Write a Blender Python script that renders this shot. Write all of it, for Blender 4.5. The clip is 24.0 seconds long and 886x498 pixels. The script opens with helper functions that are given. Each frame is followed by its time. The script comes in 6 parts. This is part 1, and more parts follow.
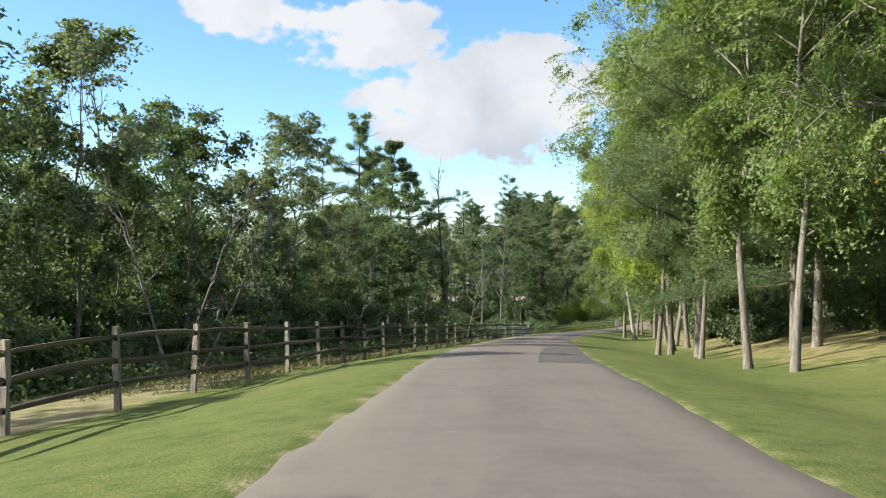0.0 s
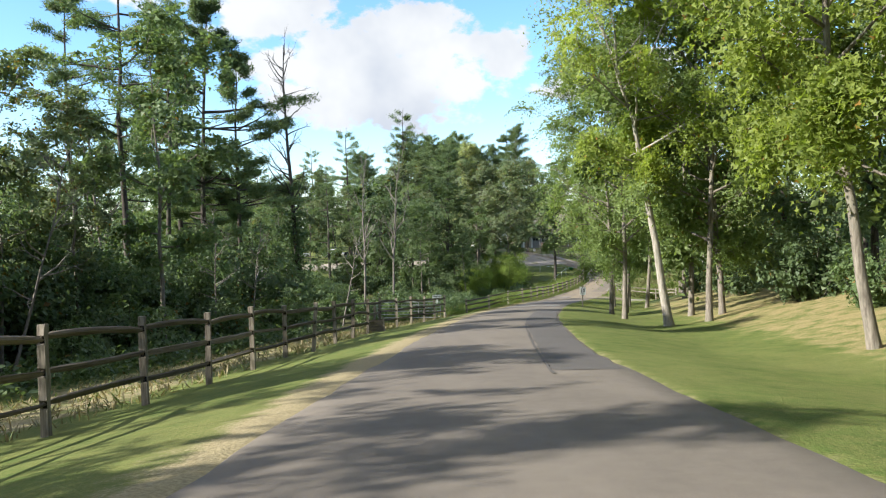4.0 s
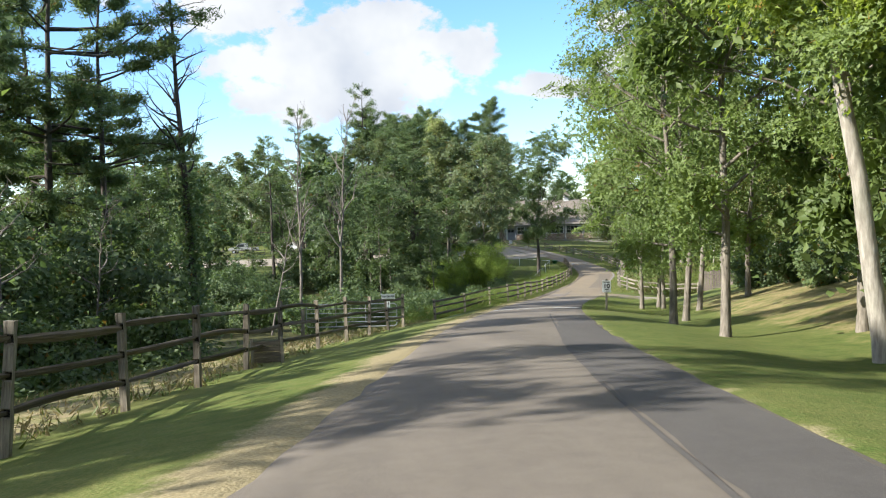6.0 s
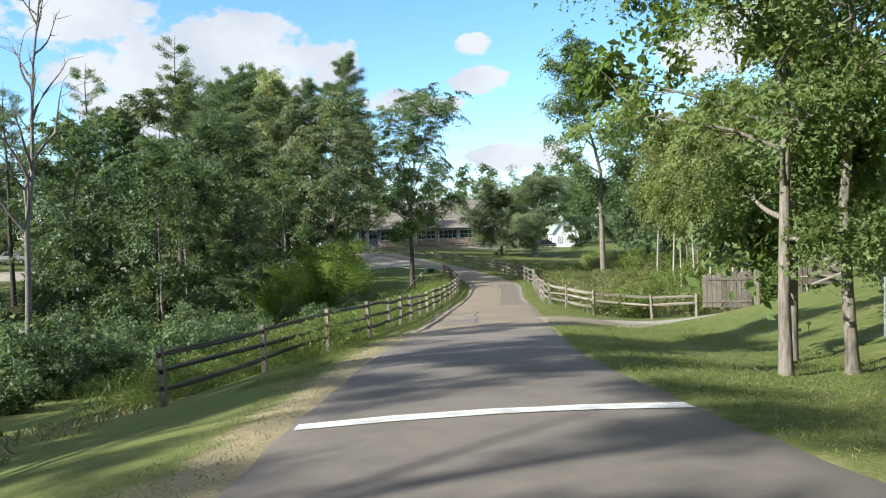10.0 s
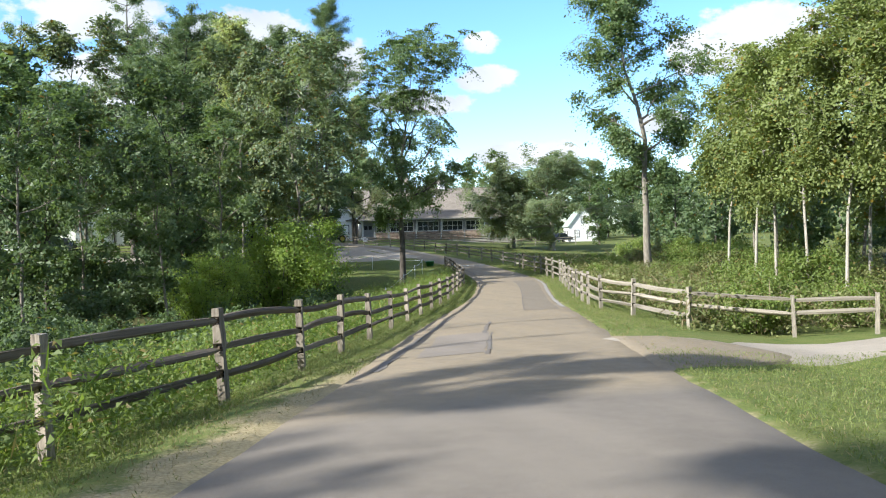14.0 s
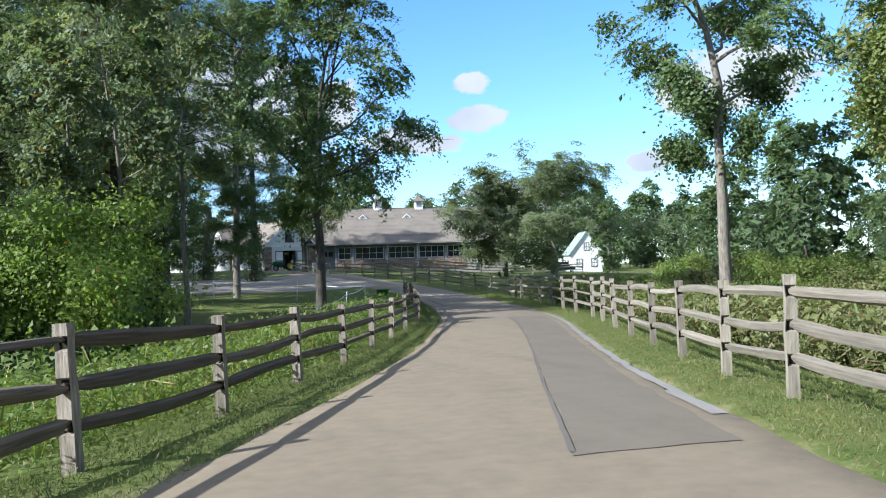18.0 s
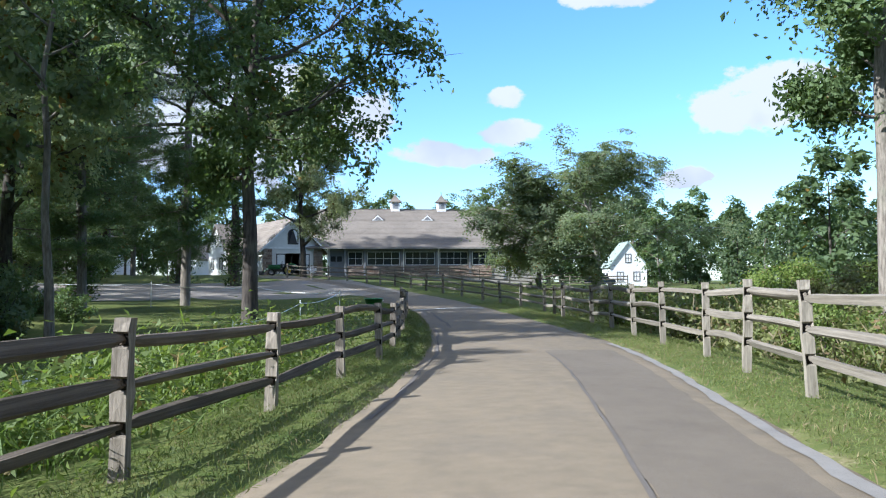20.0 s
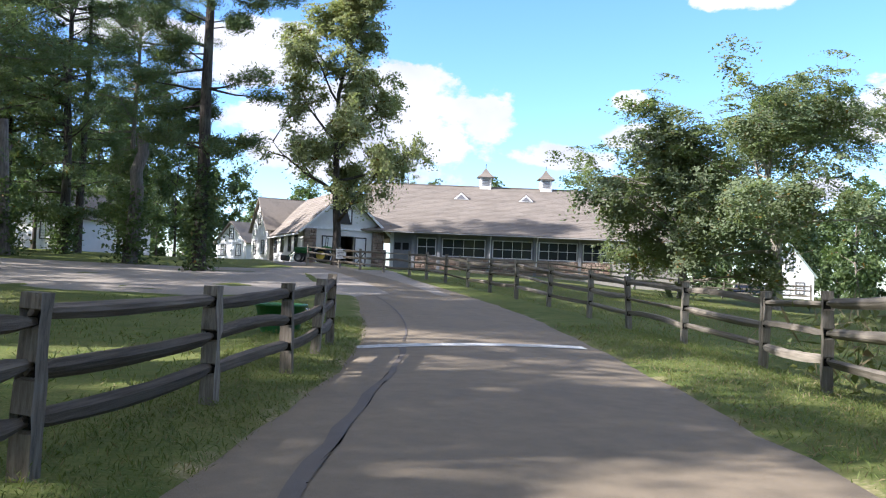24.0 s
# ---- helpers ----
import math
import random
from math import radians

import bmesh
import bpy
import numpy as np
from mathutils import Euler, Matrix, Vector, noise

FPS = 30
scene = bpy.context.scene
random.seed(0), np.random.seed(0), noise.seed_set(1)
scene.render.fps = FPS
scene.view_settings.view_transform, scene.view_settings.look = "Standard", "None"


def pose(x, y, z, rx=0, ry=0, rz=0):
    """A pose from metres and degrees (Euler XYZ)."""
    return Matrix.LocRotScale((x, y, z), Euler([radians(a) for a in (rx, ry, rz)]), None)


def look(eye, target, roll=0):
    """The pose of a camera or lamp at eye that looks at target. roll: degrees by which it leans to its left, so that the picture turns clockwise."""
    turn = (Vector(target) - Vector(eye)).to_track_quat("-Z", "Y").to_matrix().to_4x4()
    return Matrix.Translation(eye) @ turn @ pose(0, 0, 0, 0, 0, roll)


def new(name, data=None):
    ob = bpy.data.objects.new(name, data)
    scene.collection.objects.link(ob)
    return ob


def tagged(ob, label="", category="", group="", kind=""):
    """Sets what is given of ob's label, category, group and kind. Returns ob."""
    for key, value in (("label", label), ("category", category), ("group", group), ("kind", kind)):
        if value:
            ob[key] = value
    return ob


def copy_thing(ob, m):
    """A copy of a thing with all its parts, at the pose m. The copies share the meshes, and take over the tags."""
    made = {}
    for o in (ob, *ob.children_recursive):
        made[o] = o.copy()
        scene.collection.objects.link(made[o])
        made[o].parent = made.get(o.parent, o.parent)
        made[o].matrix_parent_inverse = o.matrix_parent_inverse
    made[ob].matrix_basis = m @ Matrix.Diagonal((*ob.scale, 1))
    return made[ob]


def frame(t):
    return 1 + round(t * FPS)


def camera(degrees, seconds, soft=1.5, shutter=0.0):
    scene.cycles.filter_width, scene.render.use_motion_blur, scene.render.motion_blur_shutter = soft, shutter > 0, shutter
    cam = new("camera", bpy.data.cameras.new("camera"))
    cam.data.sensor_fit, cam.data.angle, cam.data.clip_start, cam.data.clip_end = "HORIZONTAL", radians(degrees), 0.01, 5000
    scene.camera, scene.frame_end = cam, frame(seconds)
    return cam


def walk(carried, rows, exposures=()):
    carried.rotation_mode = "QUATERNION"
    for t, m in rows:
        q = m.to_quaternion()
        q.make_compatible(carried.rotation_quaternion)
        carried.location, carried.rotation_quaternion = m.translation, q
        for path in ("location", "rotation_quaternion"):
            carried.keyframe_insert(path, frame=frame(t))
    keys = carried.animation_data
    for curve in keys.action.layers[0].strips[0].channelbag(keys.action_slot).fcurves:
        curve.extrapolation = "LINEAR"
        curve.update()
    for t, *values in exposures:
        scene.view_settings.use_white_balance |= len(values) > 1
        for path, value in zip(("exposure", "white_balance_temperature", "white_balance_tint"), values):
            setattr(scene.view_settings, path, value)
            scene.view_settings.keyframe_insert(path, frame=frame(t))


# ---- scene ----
cam = camera(56.1, 24.0, soft=1.15)
PATH = [
    (0, (-0.043, -0.002, 1.186), (-0.037, 1.998, 1.196), 0.0),
    (0.5, (0.181, 5.03, 0.818), (0.251, 7.029, 0.833), -0.9),
    (1, (0.498, 9.72, 0.496), (0.627, 11.716, 0.508), -1.5),
    (1.5, (0.761, 13.996, 0.201), (0.924, 15.989, 0.198), -1.8),
    (2, (1.153, 18.725, -0.079), (1.341, 20.716, -0.086), -1.4),
    (2.5, (1.608, 23.345, -0.358), (1.817, 25.334, -0.362), -1.2),
    (4.5, (3.888, 41.173, -2.132), (4.15, 43.155, -2.206), -1.5),
    (5, (4.543, 45.437, -2.509), (4.82, 47.417, -2.573), -1.5),
    (5.5, (5.285, 50.038, -2.877), (5.583, 52.015, -2.938), -1.6),
    (6, (6.045, 54.401, -3.188), (6.368, 56.373, -3.259), -1.7),
    (6.5, (6.822, 58.605, -3.516), (7.167, 60.574, -3.574), -1.6),
    (7, (7.63, 62.765, -3.842), (8.013, 64.727, -3.903), -1.3),
    (7.5, (8.477, 66.869, -4.158), (8.905, 68.822, -4.214), -0.8),
    (8, (9.542, 70.656, -4.49), (10.007, 72.6, -4.534), -1.3),
    (8.5, (10.54, 73.932, -4.736), (11.04, 75.868, -4.784), -2.0),
    (9, (11.473, 77.521, -5.065), (12.027, 79.443, -5.107), -2.1),
    (9.5, (12.394, 80.857, -5.371), (13.002, 82.762, -5.403), -2.1),
    (10, (13.233, 83.615, -5.564), (13.878, 85.508, -5.606), -1.8),
    (10.5, (14.107, 86.163, -5.768), (14.765, 88.05, -5.833), -1.5),
    (12.5, (16.554, 92.94, -6.42), (17.225, 94.822, -6.487), -2.4),
    (13, (17.381, 95.07, -6.565), (18.039, 96.957, -6.642), -2.4),
    (13.5, (18.201, 97.053, -6.695), (18.823, 98.952, -6.761), -1.8),
    (14, (19.103, 99.206, -6.856), (19.731, 101.104, -6.9), -1.6),
    (14.5, (20.065, 101.474, -7.084), (20.722, 103.362, -7.119), -1.7),
    (15, (21.22, 104.21, -7.307), (21.89, 106.094, -7.345), -1.8),
    (15.5, (22.324, 106.908, -7.499), (22.998, 108.791, -7.525), -1.5),
    (16, (23.367, 109.43, -7.716), (24.043, 111.312, -7.723), -0.7),
    (16.5, (24.638, 112.388, -7.93), (25.313, 114.27, -7.909), -0.6),
    (17, (25.92, 115.334, -8.12), (26.582, 117.221, -8.081), -1.3),
    (17.5, (27.114, 118.218, -8.287), (27.774, 120.105, -8.238), -1.6),
    (18, (28.305, 121.032, -8.429), (28.955, 122.922, -8.381), -1.8),
    (18.5, (29.58, 124.049, -8.581), (30.222, 125.942, -8.529), -2.0),
    (20.5, (34.51, 136.114, -8.883), (35.053, 138.036, -8.776), 0.4),
    (21, (35.76, 139.178, -8.938), (36.254, 141.112, -8.803), 0.9),
    (21.5, (36.865, 142.02, -8.991), (37.304, 143.968, -8.872), 1.2),
    (22, (37.937, 144.757, -9.033), (38.324, 146.718, -8.947), 1.3),
    (22.5, (38.987, 147.764, -9.028), (39.356, 149.729, -8.971), 1.5),
    (23, (39.936, 150.434, -9.031), (40.299, 152.4, -8.98), 1.6),
    (23.5, (40.722, 152.941, -9.036), (41.071, 154.909, -8.973), 2.0),
    (24, (41.459, 155.53, -9.069), (41.769, 157.505, -8.989), 2.3),
]
walk(cam, [(t, look(eye, target, roll)) for t, eye, target, roll in PATH], [(0.0, 1.22, 6250, 9), (5.0, 1.42, 6250, 9), (9.0, 1.22, 6000, 8), (14.0, 1.47, 5950, 8), (16.0, 1.37, 5700, 6), (18.0, 1.22, 5500, 9), (21.0, 1.32, 5400, 11), (23.0, 1.43, 5550, 14), (24.0, 1.56, 5850, 17)])


# fence lines, road and ground are laid out along y; x runs to the right of the drive

# ---- light ----
SUN_FROM = Vector((-0.98, -0.17, 0.0)).normalized()
SUN_ELEV = radians(31)
world = bpy.data.worlds.new("sky")
scene.world = world
world.use_nodes = True


def build_sky():
    nt = world.node_tree
    n, l = nt.nodes, nt.links
    n.clear()
    out = n.new("ShaderNodeOutputWorld")
    sky = n.new("ShaderNodeTexSky")
    sky.sky_type = "NISHITA"
    sky.sun_disc = False
    sky.sun_elevation = SUN_ELEV
    sky.sun_rotation = math.atan2(SUN_FROM.x, SUN_FROM.y)
    sky.altitude, sky.air_density, sky.dust_density, sky.ozone_density = 60, 1.0, 0.6, 2.0
    bg = n.new("ShaderNodeBackground")
    bg.inputs["Strength"].default_value = SKY
    hue = n.new("ShaderNodeHueSaturation")
    hue.inputs["Saturation"].default_value = 1.15
    l.new(sky.outputs[0], hue.inputs["Color"])
    tone = n.new("ShaderNodeMix")
    tone.data_type, tone.blend_type = "RGBA", "MULTIPLY"
    tone.inputs[0].default_value = 1.0
    tone.inputs[7].default_value = (0.87, 0.94, 1.05, 1)
    l.new(hue.outputs[0], tone.inputs[6])
    l.new(tone.outputs[2], bg.inputs["Color"])
    tc = n.new("ShaderNodeTexCoord")
    sep = n.new("ShaderNodeSeparateXYZ")
    l.new(tc.outputs["Generated"], sep.inputs[0])

    def m(op, a, b=None, c=None, clamp=False):
        k = n.new("ShaderNodeMath")
        k.operation, k.use_clamp = op, clamp
        for i, v in enumerate((a, b, c)):
            if v is None:
                continue
            if isinstance(v, (int, float)):
                k.inputs[i].default_value = v
            else:
                l.new(v, k.inputs[i])
        return k.outputs[0]

    az = m("ARCTAN2", sep.outputs[0], sep.outputs[1])
    el = m("ARCSINE", sep.outputs[2])
    # cumulus banks: azimuth, elevation, half width, half height, all in radians; the last five are unseen additions
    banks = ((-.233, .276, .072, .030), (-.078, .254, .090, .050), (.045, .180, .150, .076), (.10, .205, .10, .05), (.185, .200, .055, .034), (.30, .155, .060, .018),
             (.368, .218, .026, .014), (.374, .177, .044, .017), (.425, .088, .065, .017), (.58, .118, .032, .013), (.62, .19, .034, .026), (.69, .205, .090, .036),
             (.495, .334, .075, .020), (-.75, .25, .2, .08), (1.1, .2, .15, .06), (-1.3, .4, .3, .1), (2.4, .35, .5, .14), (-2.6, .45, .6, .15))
    best = None
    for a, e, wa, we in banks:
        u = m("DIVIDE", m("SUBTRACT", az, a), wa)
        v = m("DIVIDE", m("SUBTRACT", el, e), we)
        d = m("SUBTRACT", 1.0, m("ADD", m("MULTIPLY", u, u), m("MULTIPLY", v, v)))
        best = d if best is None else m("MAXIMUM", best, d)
    tex = n.new("ShaderNodeTexNoise")
    tex.inputs["Scale"].default_value, tex.inputs["Detail"].default_value, tex.inputs["Roughness"].default_value = 20.0, 8.0, 0.6
    mp = n.new("ShaderNodeMapping")
    mp.inputs["Scale"].default_value = (1, 1, 1.6)
    l.new(tc.outputs["Generated"], mp.inputs[0])
    l.new(mp.outputs[0], tex.inputs["Vector"])
    # unseen broken cloud overhead, added to raise the fill light in shade
    high = n.new("ShaderNodeMapRange")
    high.interpolation_type = "SMOOTHSTEP"
    for i, v in ((1, 0.42), (2, 0.70), (3, -1.4), (4, 0.35)):
        high.inputs[i].default_value = v
    l.new(el, high.inputs[0])
    field = m("ADD", m("MAXIMUM", best, high.outputs[0]), m("MULTIPLY", m("SUBTRACT", tex.outputs[0], 0.5), 3.6))
    ramp = n.new("ShaderNodeMapRange")
    ramp.interpolation_type = "SMOOTHSTEP"
    ramp.inputs["From Min"].default_value, ramp.inputs["From Max"].default_value = -0.1, 0.42
    l.new(field, ramp.inputs[0])
    thick = n.new("ShaderNodeMapRange")
    thick.inputs["From Min"].default_value, thick.inputs["From Max"].default_value = 0.44, 0.74
    t2 = n.new("ShaderNodeTexNoise")
    t2.inputs["Scale"].default_value, t2.inputs["Detail"].default_value = 9.0, 4.0
    off = n.new("ShaderNodeMapping")
    off.inputs["Location"].default_value = (0.0, 0.0, 0.06)
    l.new(tc.outputs["Generated"], off.inputs[0])
    l.new(off.outputs[0], t2.inputs["Vector"])
    l.new(t2.outputs[0], thick.inputs[0])
    tint = n.new("ShaderNodeMix")
    tint.data_type = "RGBA"
    tint.inputs[6].default_value, tint.inputs[7].default_value = (1.0, 1.0, 1.0, 1), (0.70, 0.74, 0.82, 1)
    l.new(thick.outputs[0], tint.inputs[0])
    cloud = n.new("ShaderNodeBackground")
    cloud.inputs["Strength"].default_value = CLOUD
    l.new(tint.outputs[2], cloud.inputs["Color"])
    mix = n.new("ShaderNodeMixShader")
    l.new(ramp.outputs[0], mix.inputs[0])
    l.new(bg.outputs[0], mix.inputs[1])
    l.new(cloud.outputs[0], mix.inputs[2])
    l.new(mix.outputs[0], out.inputs[0])


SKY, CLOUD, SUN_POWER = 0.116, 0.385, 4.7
build_sky()
sun = new("sun", bpy.data.lights.new("sun", "SUN"))
sun.data.energy, sun.data.angle, sun.data.color = SUN_POWER, radians(0.53), (1.0, 0.94, 0.84)
sun_at = SUN_FROM * math.cos(SUN_ELEV) + Vector((0, 0, math.sin(SUN_ELEV)))
sun.matrix_world = look(sun_at * 200, (0, 0, 0))


# ---- materials ----
class Nodes:
    """A small wrapper to write node trees briefly."""

    def __init__(self, name):
        self.mat = bpy.data.materials.new(name)
        self.mat.use_nodes = True
        self.n, self.l = self.mat.node_tree.nodes, self.mat.node_tree.links
        self.bsdf = self.n["Principled BSDF"]

    def put(self, sock, v):
        if isinstance(v, bpy.types.NodeSocket):
            self.l.new(v, sock)
        else:
            sock.default_value = v

    def coords(self, scale=(1, 1, 1), kind="Object"):
        tc = self.n.new("ShaderNodeTexCoord")
        mp = self.n.new("ShaderNodeMapping")
        mp.inputs["Scale"].default_value = scale
        self.l.new(tc.outputs[kind], mp.inputs[0])
        return mp.outputs[0]

    def noise(self, scale, detail=4, vec=None, rough=0.55):
        k = self.n.new("ShaderNodeTexNoise")
        k.inputs["Scale"].default_value, k.inputs["Detail"].default_value, k.inputs["Roughness"].default_value = scale, detail, rough
        self.l.new(vec if vec else self.coords(), k.inputs["Vector"])
        return k.outputs[0]

    def ramp(self, v, a, b, lo=0.0, hi=1.0):
        k = self.n.new("ShaderNodeMapRange")
        for i, x in ((1, a), (2, b), (3, lo), (4, hi)):
            k.inputs[i].default_value = x
        self.put(k.inputs[0], v)
        return k.outputs[0]

    def math(self, op, a, b=0.0):
        k = self.n.new("ShaderNodeMath")
        k.operation = op
        self.put(k.inputs[0], a)
        self.put(k.inputs[1], b)
        return k.outputs[0]

    def mix(self, f, a, b, blend="MIX"):
        k = self.n.new("ShaderNodeMix")
        k.data_type, k.blend_type = "RGBA", blend
        for s, v in ((0, f), (6, a), (7, b)):
            if isinstance(v, tuple) and len(v) == 3:
                v = (*v, 1)
            self.put(k.inputs[s], v)
        return k.outputs[2]

    def bump(self, h, strength=0.4, dist=0.02):
        k = self.n.new("ShaderNodeBump")
        k.inputs["Strength"].default_value, k.inputs["Distance"].default_value = strength, dist
        self.l.new(h, k.inputs["Height"])
        self.l.new(k.outputs[0], self.bsdf.inputs["Normal"])

    def island(self):
        return self.n.new("ShaderNodeNewGeometry").outputs["Random Per Island"]

    def rand(self):
        return self.n.new("ShaderNodeObjectInfo").outputs["Random"]

    def done(self, colour=None, rough=0.8, metal=0.0, spec=0.3):
        if colour is not None:
            self.put(self.bsdf.inputs["Base Color"], (*colour, 1) if isinstance(colour, tuple) and len(colour) == 3 else colour)
        self.put(self.bsdf.inputs["Roughness"], rough)
        self.bsdf.inputs["Metallic"].default_value = metal
        self.bsdf.inputs["Specular IOR Level"].default_value = spec
        return self.mat


def plain(name, c, rough=0.6, metal=0.0, vary=0.12, scale=6.0, spec=0.3, bump=0.0):
    k = Nodes(name)
    v = k.ramp(k.noise(scale, 5), 0.3, 0.7, 1 - vary, 1 + vary)
    fine = k.ramp(k.noise(scale * 9, 3), 0.3, 0.7, 1 - vary * 0.6, 1 + vary * 0.6)
    col = k.mix(1.0, c, k.math("MULTIPLY", v, fine), "MULTIPLY")
    if bump:
        k.bump(k.noise(scale * 12, 4), bump, 0.01)
    return k.done(col, rough, metal, spec)


def leaf_mat(name, a, b, rust=(0.16, 0.10, 0.02), rusty=0.03, glow=0.35):
    k = Nodes(name)
    r = k.island()
    big = k.ramp(k.noise(0.35, 3), 0.35, 0.65)
    col = k.mix(k.math("ADD", k.math("MULTIPLY", r, 0.6), k.math("MULTIPLY", big, 0.4)), a, b)
    col = k.mix(k.ramp(r, 1 - rusty, 1 - rusty + 0.005), col, rust)
    col = k.mix(1.0, col, k.ramp(k.rand(), 0, 1, 0.82, 1.15), "MULTIPLY")
    k.done(col, 0.55, 0, 0.35)
    tr = k.n.new("ShaderNodeBsdfTranslucent")
    k.l.new(k.mix(1.0, col, (1.25, 1.3, 0.7), "MULTIPLY"), tr.inputs["Color"])
    mx = k.n.new("ShaderNodeMixShader")
    mx.inputs[0].default_value = glow
    out = k.n["Material Output"]
    k.l.new(k.bsdf.outputs[0], mx.inputs[1])
    k.l.new(tr.outputs[0], mx.inputs[2])
    k.l.new(mx.outputs[0], out.inputs[0])
    return k.mat


def bark_mat(name, a, b, stretch=0.18):
    k = Nodes(name)
    vec = k.coords((9, 9, 9 * stretch))
    f = k.noise(1.6, 6, vec, 0.65)
    big = k.noise(0.8, 3)
    col = k.mix(k.ramp(f, 0.35, 0.65), a, b)
    col = k.mix(k.ramp(big, 0.5, 0.7, 0, 0.45), col, (0.16, 0.18, 0.12))
    k.bump(f, 0.7, 0.03)
    return k.done(col, 0.9, 0, 0.15)


M = {}
M["maple"] = leaf_mat("maple_leaf", (0.10, 0.15, 0.045), (0.205, 0.26, 0.085), rusty=0.008, glow=0.46)
M["gold"] = leaf_mat("yellow_maple_leaf", (0.17, 0.235, 0.04), (0.345, 0.4, 0.085), rust=(0.36, 0.2, 0.04), rusty=0.015, glow=0.55)
M["grey"] = leaf_mat("grey_green_leaf", (0.115, 0.155, 0.08), (0.215, 0.25, 0.14), rusty=0.03, glow=0.45)
M["mid"] = leaf_mat("tree_leaf", (0.075, 0.118, 0.046), (0.152, 0.202, 0.082), rusty=0.015, glow=0.42)
M["dark"] = leaf_mat("wood_leaf", (0.065, 0.104, 0.046), (0.132, 0.178, 0.078), rusty=0.01, glow=0.42)
M["yellow"] = leaf_mat("yellowing_leaf", (0.11, 0.145, 0.036), (0.215, 0.25, 0.075), rust=(0.2, 0.14, 0.02), rusty=0.04, glow=0.36)
M["pale"] = leaf_mat("pale_leaf", (0.105, 0.145, 0.07), (0.205, 0.24, 0.13), rusty=0.04, glow=0.42)
M["silver"] = leaf_mat("poplar_leaf", (0.22, 0.25, 0.125), (0.38, 0.41, 0.225), rusty=0.05, glow=0.5)
M["needle"] = leaf_mat("pine_needle", (0.078, 0.125, 0.058), (0.17, 0.22, 0.1), rusty=0.02, glow=0.42)
M["weed"] = leaf_mat("weed_leaf", (0.1, 0.148, 0.03), (0.21, 0.262, 0.065), rust=(0.24, 0.19, 0.07), rusty=0.05, glow=0.46)
M["shrubleaf"] = leaf_mat("bright_shrub_leaf", (0.15, 0.22, 0.04), (0.28, 0.36, 0.075), rusty=0.02, glow=0.5)
M["brushy"] = leaf_mat("brush_leaf", (0.095, 0.115, 0.034), (0.19, 0.195, 0.07), rust=(0.16, 0.11, 0.05), rusty=0.06, glow=0.3)
M["blade"] = leaf_mat("grass_blade", (0.075, 0.13, 0.022), (0.16, 0.20, 0.05), rust=(0.34, 0.27, 0.11), rusty=0.10, glow=0.4)
M["lawn"] = leaf_mat("lawn_blade", (0.1, 0.135, 0.035), (0.185, 0.21, 0.065), rust=(0.24, 0.2, 0.1), rusty=0.1, glow=0.42)
M["straw"] = leaf_mat("dry_grass_blade", (0.18, 0.145, 0.075), (0.27, 0.22, 0.115), rust=(0.10, 0.13, 0.03), rusty=0.25, glow=0.25)
M["bark"] = bark_mat("bark", (0.105, 0.09, 0.072), (0.25, 0.218, 0.175))
M["darkbark"] = bark_mat("dark_bark", (0.035, 0.03, 0.026), (0.10, 0.085, 0.07))
M["palebark"] = bark_mat("pale_bark", (0.20, 0.175, 0.14), (0.38, 0.345, 0.285))
M["deadwood"] = bark_mat("dead_wood", (0.10, 0.085, 0.075), (0.24, 0.21, 0.18))


def weathered_mat(name, a, b, grain=(1.2, 14, 14)):
    k = Nodes(name)
    vec = k.coords(grain)
    f = k.noise(2.2, 7, vec, 0.7)
    col = k.mix(k.ramp(f, 0.32, 0.68), a, b)
    col = k.mix(k.ramp(k.noise(1.4, 4), 0.52, 0.72, 0, 0.6), col, (0.10, 0.105, 0.075))
    col = k.mix(1.0, col, k.ramp(k.rand(), 0, 1, 0.7, 1.2), "MULTIPLY")
    k.bump(f, 0.8, 0.012)
    return k.done(col, 0.9, 0, 0.15)


M["rail"] = weathered_mat("weathered_rail", (0.062, 0.05, 0.038), (0.195, 0.16, 0.12))
M["post"] = weathered_mat("weathered_post", (0.11, 0.093, 0.072), (0.34, 0.292, 0.228), (14, 14, 1.2))
M["newrail"] = weathered_mat("pale_rail", (0.14, 0.122, 0.094), (0.29, 0.255, 0.2))
M["newpost"] = weathered_mat("pale_post", (0.145, 0.127, 0.098), (0.31, 0.275, 0.215), (14, 14, 1.2))
M["gatewood"] = weathered_mat("gate_plank", (0.075, 0.062, 0.05), (0.18, 0.155, 0.125), (14, 14, 1.2))
# near-black for the bottom of the post holes: their shade as colour
M["hole"] = plain("mortise_shade", (0.02, 0.017, 0.014), 0.95)


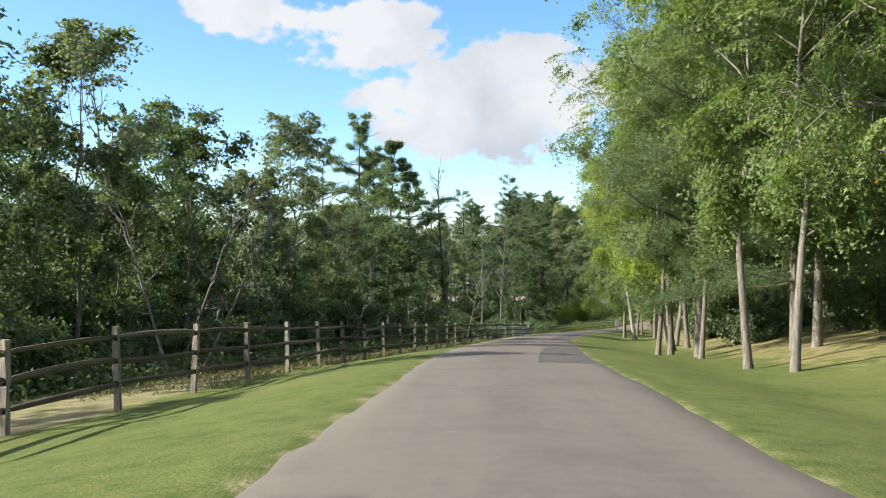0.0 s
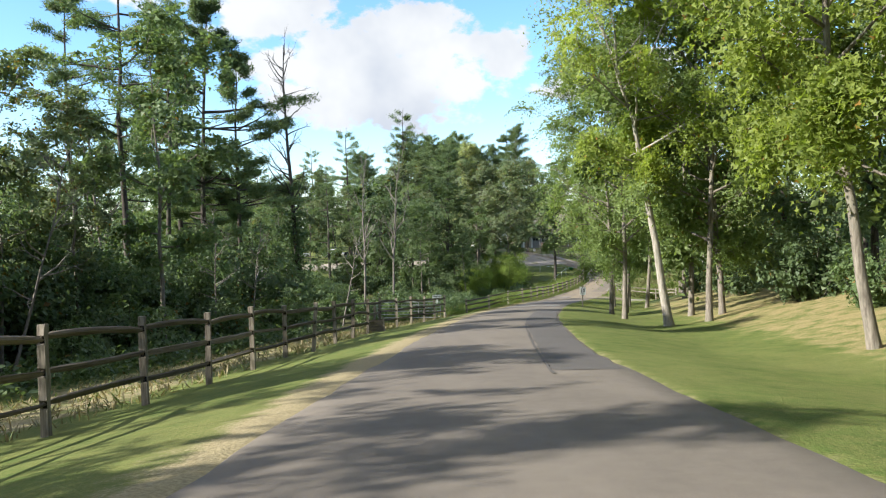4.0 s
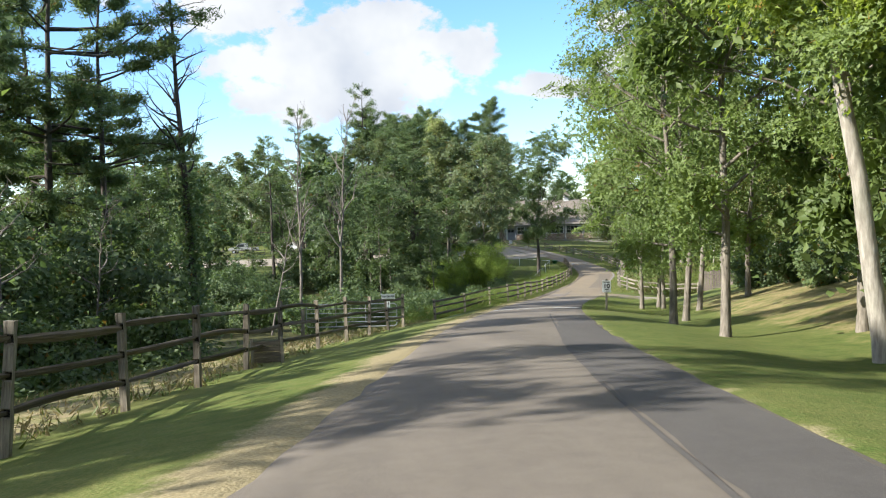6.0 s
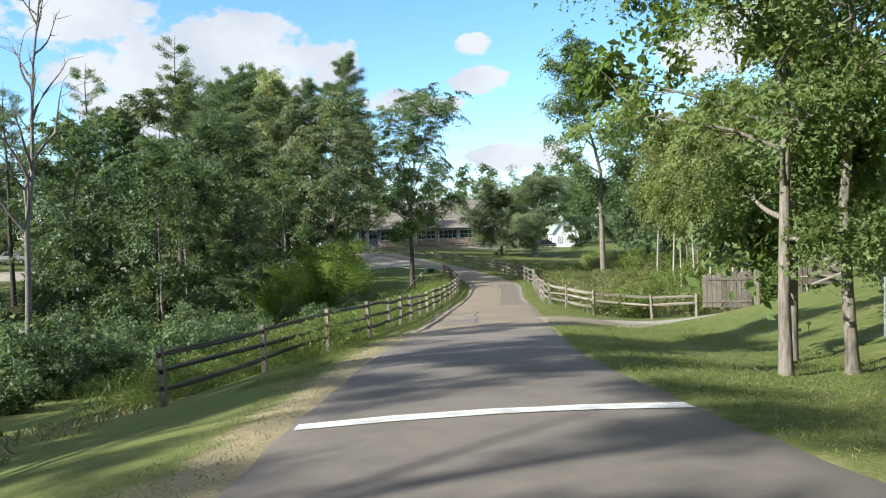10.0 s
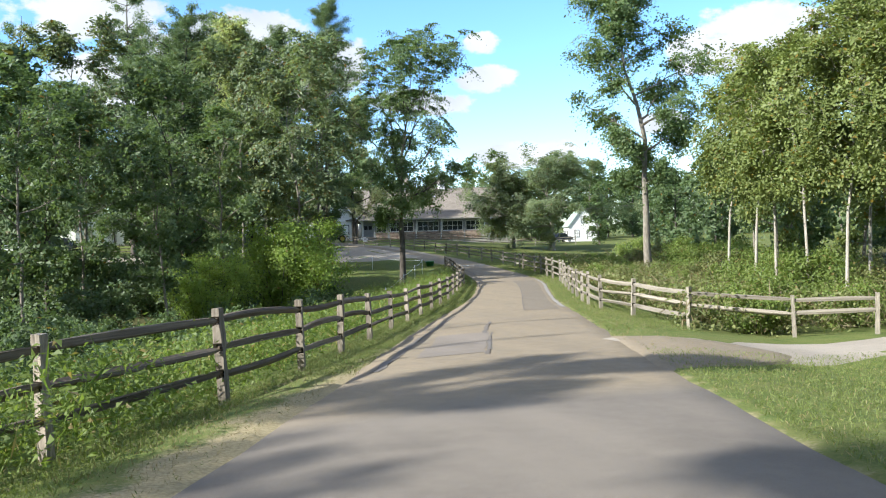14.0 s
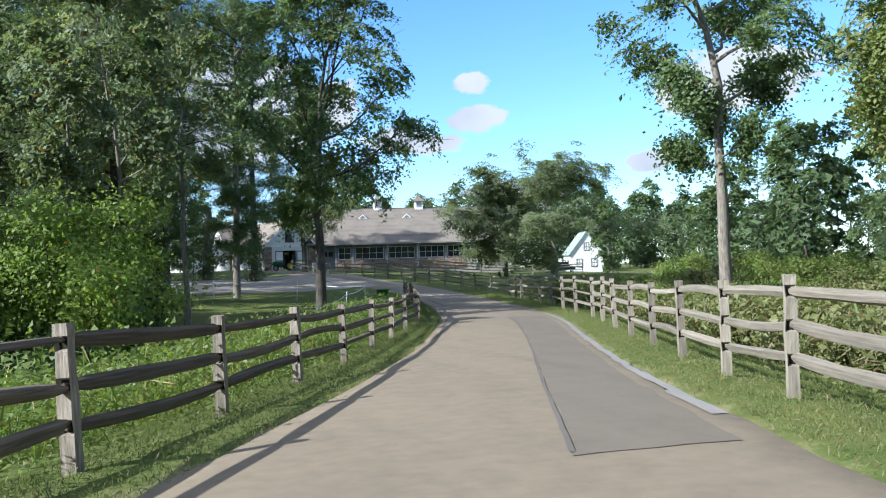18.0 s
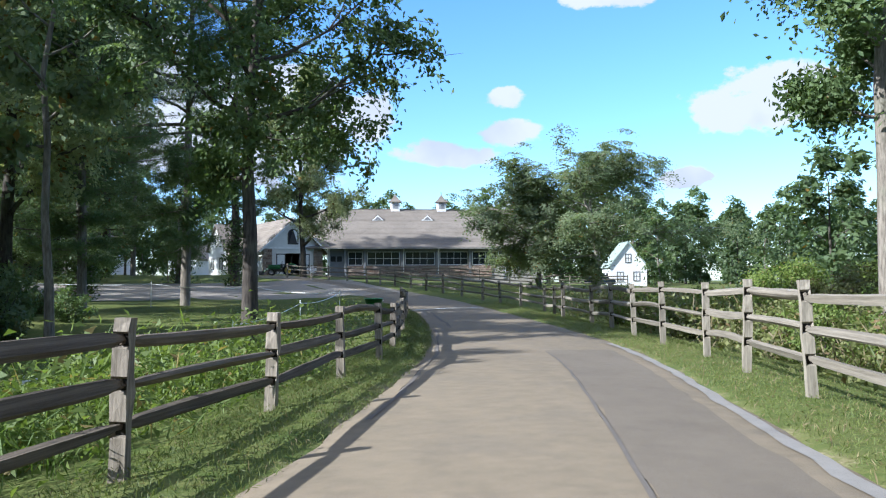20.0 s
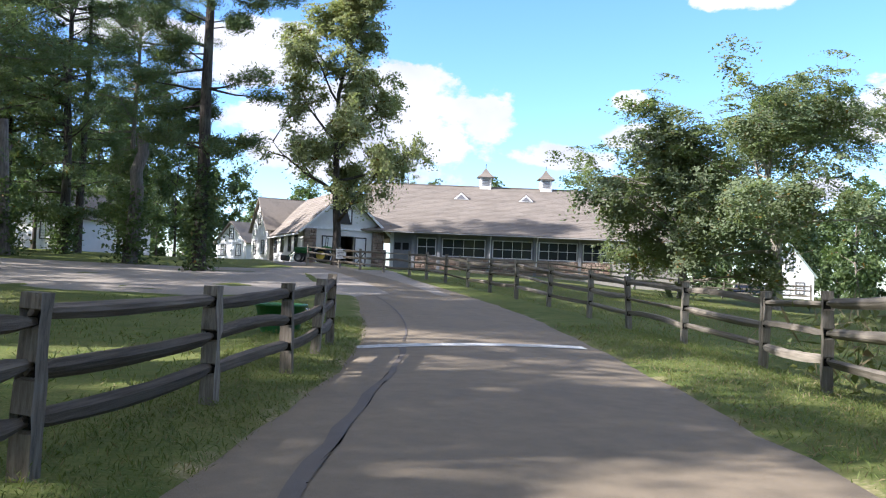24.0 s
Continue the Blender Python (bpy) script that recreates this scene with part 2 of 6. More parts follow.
def ground_mat():
    k = Nodes("ground_cover")
    vec = k.coords()
    big, mid, fine = k.noise(0.22, 4, vec), k.noise(1.7, 5, vec), k.noise(26, 4, vec)
    green = k.mix(k.ramp(mid, 0.32, 0.68), (0.068, 0.097, 0.024), (0.138, 0.158, 0.046))
    green = k.mix(k.ramp(big, 0.5, 0.75, 0, 0.7), green, (0.185, 0.168, 0.066))
    green = k.mix(k.ramp(k.noise(4, 6, vec, 0.65), 0.42, 0.62, 0, 0.75), green, (0.15, 0.148, 0.05))
    green = k.mix(k.ramp(fine, 0.4, 0.7, 0, 0.65), green, (0.05, 0.085, 0.015))
    dry = k.mix(k.ramp(fine, 0.3, 0.7), (0.2, 0.165, 0.092), (0.33, 0.275, 0.16))
    litter = k.mix(k.ramp(fine, 0.3, 0.7), (0.16, 0.12, 0.06), (0.33, 0.27, 0.13))
    # wood floor tone, also painted on the far lawn as tree shade
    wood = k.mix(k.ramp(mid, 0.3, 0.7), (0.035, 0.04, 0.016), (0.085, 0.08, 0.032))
    at = k.n.new("ShaderNodeAttribute")
    at.attribute_name = "cover"
    sp = k.n.new("ShaderNodeSeparateColor")
    k.l.new(at.outputs["Color"], sp.inputs[0])

    def edge(ch, col, other):
        w = k.math("ADD", sp.outputs[ch], k.math("MULTIPLY", k.math("SUBTRACT", mid, 0.5), 1.1))
        w = k.math("ADD", w, k.math("MULTIPLY", k.math("SUBTRACT", fine, 0.5), 0.6))
        return k.mix(k.ramp(w, 0.35, 0.65), col, other)

    col = edge(0, green, dry)
    col = edge(1, col, litter)
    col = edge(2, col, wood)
    k.bump(k.math("ADD", fine, k.math("MULTIPLY", mid, 0.6)), 0.55, 0.03)
    return k.done(col, 0.95, 0, 0.1)


M["ground"] = ground_mat()


def asphalt_mat(name, a, b, worn=(0.19, 0.161, 0.127), older=None):
    k = Nodes(name)
    vec = k.coords()
    streak = k.coords((1.3, 0.05, 1))
    grit, mid, big = k.noise(140, 3, vec), k.noise(5, 5, vec), k.noise(0.5, 4, streak)
    col = k.mix(k.ramp(mid, 0.15, 0.85), a, b)
    col = k.mix(k.ramp(big, 0.42, 0.7, 0, 0.75), col, worn)
    blot = k.noise(0.8, 6, vec, 0.65)
    col = k.mix(k.ramp(blot, 0.5, 0.75, 0, 0.45), col, (a[0] * 0.72, a[1] * 0.72, a[2] * 0.72))
    if older:
        # past the turning the drive is older and paler, with its own seam
        sp = k.n.new("ShaderNodeSeparateXYZ")
        k.l.new(vec, sp.inputs[0])
        pale = k.mix(k.ramp(mid, 0.3, 0.7), older[0], older[1])
        pale = k.mix(k.ramp(big, 0.4, 0.7, 0, 0.6), pale, older[2])
        pale = k.mix(k.ramp(blot, 0.5, 0.75, 0, 0.4), pale, (0.12, 0.105, 0.09))
        col = k.mix(k.ramp(sp.outputs[1], 107.0, 108.2), col, pale)
    col = k.mix(k.ramp(grit, 0.52, 0.72, 0, 0.4), col, (0.25, 0.225, 0.195))
    col = k.mix(k.ramp(grit, 0.42, 0.28, 0, 0.5), col, (0.04, 0.037, 0.034))
    k.bump(grit, 0.5, 0.006)
    return k.done(col, 0.88, 0, 0.25)


M["asphalt"] = asphalt_mat("old_asphalt", (0.107, 0.091, 0.074), (0.157, 0.134, 0.108), older=((0.16, 0.128, 0.085), (0.22, 0.175, 0.115), (0.257, 0.203, 0.133)))
M["patch"] = asphalt_mat("patch_asphalt", (0.066, 0.06, 0.056), (0.094, 0.085, 0.078), (0.105, 0.095, 0.086))
M["newpatch"] = asphalt_mat("grey_patch_asphalt", (0.128, 0.105, 0.077), (0.168, 0.138, 0.1), (0.18, 0.148, 0.108))
M["squarepatch"] = asphalt_mat("square_patch_asphalt", (0.15, 0.127, 0.102), (0.195, 0.163, 0.13), (0.21, 0.175, 0.14))
M["sealer"] = asphalt_mat("crack_sealer", (0.1, 0.088, 0.075), (0.14, 0.12, 0.1), (0.17, 0.145, 0.12))
M["gravel"] = asphalt_mat("pale_gravel", (0.22, 0.19, 0.152), (0.31, 0.268, 0.215), (0.35, 0.305, 0.245))
M["kerb"] = asphalt_mat("worn_concrete", (0.2, 0.185, 0.165), (0.28, 0.26, 0.235), (0.3, 0.28, 0.25))
M["paint"] = plain("worn_white_paint", (0.5, 0.49, 0.45), 0.85, vary=0.4, scale=3)

# ---- the lie of the land ----
ROAD_Y = (-150, -60, -15, 0, 10, 20, 30, 40, 50, 60, 70, 80, 90, 100, 110, 120, 130, 140, 150, 157, 165, 175, 185, 197, 210, 220, 260, 400)
ROAD_Z = (8.5, 3.7, 0.96, -0.05, -0.74, -1.40, -2.24, -3.22, -4.08, -4.85, -5.65, -6.49, -7.34, -8.17, -8.96, -9.58, -9.95, -10.16, -10.26,
          -10.26, -10.08, -9.78, -9.4, -8.8, -8.2, -7.85, -7.6, -7.4)
LEFT_Y = (-150, -20, 5.5, 10.7, 20, 26, 33, 41, 47, 50.4, 59, 67, 75, 80.4, 84.2, 92, 97, 102, 108.2, 114.5, 123, 125.3, 131, 137, 142, 148.4, 153, 159.5,
          163.6, 167.3, 180, 195, 215)
LEFT_X = (-10, -3.2, -1.42, -1.06, -0.42, 0.12, 0.85, 1.85, 2.95, 3.6, 5.4, 7.3, 9.2, 10.75, 11.85, 14.4, 16.1, 17.85, 20.4, 22.75, 26.3, 27.4, 30.3,
          33.1, 35.1, 37.6, 39.05, 40.75, 41.6, 42.3, 42.9, 42.0, 38.0)
RIGHT_Y = (-150, -20, 6.75, 12, 20, 24, 33, 43, 47, 53.2, 59, 68.4, 73, 80, 85, 92, 94, 99, 101.4, 108.5, 118.7, 125, 130, 134, 142.3, 146, 155, 161,
           167, 172, 176, 185, 195, 215)
RIGHT_X = (-6, 0.9, 2.74, 3.2, 3.65, 4.1, 5.35, 6.75, 7.3, 8.25, 9.5, 11.65, 12.9, 14.95, 16.4, 18.7, 19.4, 21.2, 22.3, 25.4, 29.8, 32.4, 34.2, 35.9,
           39.5, 41.2, 43.9, 44.9, 45.75, 46.35, 46.6, 46.6, 45.6, 42.0)


def soft_table(ys, vs, y, r=3.0):
    return sum(np.interp(np.asarray(y, float) + o, ys, vs) for o in (-r, -r / 2, 0, r / 2, r)) / 5


def road_z(y):
    return soft_table(ROAD_Y, ROAD_Z, y, 4.0)


def left_x(y):
    return soft_table(LEFT_Y, LEFT_X, y)


def right_x(y):
    return soft_table(RIGHT_Y, RIGHT_X, y)


def ease(v, a, b):
    t = np.clip((np.asarray(v, float) - a) / (b - a), 0, 1)
    return t * t * (3 - 2 * t)


def ground(x, y):
    """Height of the ground at x, y."""
    x, y = np.asarray(x, float), np.asarray(y, float)
    z = road_z(y)
    dl, dr = left_x(y) - x, x - right_x(y)
    up = ease(y, 96, 108)
    far = ease(y, 146, 166)
    # left: a verge that falls to the fence, then a wet hollow; pasture further on
    low = np.interp(dl, (0, 0.6, 2, 4.5, 8, 15, 30, 80), (0, -0.03, -0.22, -0.62, -0.95, -1.5, -2.2, -2.5))
    gully = np.interp(dl, (0, 0.8, 1.6, 3, 6, 12, 30, 80), (0, 0.02, -0.1, -0.35, -1.1, -1.7, -1.6, 0.5))
    meadow = np.interp(dl, (0, 0.8, 2, 6, 20, 80), (0, 0.03, -0.08, -0.12, 0.1, 0.6))
    z = z + np.where(dl > 0, low * (1 - up) + (gully * (1 - far) + meadow * far) * up, 0)
    # right: a swale, then a wooded bank; scrub hollow past the gravel turning; then lawn
    bank = np.interp(dr, (0, 1.2, 3.5, 5.5, 9, 14, 25, 80), (0, -0.1, -0.42, -0.35, 0.35, 1.3, 2.2, 3.0))
    scrub = np.interp(dr, (0, 1, 2.2, 5, 12, 80), (0, -0.01, -0.15, -0.55, -0.8, -0.3))
    lawn = np.interp(dr, (0, 1.2, 2.6, 8, 20, 80), (0, 0.03, -0.2, -0.3, 0.1, 0.6))
    late = ease(y, 107, 119)
    z = z + np.where(dr > 0, bank * (1 - late) + (scrub * (1 - far) + lawn * far) * late, 0)
    z = z - 1.35 * ease(x, 52, 70) * ease(y, 172, 196) - 1.1 * ease(x, 74, 92) * ease(y, 190, 225)
    return z


def lift(x, y, dz=0.0):
    return Vector((x, y, float(ground(x, y)) + dz))


def mesh_of(name, verts, faces, mat=None, smooth=False):
    me = bpy.data.meshes.new(name)
    me.from_pydata([tuple(v) for v in verts], [], [tuple(f) for f in faces])
    if mat:
        me.materials.append(mat)
    if smooth:
        me.shade_smooth()
    me.update()
    return me


def part(name, data, material, parent, label="", m=None):
    """Links a bmesh or a mesh as one object under a thing or a part."""
    if isinstance(data, bmesh.types.BMesh):
        me = bpy.data.meshes.new(name)
        data.to_mesh(me)
        data.free()
    else:
        me = data
    if material and not me.materials:
        me.materials.append(material)
    ob = new(name, me)
    if parent:
        ob.parent = parent
    if m is not None:
        ob.matrix_basis = m
    if label:
        ob["label"] = label
    return ob


def thing(name, m, label, category, group="", kind=""):
    ob = new(name)
    ob.empty_display_size = 0.2
    ob.matrix_basis = m
    return tagged(ob, label, category, group, kind)


def quads(nx, ny):
    i, j = np.meshgrid(np.arange(nx - 1), np.arange(ny - 1), indexing="ij")
    a = (i * ny + j).ravel()
    return np.stack([a, a + ny, a + ny + 1, a + 1], 1)


def sheet(name, grid, mat, smooth=True):
    nx, ny = grid.shape[:2]
    me = mesh_of(name, grid.reshape(-1, 3), quads(nx, ny), mat, smooth)
    return me


def build_ground():
    ys = np.concatenate([[-3000, -1200, -500, -250, -150, -100, -70, -50, -40, -30], np.arange(-25, 232, 1.2), [236, 242, 250, 262, 280, 310, 360, 450, 700, 1500, 3500]])
    dl = np.array([2500, 900, 400, 200, 120, 80, 60, 45, 35, 28, 23, 19, 16, 13.5, 11.5, 9.5, 8, 7, 6, 5.2, 4.5, 3.8, 3.2, 2.6, 2.1, 1.7, 1.3, 1, .75, .5, .3, .15, 0.0])
    mid = np.array([.15, .5, .85])
    cols = len(dl) * 2 + len(mid)
    g = np.zeros((len(ys), cols, 3))
    cover = np.zeros((len(ys), cols, 4))
    cover[..., 3] = 1
    for i, y in enumerate(ys):
        a, b = float(left_x(y)), float(right_x(y))
        xs = np.concatenate([a - dl, a + (b - a) * mid, b + dl[::-1]])
        z = ground(xs, np.full(cols, y))
        g[i] = np.stack([xs, np.full(cols, y), z], 1)
    jx = g[..., 0]
    jy = g[..., 1]
    off = np.concatenate([dl, mid * 0, dl[::-1]])[None, :]
    bump = np.array([noise.noise((x * 0.35, y * 0.35, 1.0)) for x, y in zip(jx.ravel(), jy.ravel())]).reshape(jx.shape)
    g[..., 2] += bump * np.clip(off - 0.4, 0, 3) * 0.035
    g[:, len(dl):len(dl) + 3, 2] -= 0.06
    g[..., 2] -= np.where(off == 0, 0.03, 0)
    left = np.arange(cols)[None, :] < len(dl)
    # dry, dusty strip beside the drive on the left; leaf litter on the wooded bank; bare wood floor
    dry = np.where(left, np.interp(off, (0, .25, .65, 1.15), (1, .9, .55, 0)) * ease(jy, 30, 50) * (1 - ease(jy, 104, 118)) + .5 * np.interp(off, (0, .5), (1, 0)), .45 * np.interp(off, (0, .4), (1, 0)))
    dry = np.maximum(dry, np.where(left, .55 * ease(off, 4.8, 6) * (1 - ease(off, 9, 12)) * (1 - ease(jy, 90, 100)), 0))
    lit = np.where(~left, ease(off, 4.2, 6.5) * ease(jy, 12, 26) * (1 - ease(jy, 92, 104)) * .55, 0)
    # the 0.36 term puts tree shade into the far lawn's colour as dark patches
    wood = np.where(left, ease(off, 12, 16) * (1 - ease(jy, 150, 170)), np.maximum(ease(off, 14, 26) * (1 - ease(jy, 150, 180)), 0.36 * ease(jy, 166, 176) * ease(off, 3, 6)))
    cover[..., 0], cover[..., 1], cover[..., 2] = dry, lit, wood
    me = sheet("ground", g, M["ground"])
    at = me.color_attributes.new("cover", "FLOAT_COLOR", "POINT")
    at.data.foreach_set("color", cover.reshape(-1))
    tagged(new("ground", me), "mown grass verges, dry strip, woodland floor and lawn with painted shade", "ground", kind="structure")


def build_road():
    ys = np.arange(-60, 212, 0.8)
    us = np.linspace(0, 1, 13)
    g = np.zeros((len(ys), len(us) + 2, 3))
    for i, y in enumerate(ys):
        a, b = float(left_x(y)), float(right_x(y))
        a += 0.10 * noise.noise((0.3, y * 0.9, 0)) + 0.05 * noise.noise((5.3, y * 3.1, 0))
        b += 0.10 * noise.noise((9.3, y * 0.9, 0)) + 0.05 * noise.noise((2.3, y * 3.1, 0))
        x = a + (b - a) * us
        z = road_z(y) + 0.05 * (1 - (2 * us - 1) ** 2)
        g[i, 1:-1] = np.stack([x, np.full(len(us), y), z], 1)
        g[i, 0], g[i, -1] = (a - 0.12, y, road_z(y) - 0.06), (b + 0.12, y, road_z(y) - 0.06)
    tagged(new("road", sheet("road", g, M["asphalt"])), "narrow worn grey asphalt drive with ragged edges", "road", kind="structure")


def on_road(y, u, dz=0.0):
    a, b = float(left_x(y)), float(right_x(y))
    return (a + (b - a) * u, y, float(road_z(y)) + 0.05 * (1 - (2 * u - 1) ** 2) + dz)


def road_strip(name, y0, y1, u0, u1, mat, label, cat, dz=0.006, skew=0.0, rag=0.02, steps=None):
    """A thin patch on the drive between y0 and y1, from share u0 to u1 of its width; u0, u1 may be functions of the share along."""
    n = steps or max(4, int(abs(y1 - y0) / 0.5))
    f0 = u0 if callable(u0) else (lambda s: u0)
    f1 = u1 if callable(u1) else (lambda s: u1)
    g = np.zeros((n + 1, 9, 3))
    for i in range(n + 1):
        s = i / n
        for j in range(9):
            q = j / 8
            u = f0(s) * (1 - q) + f1(s) * q
            y = y0 + (y1 - y0) * s + skew * (q - 0.5)
            e = rag * noise.noise((y * 2.3, u * 9, len(name)))
            g[i, j] = on_road(y + (e * 3 if i in (0, n) else 0), u + (e if j in (0, 8) else 0), dz)
    return tagged(new(name, sheet(name, g, mat)), label, cat, kind="structure")


# ---- trees ----
def tube(path, radii, sides):
    """Vertices and faces of a tapered tube along a path."""
    path = np.asarray(path)
    d = np.gradient(path, axis=0)
    d /= np.linalg.norm(d, axis=1)[:, None] + 1e-9
    ref = np.where(np.abs(d[:, 2:3]) > 0.9, np.array([[1.0, 0, 0]]), np.array([[0, 0, 1.0]]))
    u = np.cross(d, ref)
    u /= np.linalg.norm(u, axis=1)[:, None] + 1e-9
    v = np.cross(d, u)
    a = np.arange(sides) * 2 * np.pi / sides
    ring = np.cos(a)[None, :, None] * u[:, None] + np.sin(a)[None, :, None] * v[:, None]
    verts = (path[:, None] + ring * np.asarray(radii)[:, None, None]).reshape(-1, 3)
    f = []
    for i in range(len(path) - 1):
        for j in range(sides):
            k = (j + 1) % sides
            f.append((i * sides + j, i * sides + k, (i + 1) * sides + k, (i + 1) * sides + j))
    return verts, f


class Wood:
    def __init__(self):
        self.v, self.f, self.n = [], [], 0

    def add(self, path, radii, sides):
        v, f = tube(path, radii, sides)
        self.v.append(v)
        self.f += [tuple(i + self.n for i in q) for q in f]
        self.n += len(v)

    def mesh(self, name, mat):
        return mesh_of(name, np.concatenate(self.v), self.f, mat, True)


def limb(rng, p, d, length, n=5, lift_up=0.0, wander=0.12):
    pts = [np.array(p, float)]
    d = np.array(d, float)
    for i in range(n):
        d = d + rng.normal(0, wander, 3) + np.array([0, 0, lift_up])
        d /= np.linalg.norm(d)
        pts.append(pts[-1] + d * length / n)
    return np.array(pts)


def leaves(name, rng, anchors, count, size, mat, spread=0.3, flat=0.6, long=1.5, along=None, single=False, out=0.0, spray=0.0, bear=1.0, lobed=False):
    """One mesh of many small folded leaves round the anchors; single: one triangle each, for trees far off."""
    idx = rng.integers(0, len(anchors), count)
    c = anchors[idx] + rng.normal(0, spread, (count, 3)) * (1, 1, 0.75)
    nrm = rng.normal(0, 1, (count, 3))
    nrm[:, 2] = np.abs(nrm[:, 2]) * (1 + flat * 2)
    if out:
        # blades turn their faces outwards and up, towards the light
        way = (c - (*anchors[:, :2].mean(0), np.quantile(anchors[:, 2], 0.3))) * (1, 1, 0.7)
        way /= np.linalg.norm(way, axis=1)[:, None] + 1e-9
        nrm = rng.normal(0, 0.6, (count, 3)) + way * out + (0, 0, 0.3)
    if spray:
        # leaves of one twig lie in one drooping plate
        some = rng.random(len(anchors)) < bear
        anchors = anchors[some]
        idx = rng.integers(0, len(anchors), count)
        heart = np.array((*anchors[:, :2].mean(0), np.quantile(anchors[:, 2], 0.3)))
        way = (anchors - heart) * (1, 1, 0.6)
        way /= np.linalg.norm(way, axis=1)[:, None] + 1e-9
        plate = rng.normal(0, 0.38, (len(anchors), 3)) + way * 0.6 + (0, 0, 0.55)
        plate /= np.linalg.norm(plate, axis=1)[:, None]
        off = rng.normal(0, 1, (count, 3)) * spread * spray * rng.uniform(0.6, 1.3, len(anchors))[idx][:, None]
        flatten = (off * plate[idx]).sum(1)[:, None] * plate[idx]
        c = anchors[idx] + off - flatten * 0.82
        c[:, 2] -= (off ** 2).sum(1) * 0.35
        nrm = plate[idx] + rng.normal(0, 0.45, (count, 3))
    nrm /= np.linalg.norm(nrm, axis=1)[:, None]
    t = rng.normal(0, 1, (count, 3))
    if along is not None:
        t = along[idx] + 0.45 * t
    t -= (t * nrm).sum(1)[:, None] * nrm
    t /= np.linalg.norm(t, axis=1)[:, None] + 1e-9
    b = np.cross(nrm, t)
    s = size * rng.lognormal(0, 0.2, count)[:, None]
    fold = nrm * s * 0.16
    v = np.stack([c - t * s * long * .5, c + b * s * .5 + fold, c + t * s * long * .5 - nrm * s * .12, c - b * s * .5 + fold], 1).reshape(-1, 3)
    if single:
        v = np.stack([c - t * s * long * .5, c + b * s * .55 + t * s * .2 + fold, c + t * s * long * .42 - b * s * .4], 1).reshape(-1, 3)
        me = mesh_of(name, v, np.arange(count * 3).reshape(-1, 3).tolist(), mat)
        return me
    if lobed:
        # a palmate leaf: three pointed lobes and two notches about the stalk
        ring = [c - t * s * long * .45]
        for ang, reach in ((-62, .62), (-30, .36), (0, 1.0), (30, .36), (62, .62)):
            r = radians(ang)
            ring.append(ring[0] + (t * math.cos(r) * long * .9 + b * math.sin(r) * 1.25) * s * reach + fold * (abs(ang) / 40) - nrm * s * .1 * reach)
        v = np.stack(ring, 1).reshape(-1, 3)
        k = np.arange(count) * 6
        me = bpy.data.meshes.new(name)
        me.vertices.add(count * 6)
        me.vertices.foreach_set("co", v.ravel())
        f = np.stack([k, k + 1, k + 2, k, k + 2, k + 3, k, k + 3, k + 4, k, k + 4, k + 5], 1).ravel()
        me.loops.add(count * 12)
        me.loops.foreach_set("vertex_index", f.astype(np.int32))
        me.polygons.add(count * 4)
        me.polygons.foreach_set("loop_start", (np.arange(count * 4) * 3).astype(np.int32))
        me.update(calc_edges=True)
        me.materials.append(mat)
        return me
    me = bpy.data.meshes.new(name)
    me.vertices.add(count * 4)
    me.vertices.foreach_set("co", v.ravel())
    k = np.arange(count) * 4
    f = np.stack([k, k + 1, k + 2, k, k + 2, k + 3], 1).ravel()
    me.loops.add(count * 6)
    me.loops.foreach_set("vertex_index", f.astype(np.int32))
    me.polygons.add(count * 2)
    me.polygons.foreach_set("loop_start", (np.arange(count * 2) * 3).astype(np.int32))
    me.update(calc_edges=True)
    me.materials.append(mat)
    return me


